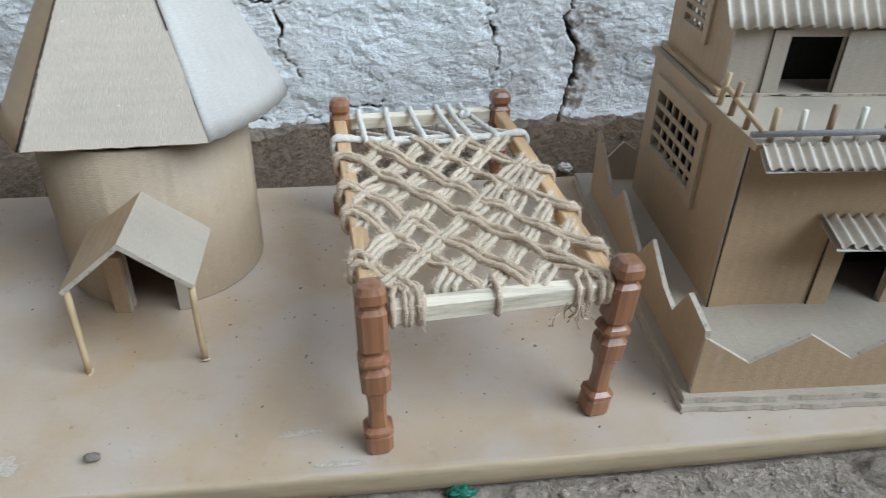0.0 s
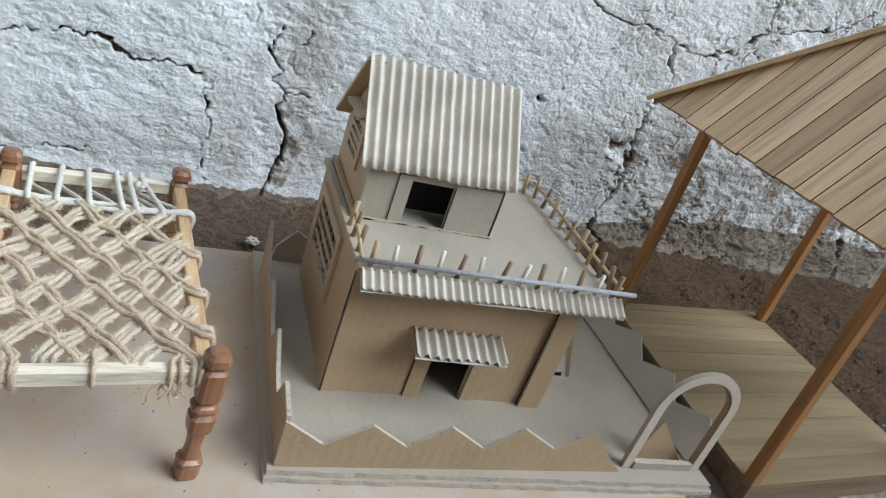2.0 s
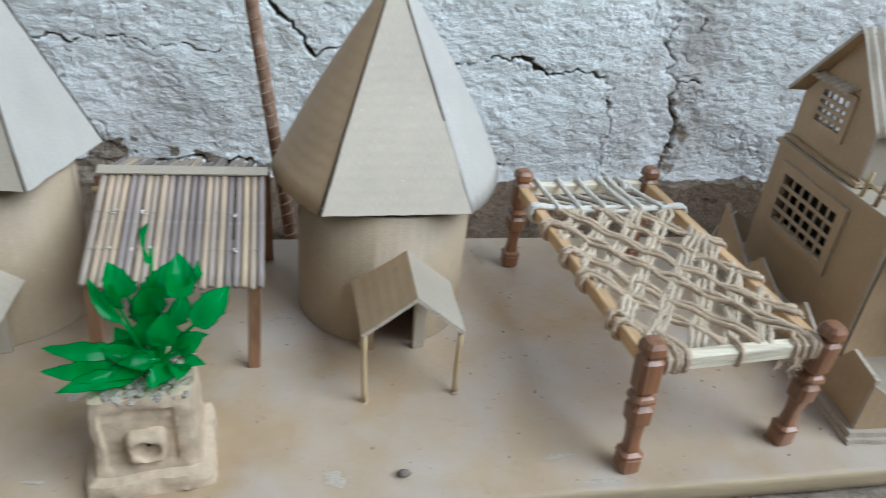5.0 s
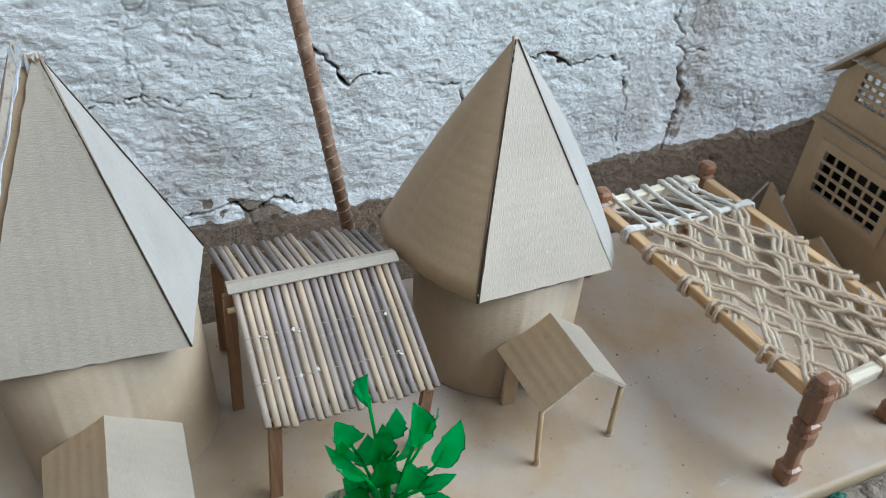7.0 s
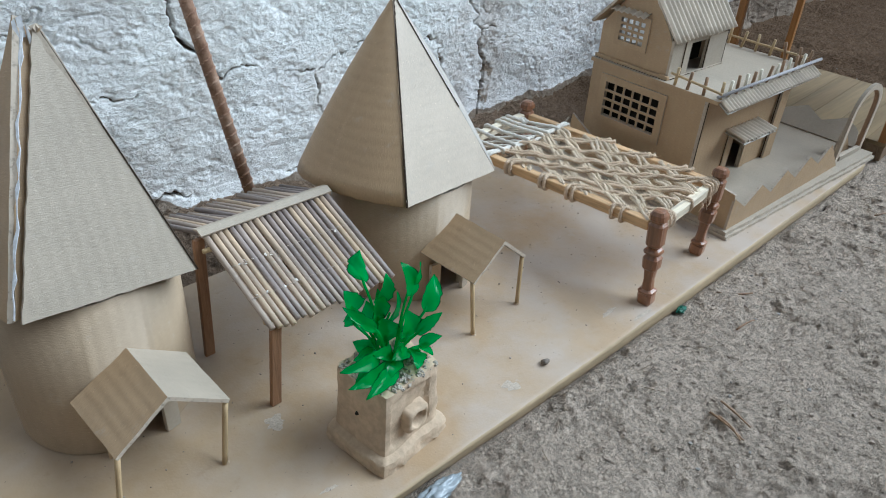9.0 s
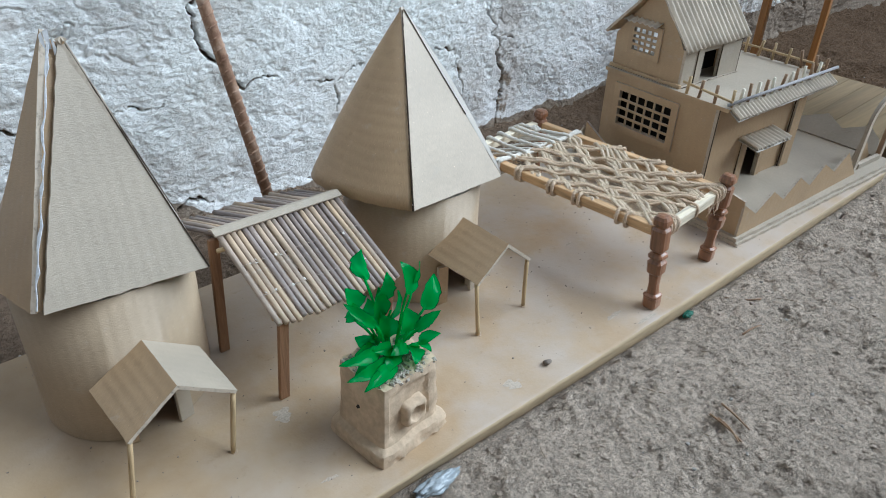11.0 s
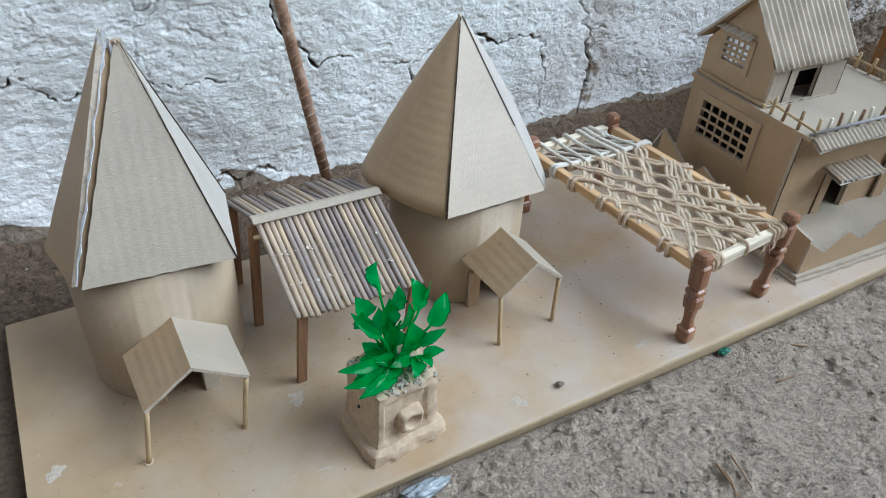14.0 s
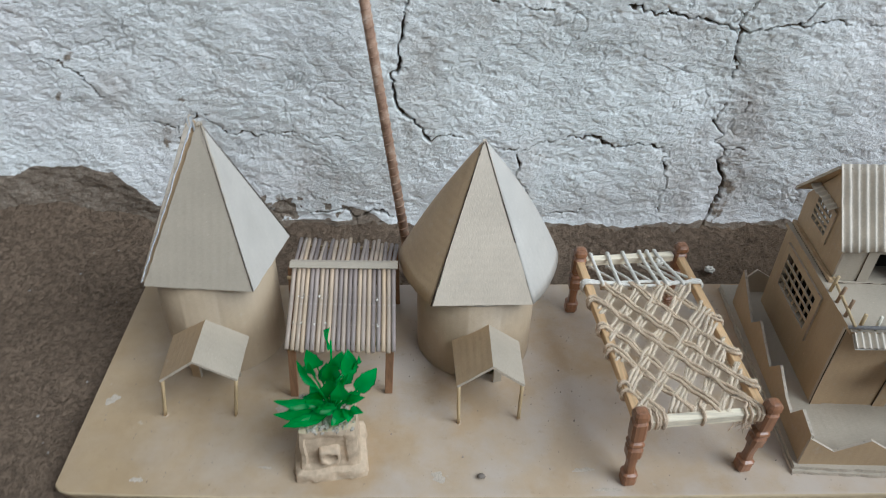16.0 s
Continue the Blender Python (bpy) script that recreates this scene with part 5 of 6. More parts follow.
        length = (pts[-1] - pts[0]).length
        n = max(2, int(round(length / 0.0125)))
        path = []
        for i in range(n + 1):
            p = pts[0].lerp(pts[-1], i / n)
            sag = -0.0028 * math.sin(math.pi * i / n)
            p.z = top + lift + sag + 0.0010 * math.cos(math.pi * i + phase)
            p += Vector((rnd.uniform(-0.0011, 0.0011), rnd.uniform(-0.0011, 0.0011), rnd.uniform(-0.0005, 0.0005)))
            path.append(p)

        def end(p):
            if not tied or (p.y < y_lo + 0.006 and 0.098 < p.x < 0.150):
                q = Vector(p)
                q.z = top - 0.0012
                return [q + Vector((0, 0, -0.0045)), q]
            if p.y < y_lo + 0.006:
                q = Vector((p.x, front_y(p.x), top - 0.0004))
                return wrap(q, (0, -1, 0))
            if p.y > y_hi - 0.006:
                q = Vector((p.x, y_hi + 0.001, top - 0.002))
                return [q + Vector((0, -0.003, -0.004)), q + Vector((0, 0.002, -0.001)), q + Vector((0, 0.0005, 0.001))]
            if p.x < 0.1:
                return wrap(Vector((left_x(p.y), p.y, top - 0.0004)), (-1, 0, 0))
            return wrap(Vector((right_x(p.y), p.y, top - 0.0004)), (1, 0, 0))

        full = end(path[0]) + path[1:-1] + end(path[-1])[::-1]
        cord("rope", full, r * rnd.uniform(0.88, 1.10), yarn, cot, lobe=0.10)
        for p, q in zip(full, full[1:]):
            n = int((q - p).length / 0.00012)
            hairs.extend((p.lerp(q, loose.random()), (q - p).normalized()) for _ in range(n))

    for k, c in enumerate((-0.010, 0.022, 0.055, 0.089, 0.122, 0.156, 0.190)):
        s = -1.30 + rnd.uniform(-0.14, 0.14)
        c += rnd.uniform(-0.004, 0.004)
        for j in range(2):
            strand(c + j * 0.0056, s + rnd.uniform(-0.02, 0.02), k * math.pi, 0.00140, 0.0008)
    for k, c in enumerate((-0.042, -0.010, 0.022, 0.053, 0.085, 0.116, 0.148, 0.179, 0.211)):
        s = 1.50 + rnd.uniform(-0.16, 0.16)
        c += rnd.uniform(-0.004, 0.004)
        for j in range(3):
            strand(c + (j - 1) * 0.0058, s + rnd.uniform(-0.03, 0.03), k * math.pi + 0.5, 0.00135, -0.0004, False, M_JUTEPALE)
    # turns round the front rail, clustered by the corners
    for x in (0.0840, 0.0885, 0.0930, 0.1250, 0.1560, 0.1610):
        x += rnd.uniform(-0.0008, 0.0008)
        q = Vector((x, front_y(x), top - 0.0004))
        cord("rope", wrap(q, (0, -1, 0)) + [q + Vector((rnd.uniform(-0.004, 0.004), 0.0065, 0.0006)), q + Vector((rnd.uniform(-0.007, 0.007), 0.0130, -0.0012))], 0.00115 * rnd.uniform(0.9, 1.1), M_JUTE, cot)
    # white head cords
    for dy, dz in ((0.0, 0.0), (0.0034, 0.0004)):
        y = 0.1760 + dy
        lx, rx = left_x(y), right_x(y)
        mid = [Vector((lx + (rx - lx) * t, y + 0.0012 * math.sin(9 * t + dy * 900), top - 0.0002 + dz - 0.002 * math.sin(math.pi * t))) for t in (0.12, 0.28, 0.45, 0.62, 0.80, 0.9)]
        full = wrap((lx, y, top - 0.0004), (-1, 0, 0)) + mid + wrap((rx, y, top - 0.0004), (1, 0, 0))[::-1]
        cord("head_cord", full, 0.0016, M_COTTON, cot, label="white cotton cord")
    for x, x2 in ((0.0760, 0.0785), (0.0925, 0.0935), (0.1075, 0.1110), (0.1240, 0.1290), (0.1315, 0.1370), (0.1390, 0.1520)):
        b = Vector((x, 0.2150 + 0.0867 * (x - 0.0705), top))
        up = wrap((b.x, b.y, top - 0.0004), (0, 1, 0))
        f = Vector((x2, 0.1775, top + 0.0012))
        mid = [b.lerp(f, t) + Vector((0, 0, -0.0004)) for t in (0.3, 0.65)]
        loop = [f, f + Vector((0.0006, -0.0026, -0.001)), f + Vector((0.001, -0.0016, -0.0042)), f + Vector((0.0015, 0.003, -0.0045))]
        cord("head_cord", up + mid + loop, 0.0017, M_COTTON, cot, label="white cotton cord")
        under = [b + Vector((0, 0.002, -0.0092)), b + Vector((0.001, -0.005, -0.0100)), f + Vector((0.011, 0.008, -0.0035)), f + Vector((0.0125, 0.002, -0.0022))]
        cord("head_cord", under, 0.0014, M_COTTON, cot, label="white cotton cord")
    knot = [Vector((0.139 + 0.0022 * math.cos(a), 0.208 + 0.0022 * math.sin(a) - a * 0.0004, top + 0.0025 + 0.0012 * math.sin(2.3 * a))) for a in [i * 0.9 for i in range(14)]]
    cord("head_cord", knot, 0.0014, M_COTTON, cot, label="knotted white cord")
    # loose fibres
    bm = bmesh.new()
    for at_, along in hairs:
        side = Vector((rnd.gauss(0, 1), rnd.gauss(0, 1), rnd.gauss(0.3, 1))).normalized()
        p = at_ + side * 0.0011
        d = (along * rnd.uniform(-1.2, 1.2) + side * rnd.uniform(0.2, 1.0)).normalized() * rnd.uniform(0.0010, 0.0042)
        s = d.orthogonal().normalized() * 0.00007
        m_ = p + d * 0.5 + Vector((rnd.uniform(-1, 1), rnd.uniform(-1, 1), rnd.uniform(-1, 1))) * 0.0007
        a, b2, c2, d2, e = bm.verts.new(p - s), bm.verts.new(p + s), bm.verts.new(m_ + s), bm.verts.new(m_ - s), bm.verts.new(p + d)
        bm.faces.new((a, b2, c2, d2))
        bm.faces.new((d2, c2, e))
    bm.transform(at(cot))
    tagged(part("rope_fuzz", bm, M_FUZZ, cot), "fine loose jute hairs", kind="stuff")
    # frayed ends hanging at the corner
    for k in range(16):
        p = Vector((0.1585 + rnd.uniform(-0.006, 0.006), 0.0240 + rnd.uniform(-0.002, 0.002), 0.064))
        q = p + Vector((rnd.uniform(-0.005, 0.005), rnd.uniform(-0.004, 0.001), -rnd.uniform(0.004, 0.008)))
        r = q + Vector((rnd.uniform(-0.005, 0.004), rnd.uniform(-0.002, 0.002), -rnd.uniform(0.001, 0.007)))
        cord("rope_end", [p, q, r], 0.00035, M_JUTE, cot, 0.0015, 0.0)
    # the frame stands lower at its head
    for ob in cot.children:
        if ob.data and not ob.name.startswith("leg"):
            co = np.empty(3 * len(ob.data.vertices), np.float32)
            ob.data.vertices.foreach_get("co", co)
            co = co.reshape(-1, 3)
            co[:, 2] *= 1 - 0.055 * np.clip((co[:, 1] + 0.097) / 0.19, 0, 1)
            ob.data.vertices.foreach_set("co", co.ravel())
            ob.data.update()


# ---- corrugated sheets ----
def corrugated(name, corner, across, down, parent, pitch=0.0075, amp=0.0014, seed=0, label="", dents=0, liner=False):
    """Bare fluting: a wavy sheet with thickness from a corner, its width and its fall."""
    rnd = random.Random(seed)
    corner, across, down = Vector(corner), Vector(across), Vector(down)
    nrm = across.cross(down).normalized()
    if nrm.z < 0:
        nrm = -nrm
    nu = max(8, int(across.length / pitch * 9))
    nv = 9
    marks = [(rnd.random(), rnd.random()) for _ in range(dents)]
    bm = bmesh.new()
    lay = []
    drift = [rnd.uniform(-0.10, 0.10) for _ in range(40)]
    for side in (0, 1):
        rows = []
        for j in range(nv + 1):
            row = []
            for i in range(nu + 1):
                u, v = i / nu, j / nv
                ph = u * across.length / pitch
                h = amp * math.cos(2 * math.pi * (ph + 0.25 * drift[int(ph) % 40] * v))
                h *= 1 + drift[(int(ph) + 7) % 40]
                for mu, mv in marks:
                    h -= 0.0009 * math.exp(-(((u - mu) * across.length / 0.003) ** 2 + ((v - mv) * down.length / 0.004) ** 2))
                w = 0.0006 * math.sin(11 * u + seed) * (v if j == nv else 0)
                p = corner + across * u + down * (v + w / max(down.length, 1e-4)) + nrm * (h - side * 0.0008)
                row.append(bm.verts.new(p))
            rows.append(row)
        lay.append(rows)
    for side, rows in enumerate(lay):
        for a, b in zip(rows, rows[1:]):
            for i in range(nu):
                q = (a[i], a[i + 1], b[i + 1], b[i])
                bm.faces.new(q if side == 0 else q[::-1])
    t, l = lay
    for i in range(nu):
        bm.faces.new((t[-1][i], t[-1][i + 1], l[-1][i + 1], l[-1][i]))
        bm.faces.new((t[0][i + 1], t[0][i], l[0][i], l[0][i + 1]))
    for j in range(nv):
        bm.faces.new((t[j][0], t[j + 1][0], l[j + 1][0], l[j][0]))
        bm.faces.new((t[j + 1][-1], t[j][-1], l[j][-1], l[j + 1][-1]))
    bmesh.ops.recalc_face_normals(bm, faces=bm.faces)
    bm.transform(at(parent))
    part(name, bm, M_FLUTE, parent, label, smooth=True)
    if liner:
        # the flat paper that the flutes are glued to
        low = corner - nrm * (amp + 0.0009)
        a, b, c, d = low, low + across, low + across + down * 1.02, low + down * 1.02
        sheet("liner", [d, c, b, a], parent, 0.0005, [M_CARDP, M_CARDP], jag=0.0002, seed=seed + 70)


# ---- two-storey house on its tray ----
def wall_yz(house, x, y0, y1, z0, z1, holes, name, facing=-1, mats=None, thick=0.003):
    """A wall across the house with one square opening: (y0, y1, z0, z1)."""
    bm = bmesh.new()
    hy0, hy1, hz0, hz1 = holes
    for a, b, c, d in ((y0, y1, z0, hz0), (y0, y1, hz1, z1), (y0, hy0, hz0, hz1), (hy1, y1, hz0, hz1)):
        pts = [(x, b, c), (x, a, c), (x, a, d), (x, b, d)]
        sheet_into(bm, pts if facing < 0 else pts[::-1], thick)
    bm.transform(at(house))
    return part(name, bm, mats or [M_CARD, M_EDGE], house)


def window_frame(house, x, y0, y1, z0, z1, w, cols, rows, out=0.0022):
    fr = thing("window", (x, (y0 + y1) / 2, (z0 + z1) / 2), "", "")
    fr.parent = house
    fr.matrix_local = at(house) @ pose(x, (y0 + y1) / 2, (z0 + z1) / 2)
    for a, b, c, d in ((y0, y1, z0, z0 + w), (y0, y1, z1 - w, z1), (y0, y0 + w, z0 + w, z1 - w), (y1 - w, y1, z0 + w, z1 - w)):
        pts = [(x - out, b, c), (x - out, a, c), (x - out, a, d), (x - out, b, d)]
        sheet("frame", pts, fr, out - 0.0002)
    iy0, iy1, iz0, iz1 = y0 + w, y1 - w, z0 + w, z1 - w
    for k in range(1, cols):
        y = iy0 + (iy1 - iy0) * k / cols
        sheet("window_bar", [(x - 0.0004, y + 0.0010, iz0), (x - 0.0004, y - 0.0010, iz0), (x - 0.0004, y - 0.0010, iz1), (x - 0.0004, y + 0.0010, iz1)], fr, 0.0012)
    for k in range(1, rows):
        z = iz0 + (iz1 - iz0) * k / rows
        sheet("window_bar", [(x - 0.0018, iy1, z - 0.0012), (x - 0.0018, iy0, z - 0.0012), (x - 0.0018, iy0, z + 0.0012), (x - 0.0018, iy1, z + 0.0012)], fr, 0.0012)
    return fr


def build_house():
    hs = thing("model_house", (0.35, 0.125, 0.0), "two-storey brown cardboard house with fluted roofs on a fenced tray", "model house")
    tray_z = 0.0068
    # tray of two layers
    sheet("tray", [(0.2067, 0.0205, tray_z), (0.5020, 0.0175, tray_z), (0.5040, 0.2310, tray_z), (0.2090, 0.2310, tray_z)], hs, 0.0034, [M_CARDG, M_EDGE], jag=0.0006, seed=1)
    sheet("tray", [(0.2055, 0.0185, 0.0033), (0.5030, 0.0150, 0.0033), (0.5040, 0.2310, 0.0033), (0.2080, 0.2310, 0.0033)], hs, 0.0030, [M_CARDG, M_EDGE], jag=0.0006, seed=2)
    # fences
    zig = [(0.2103, 0.0390), (0.2334, 0.0235), (0.2580, 0.0380), (0.2805, 0.0235), (0.3040, 0.0390), (0.3280, 0.0240), (0.3505, 0.0400), (0.3760, 0.0250), (0.3975, 0.0405), (0.4330, tray_z)]
    sheet("fence", [(0.2103, 0.0232, tray_z - 0.001), (0.4330, 0.0262, tray_z - 0.001)] + [(x, 0.0226 + 0.0135 * (x - 0.2103), z) for x, z in zig[::-1][1:]], hs, 0.0022, [M_CARD, M_EDGE], "zigzag cardboard fence")
    left = [(0.0235, 0.0420), (0.0450, 0.0455), (0.0560, 0.0270), (0.0700, 0.0300), (0.0930, 0.0420), (0.1060, 0.0250), (0.1450, 0.0410), (0.1580, 0.0260), (0.2020, 0.0520), (0.2060, tray_z)]
    sheet("fence", [(0.2135, 0.2060, tray_z - 0.001), (0.2115, 0.0235, tray_z - 0.001)] + [(0.2098 + 0.002 * (y / 0.2), y, z) for y, z in left[:-1]], hs, 0.0024, [M_CARD, M_EDGE], "zigzag cardboard fence")
    right = [(0.0400, 0.0270), (0.0560, 0.0400), (0.0800, 0.0260), (0.1020, 0.0390), (0.1260, 0.0250), (0.1500, 0.0380), (0.1720, 0.0250), (0.1960, 0.0380), (0.2100, 0.0250)]
    sheet("fence", [(0.4945, 0.0330, tray_z), (0.4945, 0.2150, tray_z)] + [(0.4945 + 0.75 * (z - tray_z), y, tray_z + 0.65 * (z - tray_z)) for y, z in right[::-1]], hs, 0.0022, [M_CARDG, M_EDGE], "zigzag cardboard fence leaning outward")
    sheet("card_flap", [(0.2220, 0.2215, tray_z), (0.2560, 0.2215, tray_z), (0.2556, 0.2225, 0.0133), (0.2530, 0.2235, 0.0243), (0.2380, 0.2245, 0.0330), (0.2245, 0.2230, 0.0186)], hs, 0.0020, [M_CARDG, M_EDGE], "grey torn card flap")
    # lower storey
    x0, x1, y0, y1, z0, z1 = 0.2430, 0.3940, 0.0835, 0.2095, tray_z, 0.0990
    front = [(x0, y0, z0), (0.3070, y0, z0), (0.3070, y0, 0.0470), (0.3365, y0, 0.0470), (0.3365, y0, z0), (x1, y0, z0), (x1, y0, z1), (x0, y0, z1)]
    sheet("front_wall", front, hs, 0.003)
    wall_yz(hs, x0, y0 + 0.003, y1, z0, z1, (0.1290, 0.1900, 0.0488, 0.0836), "side_wall")
    sheet("side_wall", [(x1, y0 + 0.003, z0), (x1, y1, z0), (x1, y1, z1), (x1, y0 + 0.003, z1)], hs, 0.003)
    sheet("back_wall", [(x1 - 0.0034, y1 - 0.0006, z0), (x0 + 0.0034, y1 - 0.0006, z0), (x0 + 0.0034, y1 - 0.0006, z1), (x1 - 0.0034, y1 - 0.0006, z1)], hs, 0.003)
    window_frame(hs, x0, 0.1225, 0.1965, 0.0413, 0.0911, 0.0070, 6, 4)
    # black sheets stand for the shade inside the rooms
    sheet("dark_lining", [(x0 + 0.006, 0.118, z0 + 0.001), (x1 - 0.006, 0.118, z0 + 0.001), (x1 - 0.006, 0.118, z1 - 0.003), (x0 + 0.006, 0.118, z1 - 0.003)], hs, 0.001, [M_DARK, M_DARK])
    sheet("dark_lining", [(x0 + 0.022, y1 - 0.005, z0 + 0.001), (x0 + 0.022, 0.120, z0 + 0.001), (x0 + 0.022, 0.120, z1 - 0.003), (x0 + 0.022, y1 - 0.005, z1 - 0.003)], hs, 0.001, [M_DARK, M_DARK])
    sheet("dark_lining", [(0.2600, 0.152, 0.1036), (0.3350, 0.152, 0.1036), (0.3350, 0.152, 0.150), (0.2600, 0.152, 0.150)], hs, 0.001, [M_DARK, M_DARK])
    # a small leaning frame with pale boards beside the far side wall
    for name, y, mats, pts in (
        ("side_board", 0.1100, [M_CARDP, M_EDGE], [(0.3955, 0.0070), (0.4370, 0.0070), (0.4362, 0.0105), (0.3955, 0.0105)]),
        ("side_bar", 0.1100, [M_DARKTWIG, M_DARKTWIG], [(0.4315, 0.0108), (0.4345, 0.0108), (0.4178, 0.0590), (0.4148, 0.0590)]),
        ("side_board", 0.1110, [M_CARDP, M_EDGE], [(0.3955, 0.0135), (0.4295, 0.0135), (0.4240, 0.0290), (0.3955, 0.0290)]),
        ("side_board", 0.1110, [M_CARDG, M_EDGE], [(0.3955, 0.0315), (0.4230, 0.0315), (0.4200, 0.0400), (0.3955, 0.0400)]),
        # black sheet painted for the shade behind the boards
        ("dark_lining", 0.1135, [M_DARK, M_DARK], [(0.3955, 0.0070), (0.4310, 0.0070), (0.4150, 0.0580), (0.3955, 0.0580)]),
    ):
        sheet(name, [(a, y, b) for a, b in pts], hs, 0.0009, mats)
    # strips on the front
    for a, b, top, out in ((0.2430, 0.2530, z1, 0.0009), (0.2965, 0.3068, 0.0585, 0.0014), (0.3368, 0.3450, 0.0580, 0.0012), (0.3800, 0.3955, z1 - 0.002, 0.0042)):
        sheet("corner_strip", [(a, y0 - out, z0), (b, y0 - out, z0), (b + 0.001, y0 - out, top), (a + 0.001, y0 - out, top)], hs, out - 0.0002)
    corrugated("door_awning", (0.2885, 0.0828, 0.0607), (0.0610, 0.0006, -0.0012), (-0.0030, -0.0222, -0.0032), hs, 0.0066, 0.0016, 4, "fluted awning over the door", 0, True)
    # slab of the terrace and its fluted eave
    sheet("terrace", [(0.2405, 0.0735, 0.1030), (0.4130, 0.0725, 0.1030), (0.4130, 0.2220, 0.1030), (0.2405, 0.2110, 0.1030)], hs, 0.0036, [M_CARDG, M_CARD], jag=0.0003, seed=9)
    corrugated("eave", (0.2420, 0.0730, 0.1034), (0.1715, 0.0004, 0.0020), (0, -0.0108, -0.0070), hs, 0.0053, 0.0014, 5, "fluted eave strip", 0, True)
    # upper storey
    u0, u1, v0, v1, w0, w1 = 0.2490, 0.3400, 0.1310, 0.2100, 0.1032, 0.1370
    gy, gz = 0.1700, 0.1875
    upper_front = [(u0, v0, w0), (0.2775, v0, w0), (0.2775, v0, 0.1330), (0.3065, v0, 0.1330), (0.3065, v0, w0), (u1, v0, w0), (u1, v0, w1 + 0.002), (u0, v0, w1 + 0.002)]
    sheet("upper_front_wall", upper_front, hs, 0.0026, [M_CARDG, M_EDGE])
    hy0, hy1, hz0, hz1 = 0.1630, 0.1895, 0.1253, 0.1485
    for x, f in ((u0, -1), (u1, 1)):
        bm = bmesh.new()
        for pts in (
            [(v1, w0), (v0 + 0.0026, w0), (v0 + 0.0026, hz0), (v1, hz0)],
            [(v1, hz0), (hy1, hz0), (hy1, hz1), (v1 - 0.0091, hz1), (v1, w1)],
            [(hy0, hz0), (v0 + 0.0026, hz0), (v0 + 0.0026, w1), (v0 + 0.0089, hz1), (hy0, hz1)],
            [(v1 - 0.0091, hz1), (v0 + 0.0089, hz1), (gy, gz)],
        ):
            q = [(x, y, z) for y, z in pts]
            sheet_into(bm, q if f < 0 else q[::-1], 0.0026)
        bm.transform(at(hs))
        part("gable_wall", bm, [M_CARD, M_EDGE], hs)
    window_frame(hs, u0, hy0 - 0.0050, hy1 + 0.0050, hz0 - 0.0050, hz1 + 0.0040, 0.0050, 4, 4, 0.0016)
    corrugated("window_ledge", (u0 - 0.0002, 0.1600, 0.1568), (0, 0.0410, 0.0), (-0.0070, 0, -0.0030), hs, 0.0060, 0.0009, 6, "narrow fluted ledge")
    sheet("sill_strip", [(u0 - 0.0035, 0.2110, 0.1034), (u0 - 0.0035, 0.1290, 0.1034), (u0 - 0.0035, 0.1290, 0.1065), (u0 - 0.0035, 0.2110, 0.1065)], hs, 0.0030, [M_CARD, M_CARD], jag=0.0006, seed=4)
    # dark boxes painted as shade in open flutes between the storeys
    for k in range(26):
        y = 0.1300 + 0.0031 * k
        box("flute", (u0 - 0.0042, y, 0.1004), (u0 - 0.0030, y + 0.0016, 0.1032), M_SEAM, hs, 0.0002)
    for a, b, top, out in ((0.2685, 0.2773, 0.1365, 0.0012), (0.3067, 0.3385, 0.1365, 0.0016)):
        sheet("corner_strip", [(a, v0 - out, w0 + 0.0003), (b, v0 - out, w0 + 0.0003), (b, v0 - out, top), (a, v0 - out, top)], hs, out - 0.0002, [M_CARDG, M_EDGE])
    sheet("floor_strip", [(0.2490, 0.1285, 0.1045), (0.3410, 0.1285, 0.1045), (0.3410, 0.1310, 0.1045), (0.2490, 0.1310, 0.1045)], hs, 0.0013, [M_CARDG, M_EDGE], jag=0.0004, seed=8)
    corrugated("front_roof", (0.2412, 0.1688, 0.1938), (0.1050, 0, 0.0006), (0.0005, -0.0435, -0.0545), hs, 0.0068, 0.0017, 7, "bare fluted roof slope", 9)
    sheet("back_roof", [(0.2405, 0.2180, 0.1385), (0.2405, 0.1690, 0.1912), (0.3460, 0.1690, 0.1918), (0.3460, 0.2180, 0.1385)], hs, 0.0024)
    # dark rods colour the shade of open flutes along the cut corners
    for a, b, r in (
        ((x0 - 0.0002, y0 - 0.0009, z0), (x0 - 0.0002, y0 - 0.0009, z1), 0.0005),
        ((0.3798, y0 - 0.0016, z0), (0.3806, y0 - 0.0016, z1 - 0.003), 0.0008),
        ((0.2964, y0 - 0.0006, z0), (0.2972, y0 - 0.0006, 0.0585), 0.0004),
        ((u1, v0 - 0.0002, w0), (u1, v0 - 0.0002, w1), 0.0007),
        ((0.2684, v0 - 0.0004, w0), (0.2684, v0 - 0.0004, w1), 0.0005),
        ((0.3066, v0 - 0.0010, w0), (0.3066, v0 - 0.0010, 0.1330), 0.0005),
        ((0.3395, v0 - 0.0012, w0), (0.3395, v0 - 0.0012, w1), 0.0005),
        ((u0, v0 - 0.0022, 0.1036), (u1, v0 - 0.0022, 0.1036), 0.0005),
    ):
        rod("seam", a, b, r, M_SEAM, hs, r * 0.7, 6, r * 0.8)
    # rails of the terrace
    rnd = random.Random(44)
    rail = thing("terrace_rail", (0.33, 0.07, 0.103), "", "")
    rail.parent = hs
    rail.matrix_local = at(hs) @ pose(0.33, 0.07, 0.103)
    rod("handrail", (0.2365, 0.0733, 0.1080), (0.4175, 0.0688, 0.1121), 0.0015, M_GREYROD, rail, label="grey round stick")
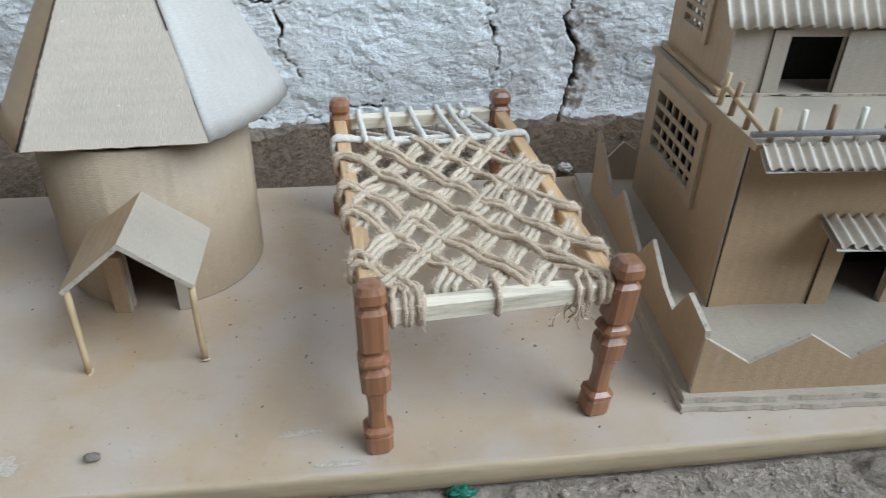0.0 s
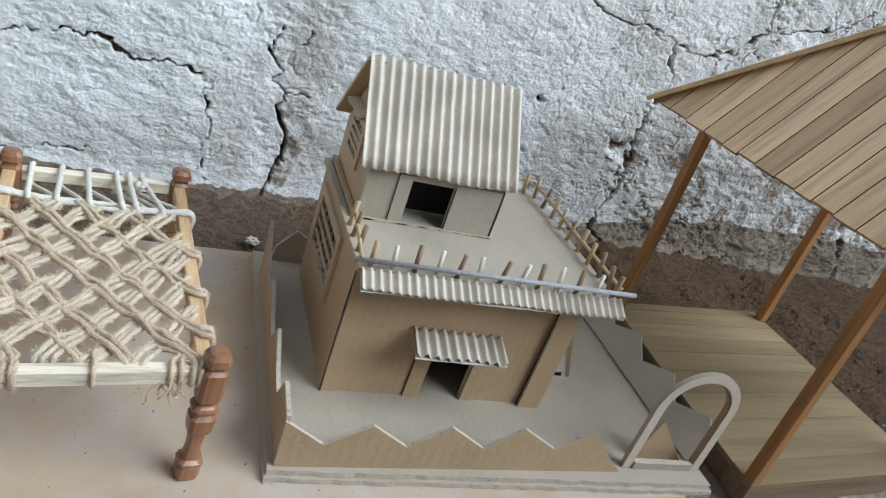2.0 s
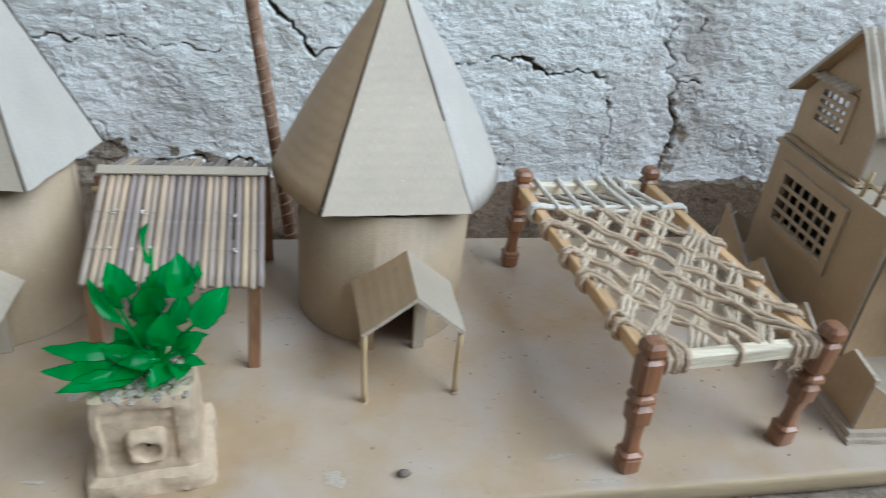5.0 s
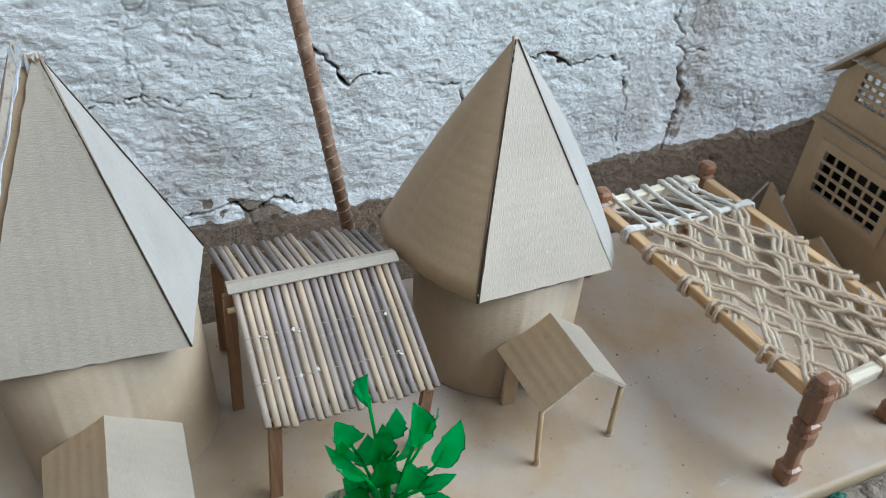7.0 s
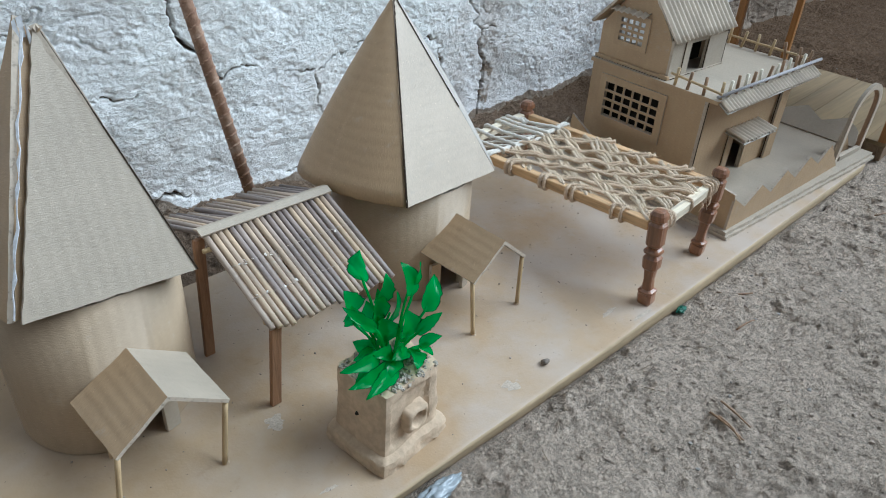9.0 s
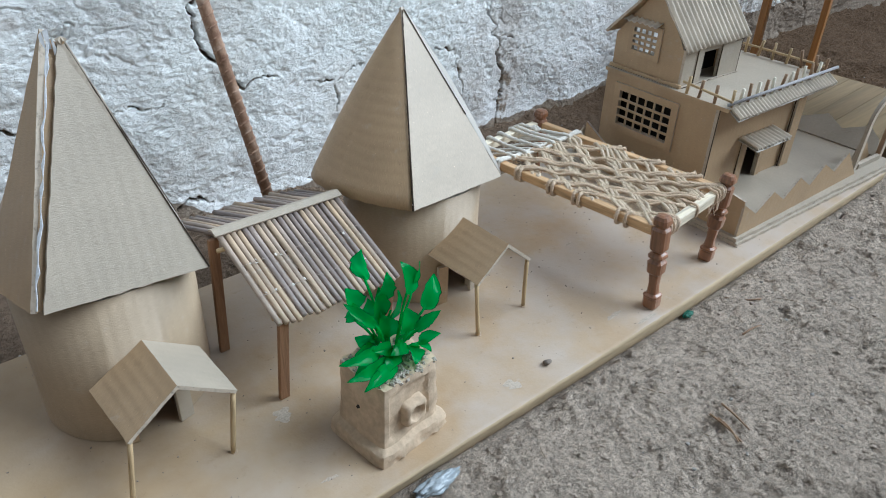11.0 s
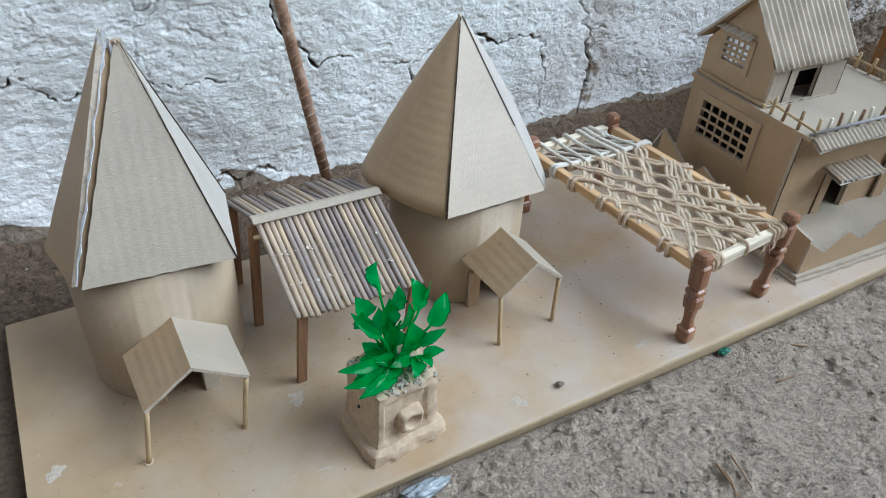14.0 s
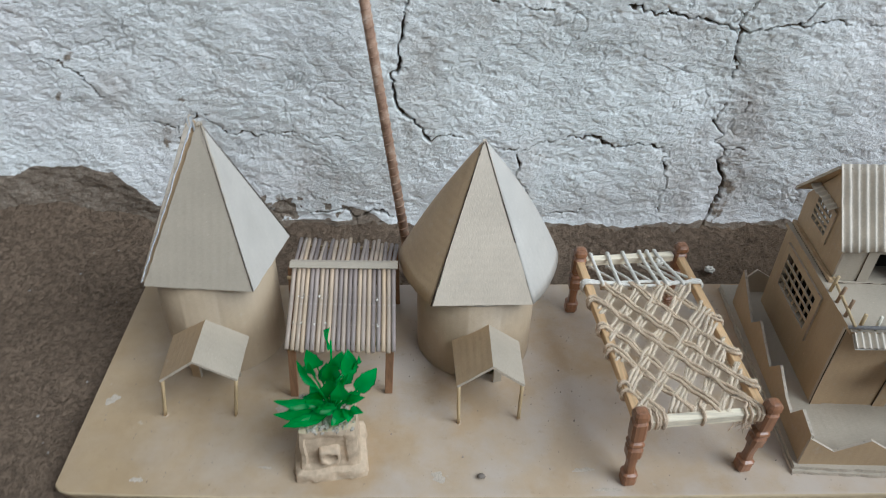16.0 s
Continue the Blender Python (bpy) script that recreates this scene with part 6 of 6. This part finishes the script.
    for i in range(13):
        x = 0.2475 + 0.0133 * i + rnd.uniform(-0.001, 0.001)
        rod("baluster", (x, 0.0762, 0.1028), (x + rnd.uniform(-0.0015, 0.0015), 0.0755 + rnd.uniform(-0.001, 0.001), 0.1195 + rnd.uniform(-0.0012, 0.0012)), 0.0015, M_TWIG if i == 0 else M_DARKTWIG if i % 2 == 0 else M_PALETWIG, rail, sides=6)
    rod("handrail", (0.2400, 0.0720, 0.1105), (0.2455, 0.1255, 0.1120), 0.0013, M_TWIG, rail)
    for k, y in enumerate((0.0900, 0.1060, 0.1190)):
        rod("baluster", (0.2428, y, 0.1028), (0.2440, y + rnd.uniform(-0.001, 0.001), 0.1195), 0.0015, M_DARKTWIG if k < 2 else M_TWIG, rail, sides=6)
    rod("handrail", (0.4115, 0.0760, 0.1110), (0.4100, 0.2170, 0.1125), 0.0013, M_TWIG, rail)
    for k in range(9):
        y = 0.0850 + 0.0155 * k
        rod("baluster", (0.4105 + rnd.uniform(-0.001, 0.001), y, 0.1028), (0.4105 + rnd.uniform(-0.003, 0.003), y + rnd.uniform(-0.003, 0.003), 0.1205), 0.0015, M_DARKTWIG if k in (0, 1, 7) else M_TWIG, rail, sides=6)
    rod("handrail", (0.3470, 0.2130, 0.1135), (0.4110, 0.2180, 0.1135), 0.0013, M_TWIG, rail)
    for k, x in enumerate((0.3560, 0.3740, 0.3880, 0.4020)):
        rod("baluster", (x, 0.2155, 0.1028), (x + rnd.uniform(-0.002, 0.002), 0.2155 + rnd.uniform(-0.002, 0.002), 0.1200), 0.0015, M_DARKTWIG if k % 2 == 0 else M_TWIG, rail, sides=6)
    # arched gate at the tray's corner
    gate = thing("gate", (0.449, 0.018, tray_z), "", "")
    gate.parent = hs
    gate.matrix_local = at(hs) @ pose(0.449, 0.018, tray_z)

    def arch(off):
        xa, xb, zr = 0.4370 + off, 0.4990 - off, 0.0580
        r = (xb - xa) / 2
        pts = [(xa, tray_z + 0.0002)]
        for i in range(17):
            th = math.pi - math.pi * i / 16
            pts.append(((xa + xb) / 2 + r * math.cos(th), zr + r * math.sin(th)))
        pts.append((xb, tray_z + 0.0002))
        return pts

    outer, inner = arch(0), arch(0.0062)
    bm = bmesh.new()

    def place(p, back):
        lean = (p[1] - tray_z) / 0.09
        return Vector((p[0], 0.0300 - 0.0020 * lean - 0.01 * (p[0] - 0.4370) + back, p[1]))

    uvl = bm.loops.layers.uv.verify()
    vo = [[bm.verts.new(place(p, b)) for p in outer] for b in (0, 0.0034)]
    vi = [[bm.verts.new(place(p, b)) for p in inner] for b in (0, 0.0034)]
    for k in range(len(outer) - 1):
        f = [bm.faces.new((vo[0][k], vi[0][k], vi[0][k + 1], vo[0][k + 1])), bm.faces.new((vo[1][k], vo[1][k + 1], vi[1][k + 1], vi[1][k]))]
        e = [bm.faces.new((vo[0][k], vo[0][k + 1], vo[1][k + 1], vo[1][k])), bm.faces.new((vi[0][k], vi[1][k], vi[1][k + 1], vi[0][k + 1]))]
        for q in e:
            q.material_index = 1
    for q in bm.faces:
        for lp in q.loops:
            lp[uvl].uv = (lp.vert.co.x, lp.vert.co.z)
    bmesh.ops.recalc_face_normals(bm, faces=bm.faces)
    bm.transform(at(gate))
    part("arch", bm, [M_CARDF, M_CARDG], gate)
    # a second, darker layer lining the inside of the arch
    bm = bmesh.new()
    rim = arch(0.0063), arch(0.0071)
    vo = [[bm.verts.new(place(p, b)) for p in rim[0]] for b in (0.0006, 0.0044)]
    vi = [[bm.verts.new(place(p, b)) for p in rim[1]] for b in (0.0006, 0.0044)]
    for k in range(len(rim[0]) - 1):
        for q in ((vo[0][k], vi[0][k], vi[0][k + 1], vo[0][k + 1]), (vo[1][k], vo[1][k + 1], vi[1][k + 1], vi[1][k]), (vo[0][k], vo[0][k + 1], vo[1][k + 1], vo[1][k]), (vi[0][k], vi[1][k], vi[1][k + 1], vi[0][k + 1])):
            bm.faces.new(q)
    bmesh.ops.recalc_face_normals(bm, faces=bm.faces)
    bm.transform(at(gate))
    part("lining", bm, M_DARKTWIG, gate, "dark torn lining strip")
    sheet("brace", [(0.4500, 0.0385, tray_z), (0.4900, 0.0380, tray_z), (0.4585, 0.0372, 0.0410)], gate, 0.0024, [M_CARD, M_EDGE], "triangular cardboard brace")
    sheet("gate_bar", [(0.4446, 0.0290, tray_z), (0.4914, 0.0285, tray_z), (0.4914, 0.0283, 0.0125), (0.4446, 0.0288, 0.0125)], gate, 0.004, [M_CARDG, M_EDGE])
    # the house stands a little turned on the board
    hs.matrix_basis = pose(0.3605, 0.1245, 0, 0, 0, -3.0) @ Matrix.Diagonal((1, 1.06, 1, 1))


# ---- wooden pavilion ----
def build_pavilion():
    pv = thing("wooden_pavilion", (0.637, 0.125, GROUND), "wooden pavilion with a planked pyramid roof on a planked platform", "pavilion")
    x0, x1, y0, y1, zt = 0.5370, 0.7360, 0.0180, 0.2300, 0.0050
    rnd = random.Random(8)

    def skew(p):
        return Vector((p[0] + 0.07 * (p[1] - 0.018) * (1 - (p[0] - x0) / 0.2), p[1] + 0.045 * (p[0] - x0), p[2]))

    deck = assembly("platform", (0.637, 0.125, GROUND), pv)
    y = y0
    while y < y1 - 0.004:
        w = min(rnd.uniform(0.019, 0.030), y1 - y)
        bm = bmesh.new()
        box_into(bm, (x0, y + 0.0002, zt - 0.004), (x1, y + w - 0.0002, zt + rnd.uniform(-0.0003, 0.0002)), 0.0001)
        for v in bm.verts:
            v.co = skew(v.co)
        bm.transform(at(deck))
        part("floor_plank", bm, M_DECK, deck)
        y += w
    for lo, hi in (((x0 + 0.001, y0 + 0.001, -0.0158), (x1 - 0.001, y0 + 0.007, zt - 0.0042)), ((x0 + 0.001, y1 - 0.007, -0.0158), (x1 - 0.001, y1 - 0.001, zt - 0.0042)), ((x0 + 0.001, y0 + 0.007, -0.0158), (x0 + 0.007, y1 - 0.007, zt - 0.0042)), ((x1 - 0.007, y0 + 0.007, -0.0158), (x1 - 0.001, y1 - 0.007, zt - 0.0042))):
        bm = bmesh.new()
        box_into(bm, lo, hi, 0.0005)
        for v in bm.verts:
            v.co = skew(v.co)
        bm.transform(at(deck))
        part("plinth_board", bm, M_PLINTH, deck)
    for px, py in ((0.5415, 0.0235), (0.5560, 0.2240), (0.7340, 0.2260), (0.7310, 0.0330)):
        bm = bmesh.new()
        box_into(bm, (-0.0042, -0.0042, 0), (0.0042, 0.0042, 0.1790), 0.0006)
        ob = part("post", bm, M_GPOST, pv)
        ob.matrix_local = at(pv) @ pose(px, py, zt + 0.0002, 0, 0, 4)
    ez = 0.1840
    c = [Vector((0.5250, -0.0030, ez)), Vector((0.7560, -0.0030, ez)), Vector((0.7560, 0.2560, ez)), Vector((0.5200, 0.2560, ez))]
    apex = Vector((0.6370, 0.1280, 0.3270))
    roof = assembly("roof", apex, pv)
    for f in range(4):
        a, b = c[f], c[(f + 1) % 4]
        t = 0.0
        while t < 0.995:
            w = rnd.uniform(0.054, 0.088)
            t1 = min(1.0, t + w)
            if 1 - t1 < 0.03:
                t1 = 1.0
            s0, s1, drop = t + 0.0018, t1 - 0.0018, -rnd.uniform(0.0, 0.010)
            mid = a.lerp(b, 0.5)

            def up(s, q):
                return a.lerp(b, s) + (apex - mid) * q

            def lim(s):
                return 2 * min(s, 1 - s)

            pts = [up(s0, drop), up(s1, drop), up(s1, lim(s1))]
            if s0 < 0.5 < s1:
                pts.append(up(0.5, 1.0))
            pts.append(up(s0, lim(s0)))
            bm = bmesh.new()
            sheet_into(bm, pts, 0.003)
            bm.transform(at(roof))
            part("roof_plank", bm, [M_PLANKY if f % 2 == 0 else M_PLANK, M_GPOST], roof)
            t = t1
    for k in c:
        d = (apex - k).normalized()
        s = d.cross(Vector((0, 0, 1))).normalized() * 0.0098
        n = s.cross(d).normalized() * 0.0036
        if n.z < 0:
            n = -n
        bm = bmesh.new()
        lo = [bm.verts.new(p) for p in (k - d * 0.004 - s, apex - s * 0.3, apex + s * 0.3, k - d * 0.004 + s)]
        hi = [bm.verts.new(p.co + n) for p in lo]
        bm.faces.new(lo[::-1])
        bm.faces.new(hi)
        for i in range(4):
            bm.faces.new((lo[i], lo[(i + 1) % 4], hi[(i + 1) % 4], hi[i]))
        bmesh.ops.recalc_face_normals(bm, faces=bm.faces)
        bm.transform(at(roof))
        part("hip_strip", bm, M_HIP, roof)
    pv.matrix_basis = pose(0.6485, 0.1135, GROUND) @ Matrix.Scale(1.05, 4)


# ---- clay planter with plastic leaves ----
def build_planter():
    turn = 6.5
    base = pose(-0.1585, 0.0425, 0, 0, 0, turn)
    pl = thing("clay_planter", (-0.1585, 0.0425, 0), "rough square clay planter with a ringed hole in front", "planter")
    m = at(pl) @ base
    bm = bmesh.new()
    bmesh.ops.create_cube(bm, size=1)
    bmesh.ops.subdivide_edges(bm, edges=list(bm.edges), cuts=23, use_grid_fill=True)
    for v in bm.verts:
        x, y, z = v.co
        t = z + 0.5
        skirt = 0.0095 * min(1.0, max(0.0, (0.21 - t) / 0.05))
        wx = 0.0478 - 0.0042 * t + skirt
        wy = 0.0418 - 0.0022 * t + 0.9 * skirt
        rad = math.hypot(x, y) * 2
        k = 1.0 if rad < 1.25 else 1 - 0.05 * (rad - 1.25) / 0.16
        p = Vector((x * wx * k, y * wy * k, t * 0.0530))
        n1 = noise.noise(p * 60) * 0.0014 + noise.noise(p * 220) * 0.0007 + (noise.noise(p * 160) * 0.0030 if t < 0.07 else 0)
        if t > 0.999:
            p.z += noise.noise(p * 230) * 0.0022 - 0.004 * max(0.0, 1 - rad) + 0.0008 + 0.0060 * max(0.0, x + y - 0.35)
        elif t > 0.001:
            p += Vector((x, y, 0)).normalized() * n1 if rad > 0 else Vector()
        # sunken panel on the front
        if y < -0.49 and abs(x + 0.06) < 0.34 and 0.25 < t < 0.88:
            p.y += 0.0018
        if t < 0.001:
            p.z = 0.0002
        v.co = p
    bm.normal_update()
    for e in bm.edges:
        if len(e.link_faces) == 2 and e.calc_face_angle() > 0.7:
            e.smooth = False
    bm.transform(m)
    part("body", bm, M_CLAY, pl, smooth=True)
    # squarish collar round a shallow round hole
    bm = bmesh.new()
    n = 32
    prof = [(0.0, -0.0008, 0.0), (0.45, -0.0009, 0.0), (0.88, -0.0014, 0.0), (1.00, -0.0046, 0.0), (1.12, -0.0054, 0.12), (0.0, -0.0056, 0.76), (0.0, -0.0050, 0.95), (0.0, -0.0034, 1.0), (0.0, 0.0034, 1.06)]
    rings = []
    for rr, yy, q in prof:
        ring = []
        for i in range(n):
            th = 2 * math.pi * i / n
            sq = 0.0080 / (abs(math.cos(th)) ** 7 + abs(math.sin(th)) ** 7) ** (1 / 7)
            r = 0.0054 * (rr or 0.02) if q < 0.2 else sq * q
            p = Vector((r * math.cos(th), yy, r * math.sin(th)))
            p += Vector((1, 0.6, 1)) * noise.noise(p * 260 + Vector((3, 1, 5))) * 0.0007
            ring.append(bm.verts.new(p))
        rings.append(ring)
    for p, q in zip(rings, rings[1:]):
        for k in range(n):
            bm.faces.new((p[k], p[(k + 1) % n], q[(k + 1) % n], q[k]))
    bm.faces.new(rings[0])
    bmesh.ops.recalc_face_normals(bm, faces=bm.faces)
    bm.transform(m @ pose(0.0000, -0.0192, 0.0275, 3, 0, 0))
    part("hole_collar", bm, M_CLAY, pl, smooth=True)
    # dark lump painted as the shade of a crack deep in the hole
    bm = bmesh.new()
    lumps_into(bm, m @ Vector((0.0006, -0.0196, 0.0272)), 0.0016, random.Random(3), 0.8)
    part("hole", bm, M_DARK, pl, "dark lump painted as shade in the hole")
    # dark plug colours the shade of a small hole in the side
    bm = bmesh.new()
    bmesh.ops.create_cone(bm, cap_ends=True, segments=10, radius1=0.0009, radius2=0.0016, depth=0.002)
    bm.transform(m @ pose(-0.0226, 0.002, 0.030, 0, 90, 0))
    part("hole", bm, M_DARK, pl, "dark plug painted as shade of a small hole")
    # crumbled filling
    bm = bmesh.new()
    rnd = random.Random(6)
    for _ in range(420):
        a, b = rnd.uniform(-0.0205, 0.0205), rnd.uniform(-0.0195, 0.0195)
        lumps_into(bm, m @ Vector((a, b, 0.0534 - 0.003 * max(0, 1 - math.hypot(a, b) / 0.016) + rnd.uniform(-0.0012, 0.0012))), rnd.uniform(0.0007, 0.0021), rnd, 0.7)
    part("filling", bm, M_CLAYRIM, pl, "crumbly grey clay filling")
    # the leaves
    plant = thing("plastic_plant", (-0.155, 0.045, 0.050), "bright green plant cut from bottle plastic standing in clay", "plant")

    c = Vector((-0.1545, 0.0455, 0.0510))

    def leaf(base, tip, width, face, cup=0.3, foot=None, curl=0.12):
        """A flat pointed leaf from base to tip, its top turned to 'face', on a stem."""
        base, tip = Vector(base), Vector(tip)
        ahead = tip - base
        length = ahead.length
        ahead.normalize()
        side = ahead.cross(Vector(face)).normalized()
        nrm = side.cross(ahead)
        bm = bmesh.new()
        cols = (-1.0, -0.93, -0.45, 0.0, 0.45, 0.93, 1.0)
        jit = random.Random(int(abs(base.x + base.z * 3) * 1e5))
        nv = 14
        rows = []
        for i in range(nv + 1):
            t = i / nv
            w = width * 0.5 * max(0.03, math.sin(math.pi * t ** 0.72) ** 0.62 * (1 - 0.30 * t ** 4) if t < 0.8 else (math.sin(math.pi * 0.8 ** 0.72) ** 0.62 * 0.877) * ((1 - t) / 0.2) ** 0.85)
            row = []
            w *= 1 + (jit.uniform(-0.16, 0.10) if 1 < i < nv else 0)
            for s in cols:
                h = length * curl * math.sin(math.pi * t) + cup * w * s * s + 0.0005 * math.sin(7 * t + 3 * s + base.x * 900)
                row.append(bm.verts.new(base + ahead * (length * t) + side * (w * s) + nrm * h))
            rows.append(row)
        for a, b in zip(rows, rows[1:]):
            for j in range(len(cols) - 1):
                f = bm.faces.new((a[j], a[j + 1], b[j + 1], b[j]))
                f.material_index = 1 if j in (0, len(cols) - 2) else 0
        bmesh.ops.solidify(bm, geom=list(bm.faces), thickness=0.00025)
        bm.transform(at(plant))
        blade = part("leaf", bm, [M_LEAF, M_LEAFRIM], plant, smooth=True)
        foot = Vector(foot) if foot else c + (base - c) * 0.18
        foot.z = 0.0515
        bend = (foot + base) * 0.5 + Vector((0, 0, 0.12 * (base - foot).length))
        bm = bmesh.new()
        tube_into(bm, smooth_path([foot, bend, base, base + ahead * length * 0.35], 0.002), 0.0008, 6)
        bm.transform(at(blade))
        part("stem", bm, M_LEAF, blade, smooth=True)

    out = (0.35, -1.0, 0.35)
    # upright leaves
    for base, tip, wd, face in (
        ((-0.1548, 0.0693, 0.0945), (-0.1545, 0.0719, 0.1137), 0.0150, (-1, -0.25, 0.1)),
        ((-0.1343, 0.0404, 0.0795), (-0.1190, 0.0496, 0.0938), 0.0140, (-0.15, -1, 0.35)),
        ((-0.1399, 0.0450, 0.0905), (-0.1400, 0.0545, 0.1085), 0.0140, (0.3, -1, 0.4)),
        ((-0.1375, 0.0490, 0.0950), (-0.1313, 0.0480, 0.1085), 0.0080, (1, -0.6, 0.2)),
        ((-0.1535, 0.0590, 0.0835), (-0.1452, 0.0606, 0.1000), 0.0165, out),
        ((-0.1655, 0.0630, 0.0800), (-0.1723, 0.0636, 0.0985), 0.0150, (0.2, -1, 0.2)),
        ((-0.1690, 0.0590, 0.0770), (-0.1705, 0.0590, 0.0905), 0.0130, (-0.5, -1, 0.3)),
        ((-0.1560, 0.0600, 0.0665), (-0.1580, 0.0625, 0.0860), 0.0165, (-0.4, -1, 0.3)),
        ((-0.1490, 0.0560, 0.0690), (-0.1400, 0.0570, 0.0870), 0.0140, (0.7, -1, 0.2)),
        ((-0.1470, 0.0400, 0.0690), (-0.1462, 0.0420, 0.0860), 0.0170, (0.1, -1, 0.7)),
        ((-0.1530, 0.0500, 0.0620), (-0.1555, 0.0520, 0.0790), 0.0180, (-0.2, -1, 0.4)),
        ((-0.1580, 0.0560, 0.0740), (-0.1520, 0.0600, 0.0930), 0.0150, (0.2, -1, 0.1)),
    ):
        leaf(base, tip, wd, face)
    # long narrow blades
    for base, tip, wd, face in (
        ((-0.1645, 0.0450, 0.0790), (-0.1790, 0.0560, 0.0955), 0.0075, (-0.4, -1, 0.6)),
        ((-0.1420, 0.0380, 0.0690), (-0.1270, 0.0330, 0.0800), 0.0080, (0, -0.6, 1)),
        ((-0.1400, 0.0370, 0.0600), (-0.1290, 0.0300, 0.0660), 0.0085, (0, -0.5, 1)),
        ((-0.1550, 0.0370, 0.0640), (-0.1620, 0.0270, 0.0740), 0.0070, (-0.5, -0.4, 1)),
    ):
        leaf(base, tip, wd, face, 0.5)
    # lying leaves round the foot
    for base, tip, wd, face in (
        ((-0.1600, 0.0530, 0.0570), (-0.1735, 0.0570, 0.0690), 0.0170, (-0.2, -1, 0.4)),
        ((-0.1620, 0.0500, 0.0560), (-0.1790, 0.0500, 0.0620), 0.0140, (-0.2, -0.7, 0.8)),
        ((-0.1720, 0.0340, 0.0640), (-0.1905, 0.0340, 0.0605), 0.0130, (0, -0.6, 1)),
        ((-0.1560, 0.0380, 0.0610), (-0.1760, 0.0265, 0.0595), 0.0130, (0.1, -0.6, 1)),
        ((-0.1500, 0.0370, 0.0640), (-0.1680, 0.0300, 0.0680), 0.0120, (0, -0.8, 0.9)),
        ((-0.1450, 0.0360, 0.0600), (-0.1540, 0.0220, 0.0590), 0.0130, (0.2, -0.5, 1)),
        ((-0.1430, 0.0390, 0.0580), (-0.1400, 0.0230, 0.0620), 0.0130, (0.4, -0.3, 1)),
        ((-0.1440, 0.0500, 0.0570), (-0.1310, 0.0520, 0.0650), 0.0120, (0, -0.8, 0.8)),
        ((-0.1500, 0.0580, 0.0570), (-0.1480, 0.0700, 0.0680), 0.0130, (0, 0.4, 1)),
        ((-0.1590, 0.0380, 0.0640), (-0.1750, 0.0380, 0.0720), 0.0120, (-0.1, -0.8, 0.8)),
        ((-0.1640, 0.0350, 0.0600), (-0.2000, 0.0290, 0.0665), 0.0125, (-0.1, -0.9, 0.6)),
        ((-0.1600, 0.0330, 0.0575), (-0.1930, 0.0220, 0.0595), 0.0120, (0.1, -0.6, 1)),
        ((-0.1660, 0.0400, 0.0665), (-0.2000, 0.0360, 0.0735), 0.0115, (-0.2, -1, 0.6)),
    ):
        leaf(base, Vector(base).lerp(Vector(tip), 0.88), wd * 0.82, face, 0.35)


# ---- scraps by the board ----
def crumple(name, place, size, mats, label, category, seed):
    bm = bmesh.new()
    bmesh.ops.create_icosphere(bm, subdivisions=4, radius=1)
    for v in bm.verts:
        n = v.co.normalized()
        k = 1 + 0.55 * noise.noise(n * 2.1 + Vector((seed, 0, 0))) + 0.30 * abs(noise.noise(n * 5.3 + Vector((0, seed, 0)))) + 0.12 * noise.noise(n * 13 + Vector((0, 0, seed)))
        v.co = Vector((n.x * size[0] * k, n.y * size[1] * k, n.z * size[2] * k)) + Vector(place)
    tagged(part(name, bm, mats, None, smooth=True), label, category)


def build_scraps():
    crumple("plastic_bag", (-0.158, -0.0035, -0.0135), (0.0150, 0.0050, 0.0034), M_BAG, "crumpled white plastic bag pushed under the board", "plastic bag", 3)
    crumple("plastic_scrap", (0.1095, -0.0010, -0.0145), (0.0050, 0.0028, 0.0022), M_GREENBAG, "green plastic scrap lying under the board edge", "plastic scrap", 8)
    crumple("plaster_lump", (0.2335, 0.292, -0.0125), (0.0050, 0.0040, 0.0030), M_COTTON, "white lump of fallen plaster on soil", "plaster lump", 5)
    rnd = random.Random(4)
    for x, y, th, ln in ((0.023, -0.075, -1.82, 0.033), (0.034, -0.076, -1.86, 0.026), (0.023, -0.081, -2.01, 0.024), (0.118, -0.044, -0.2, 0.026), (0.17, -0.03, 2.4, 0.03), (0.4, -0.045, -0.4, 0.035)):
        z = float(ground_height(np.array([x]), np.array([y]))[0]) + 0.0015
        bm = bmesh.new()
        rod_into(bm, (x, y, z), (x + ln * math.cos(th), y + ln * math.sin(th), z), 0.0008, 0.0005, 6, 0.002, rnd)
        tagged(part("twig", bm, M_DARKTWIG, None, smooth=True), "thin dry brown twig lying on soil", "twig", "twigs on the soil")


build_board()
build_huts()
build_shed()
build_bar()
build_cot()
build_house()
build_pavilion()
build_planter()
build_scraps()
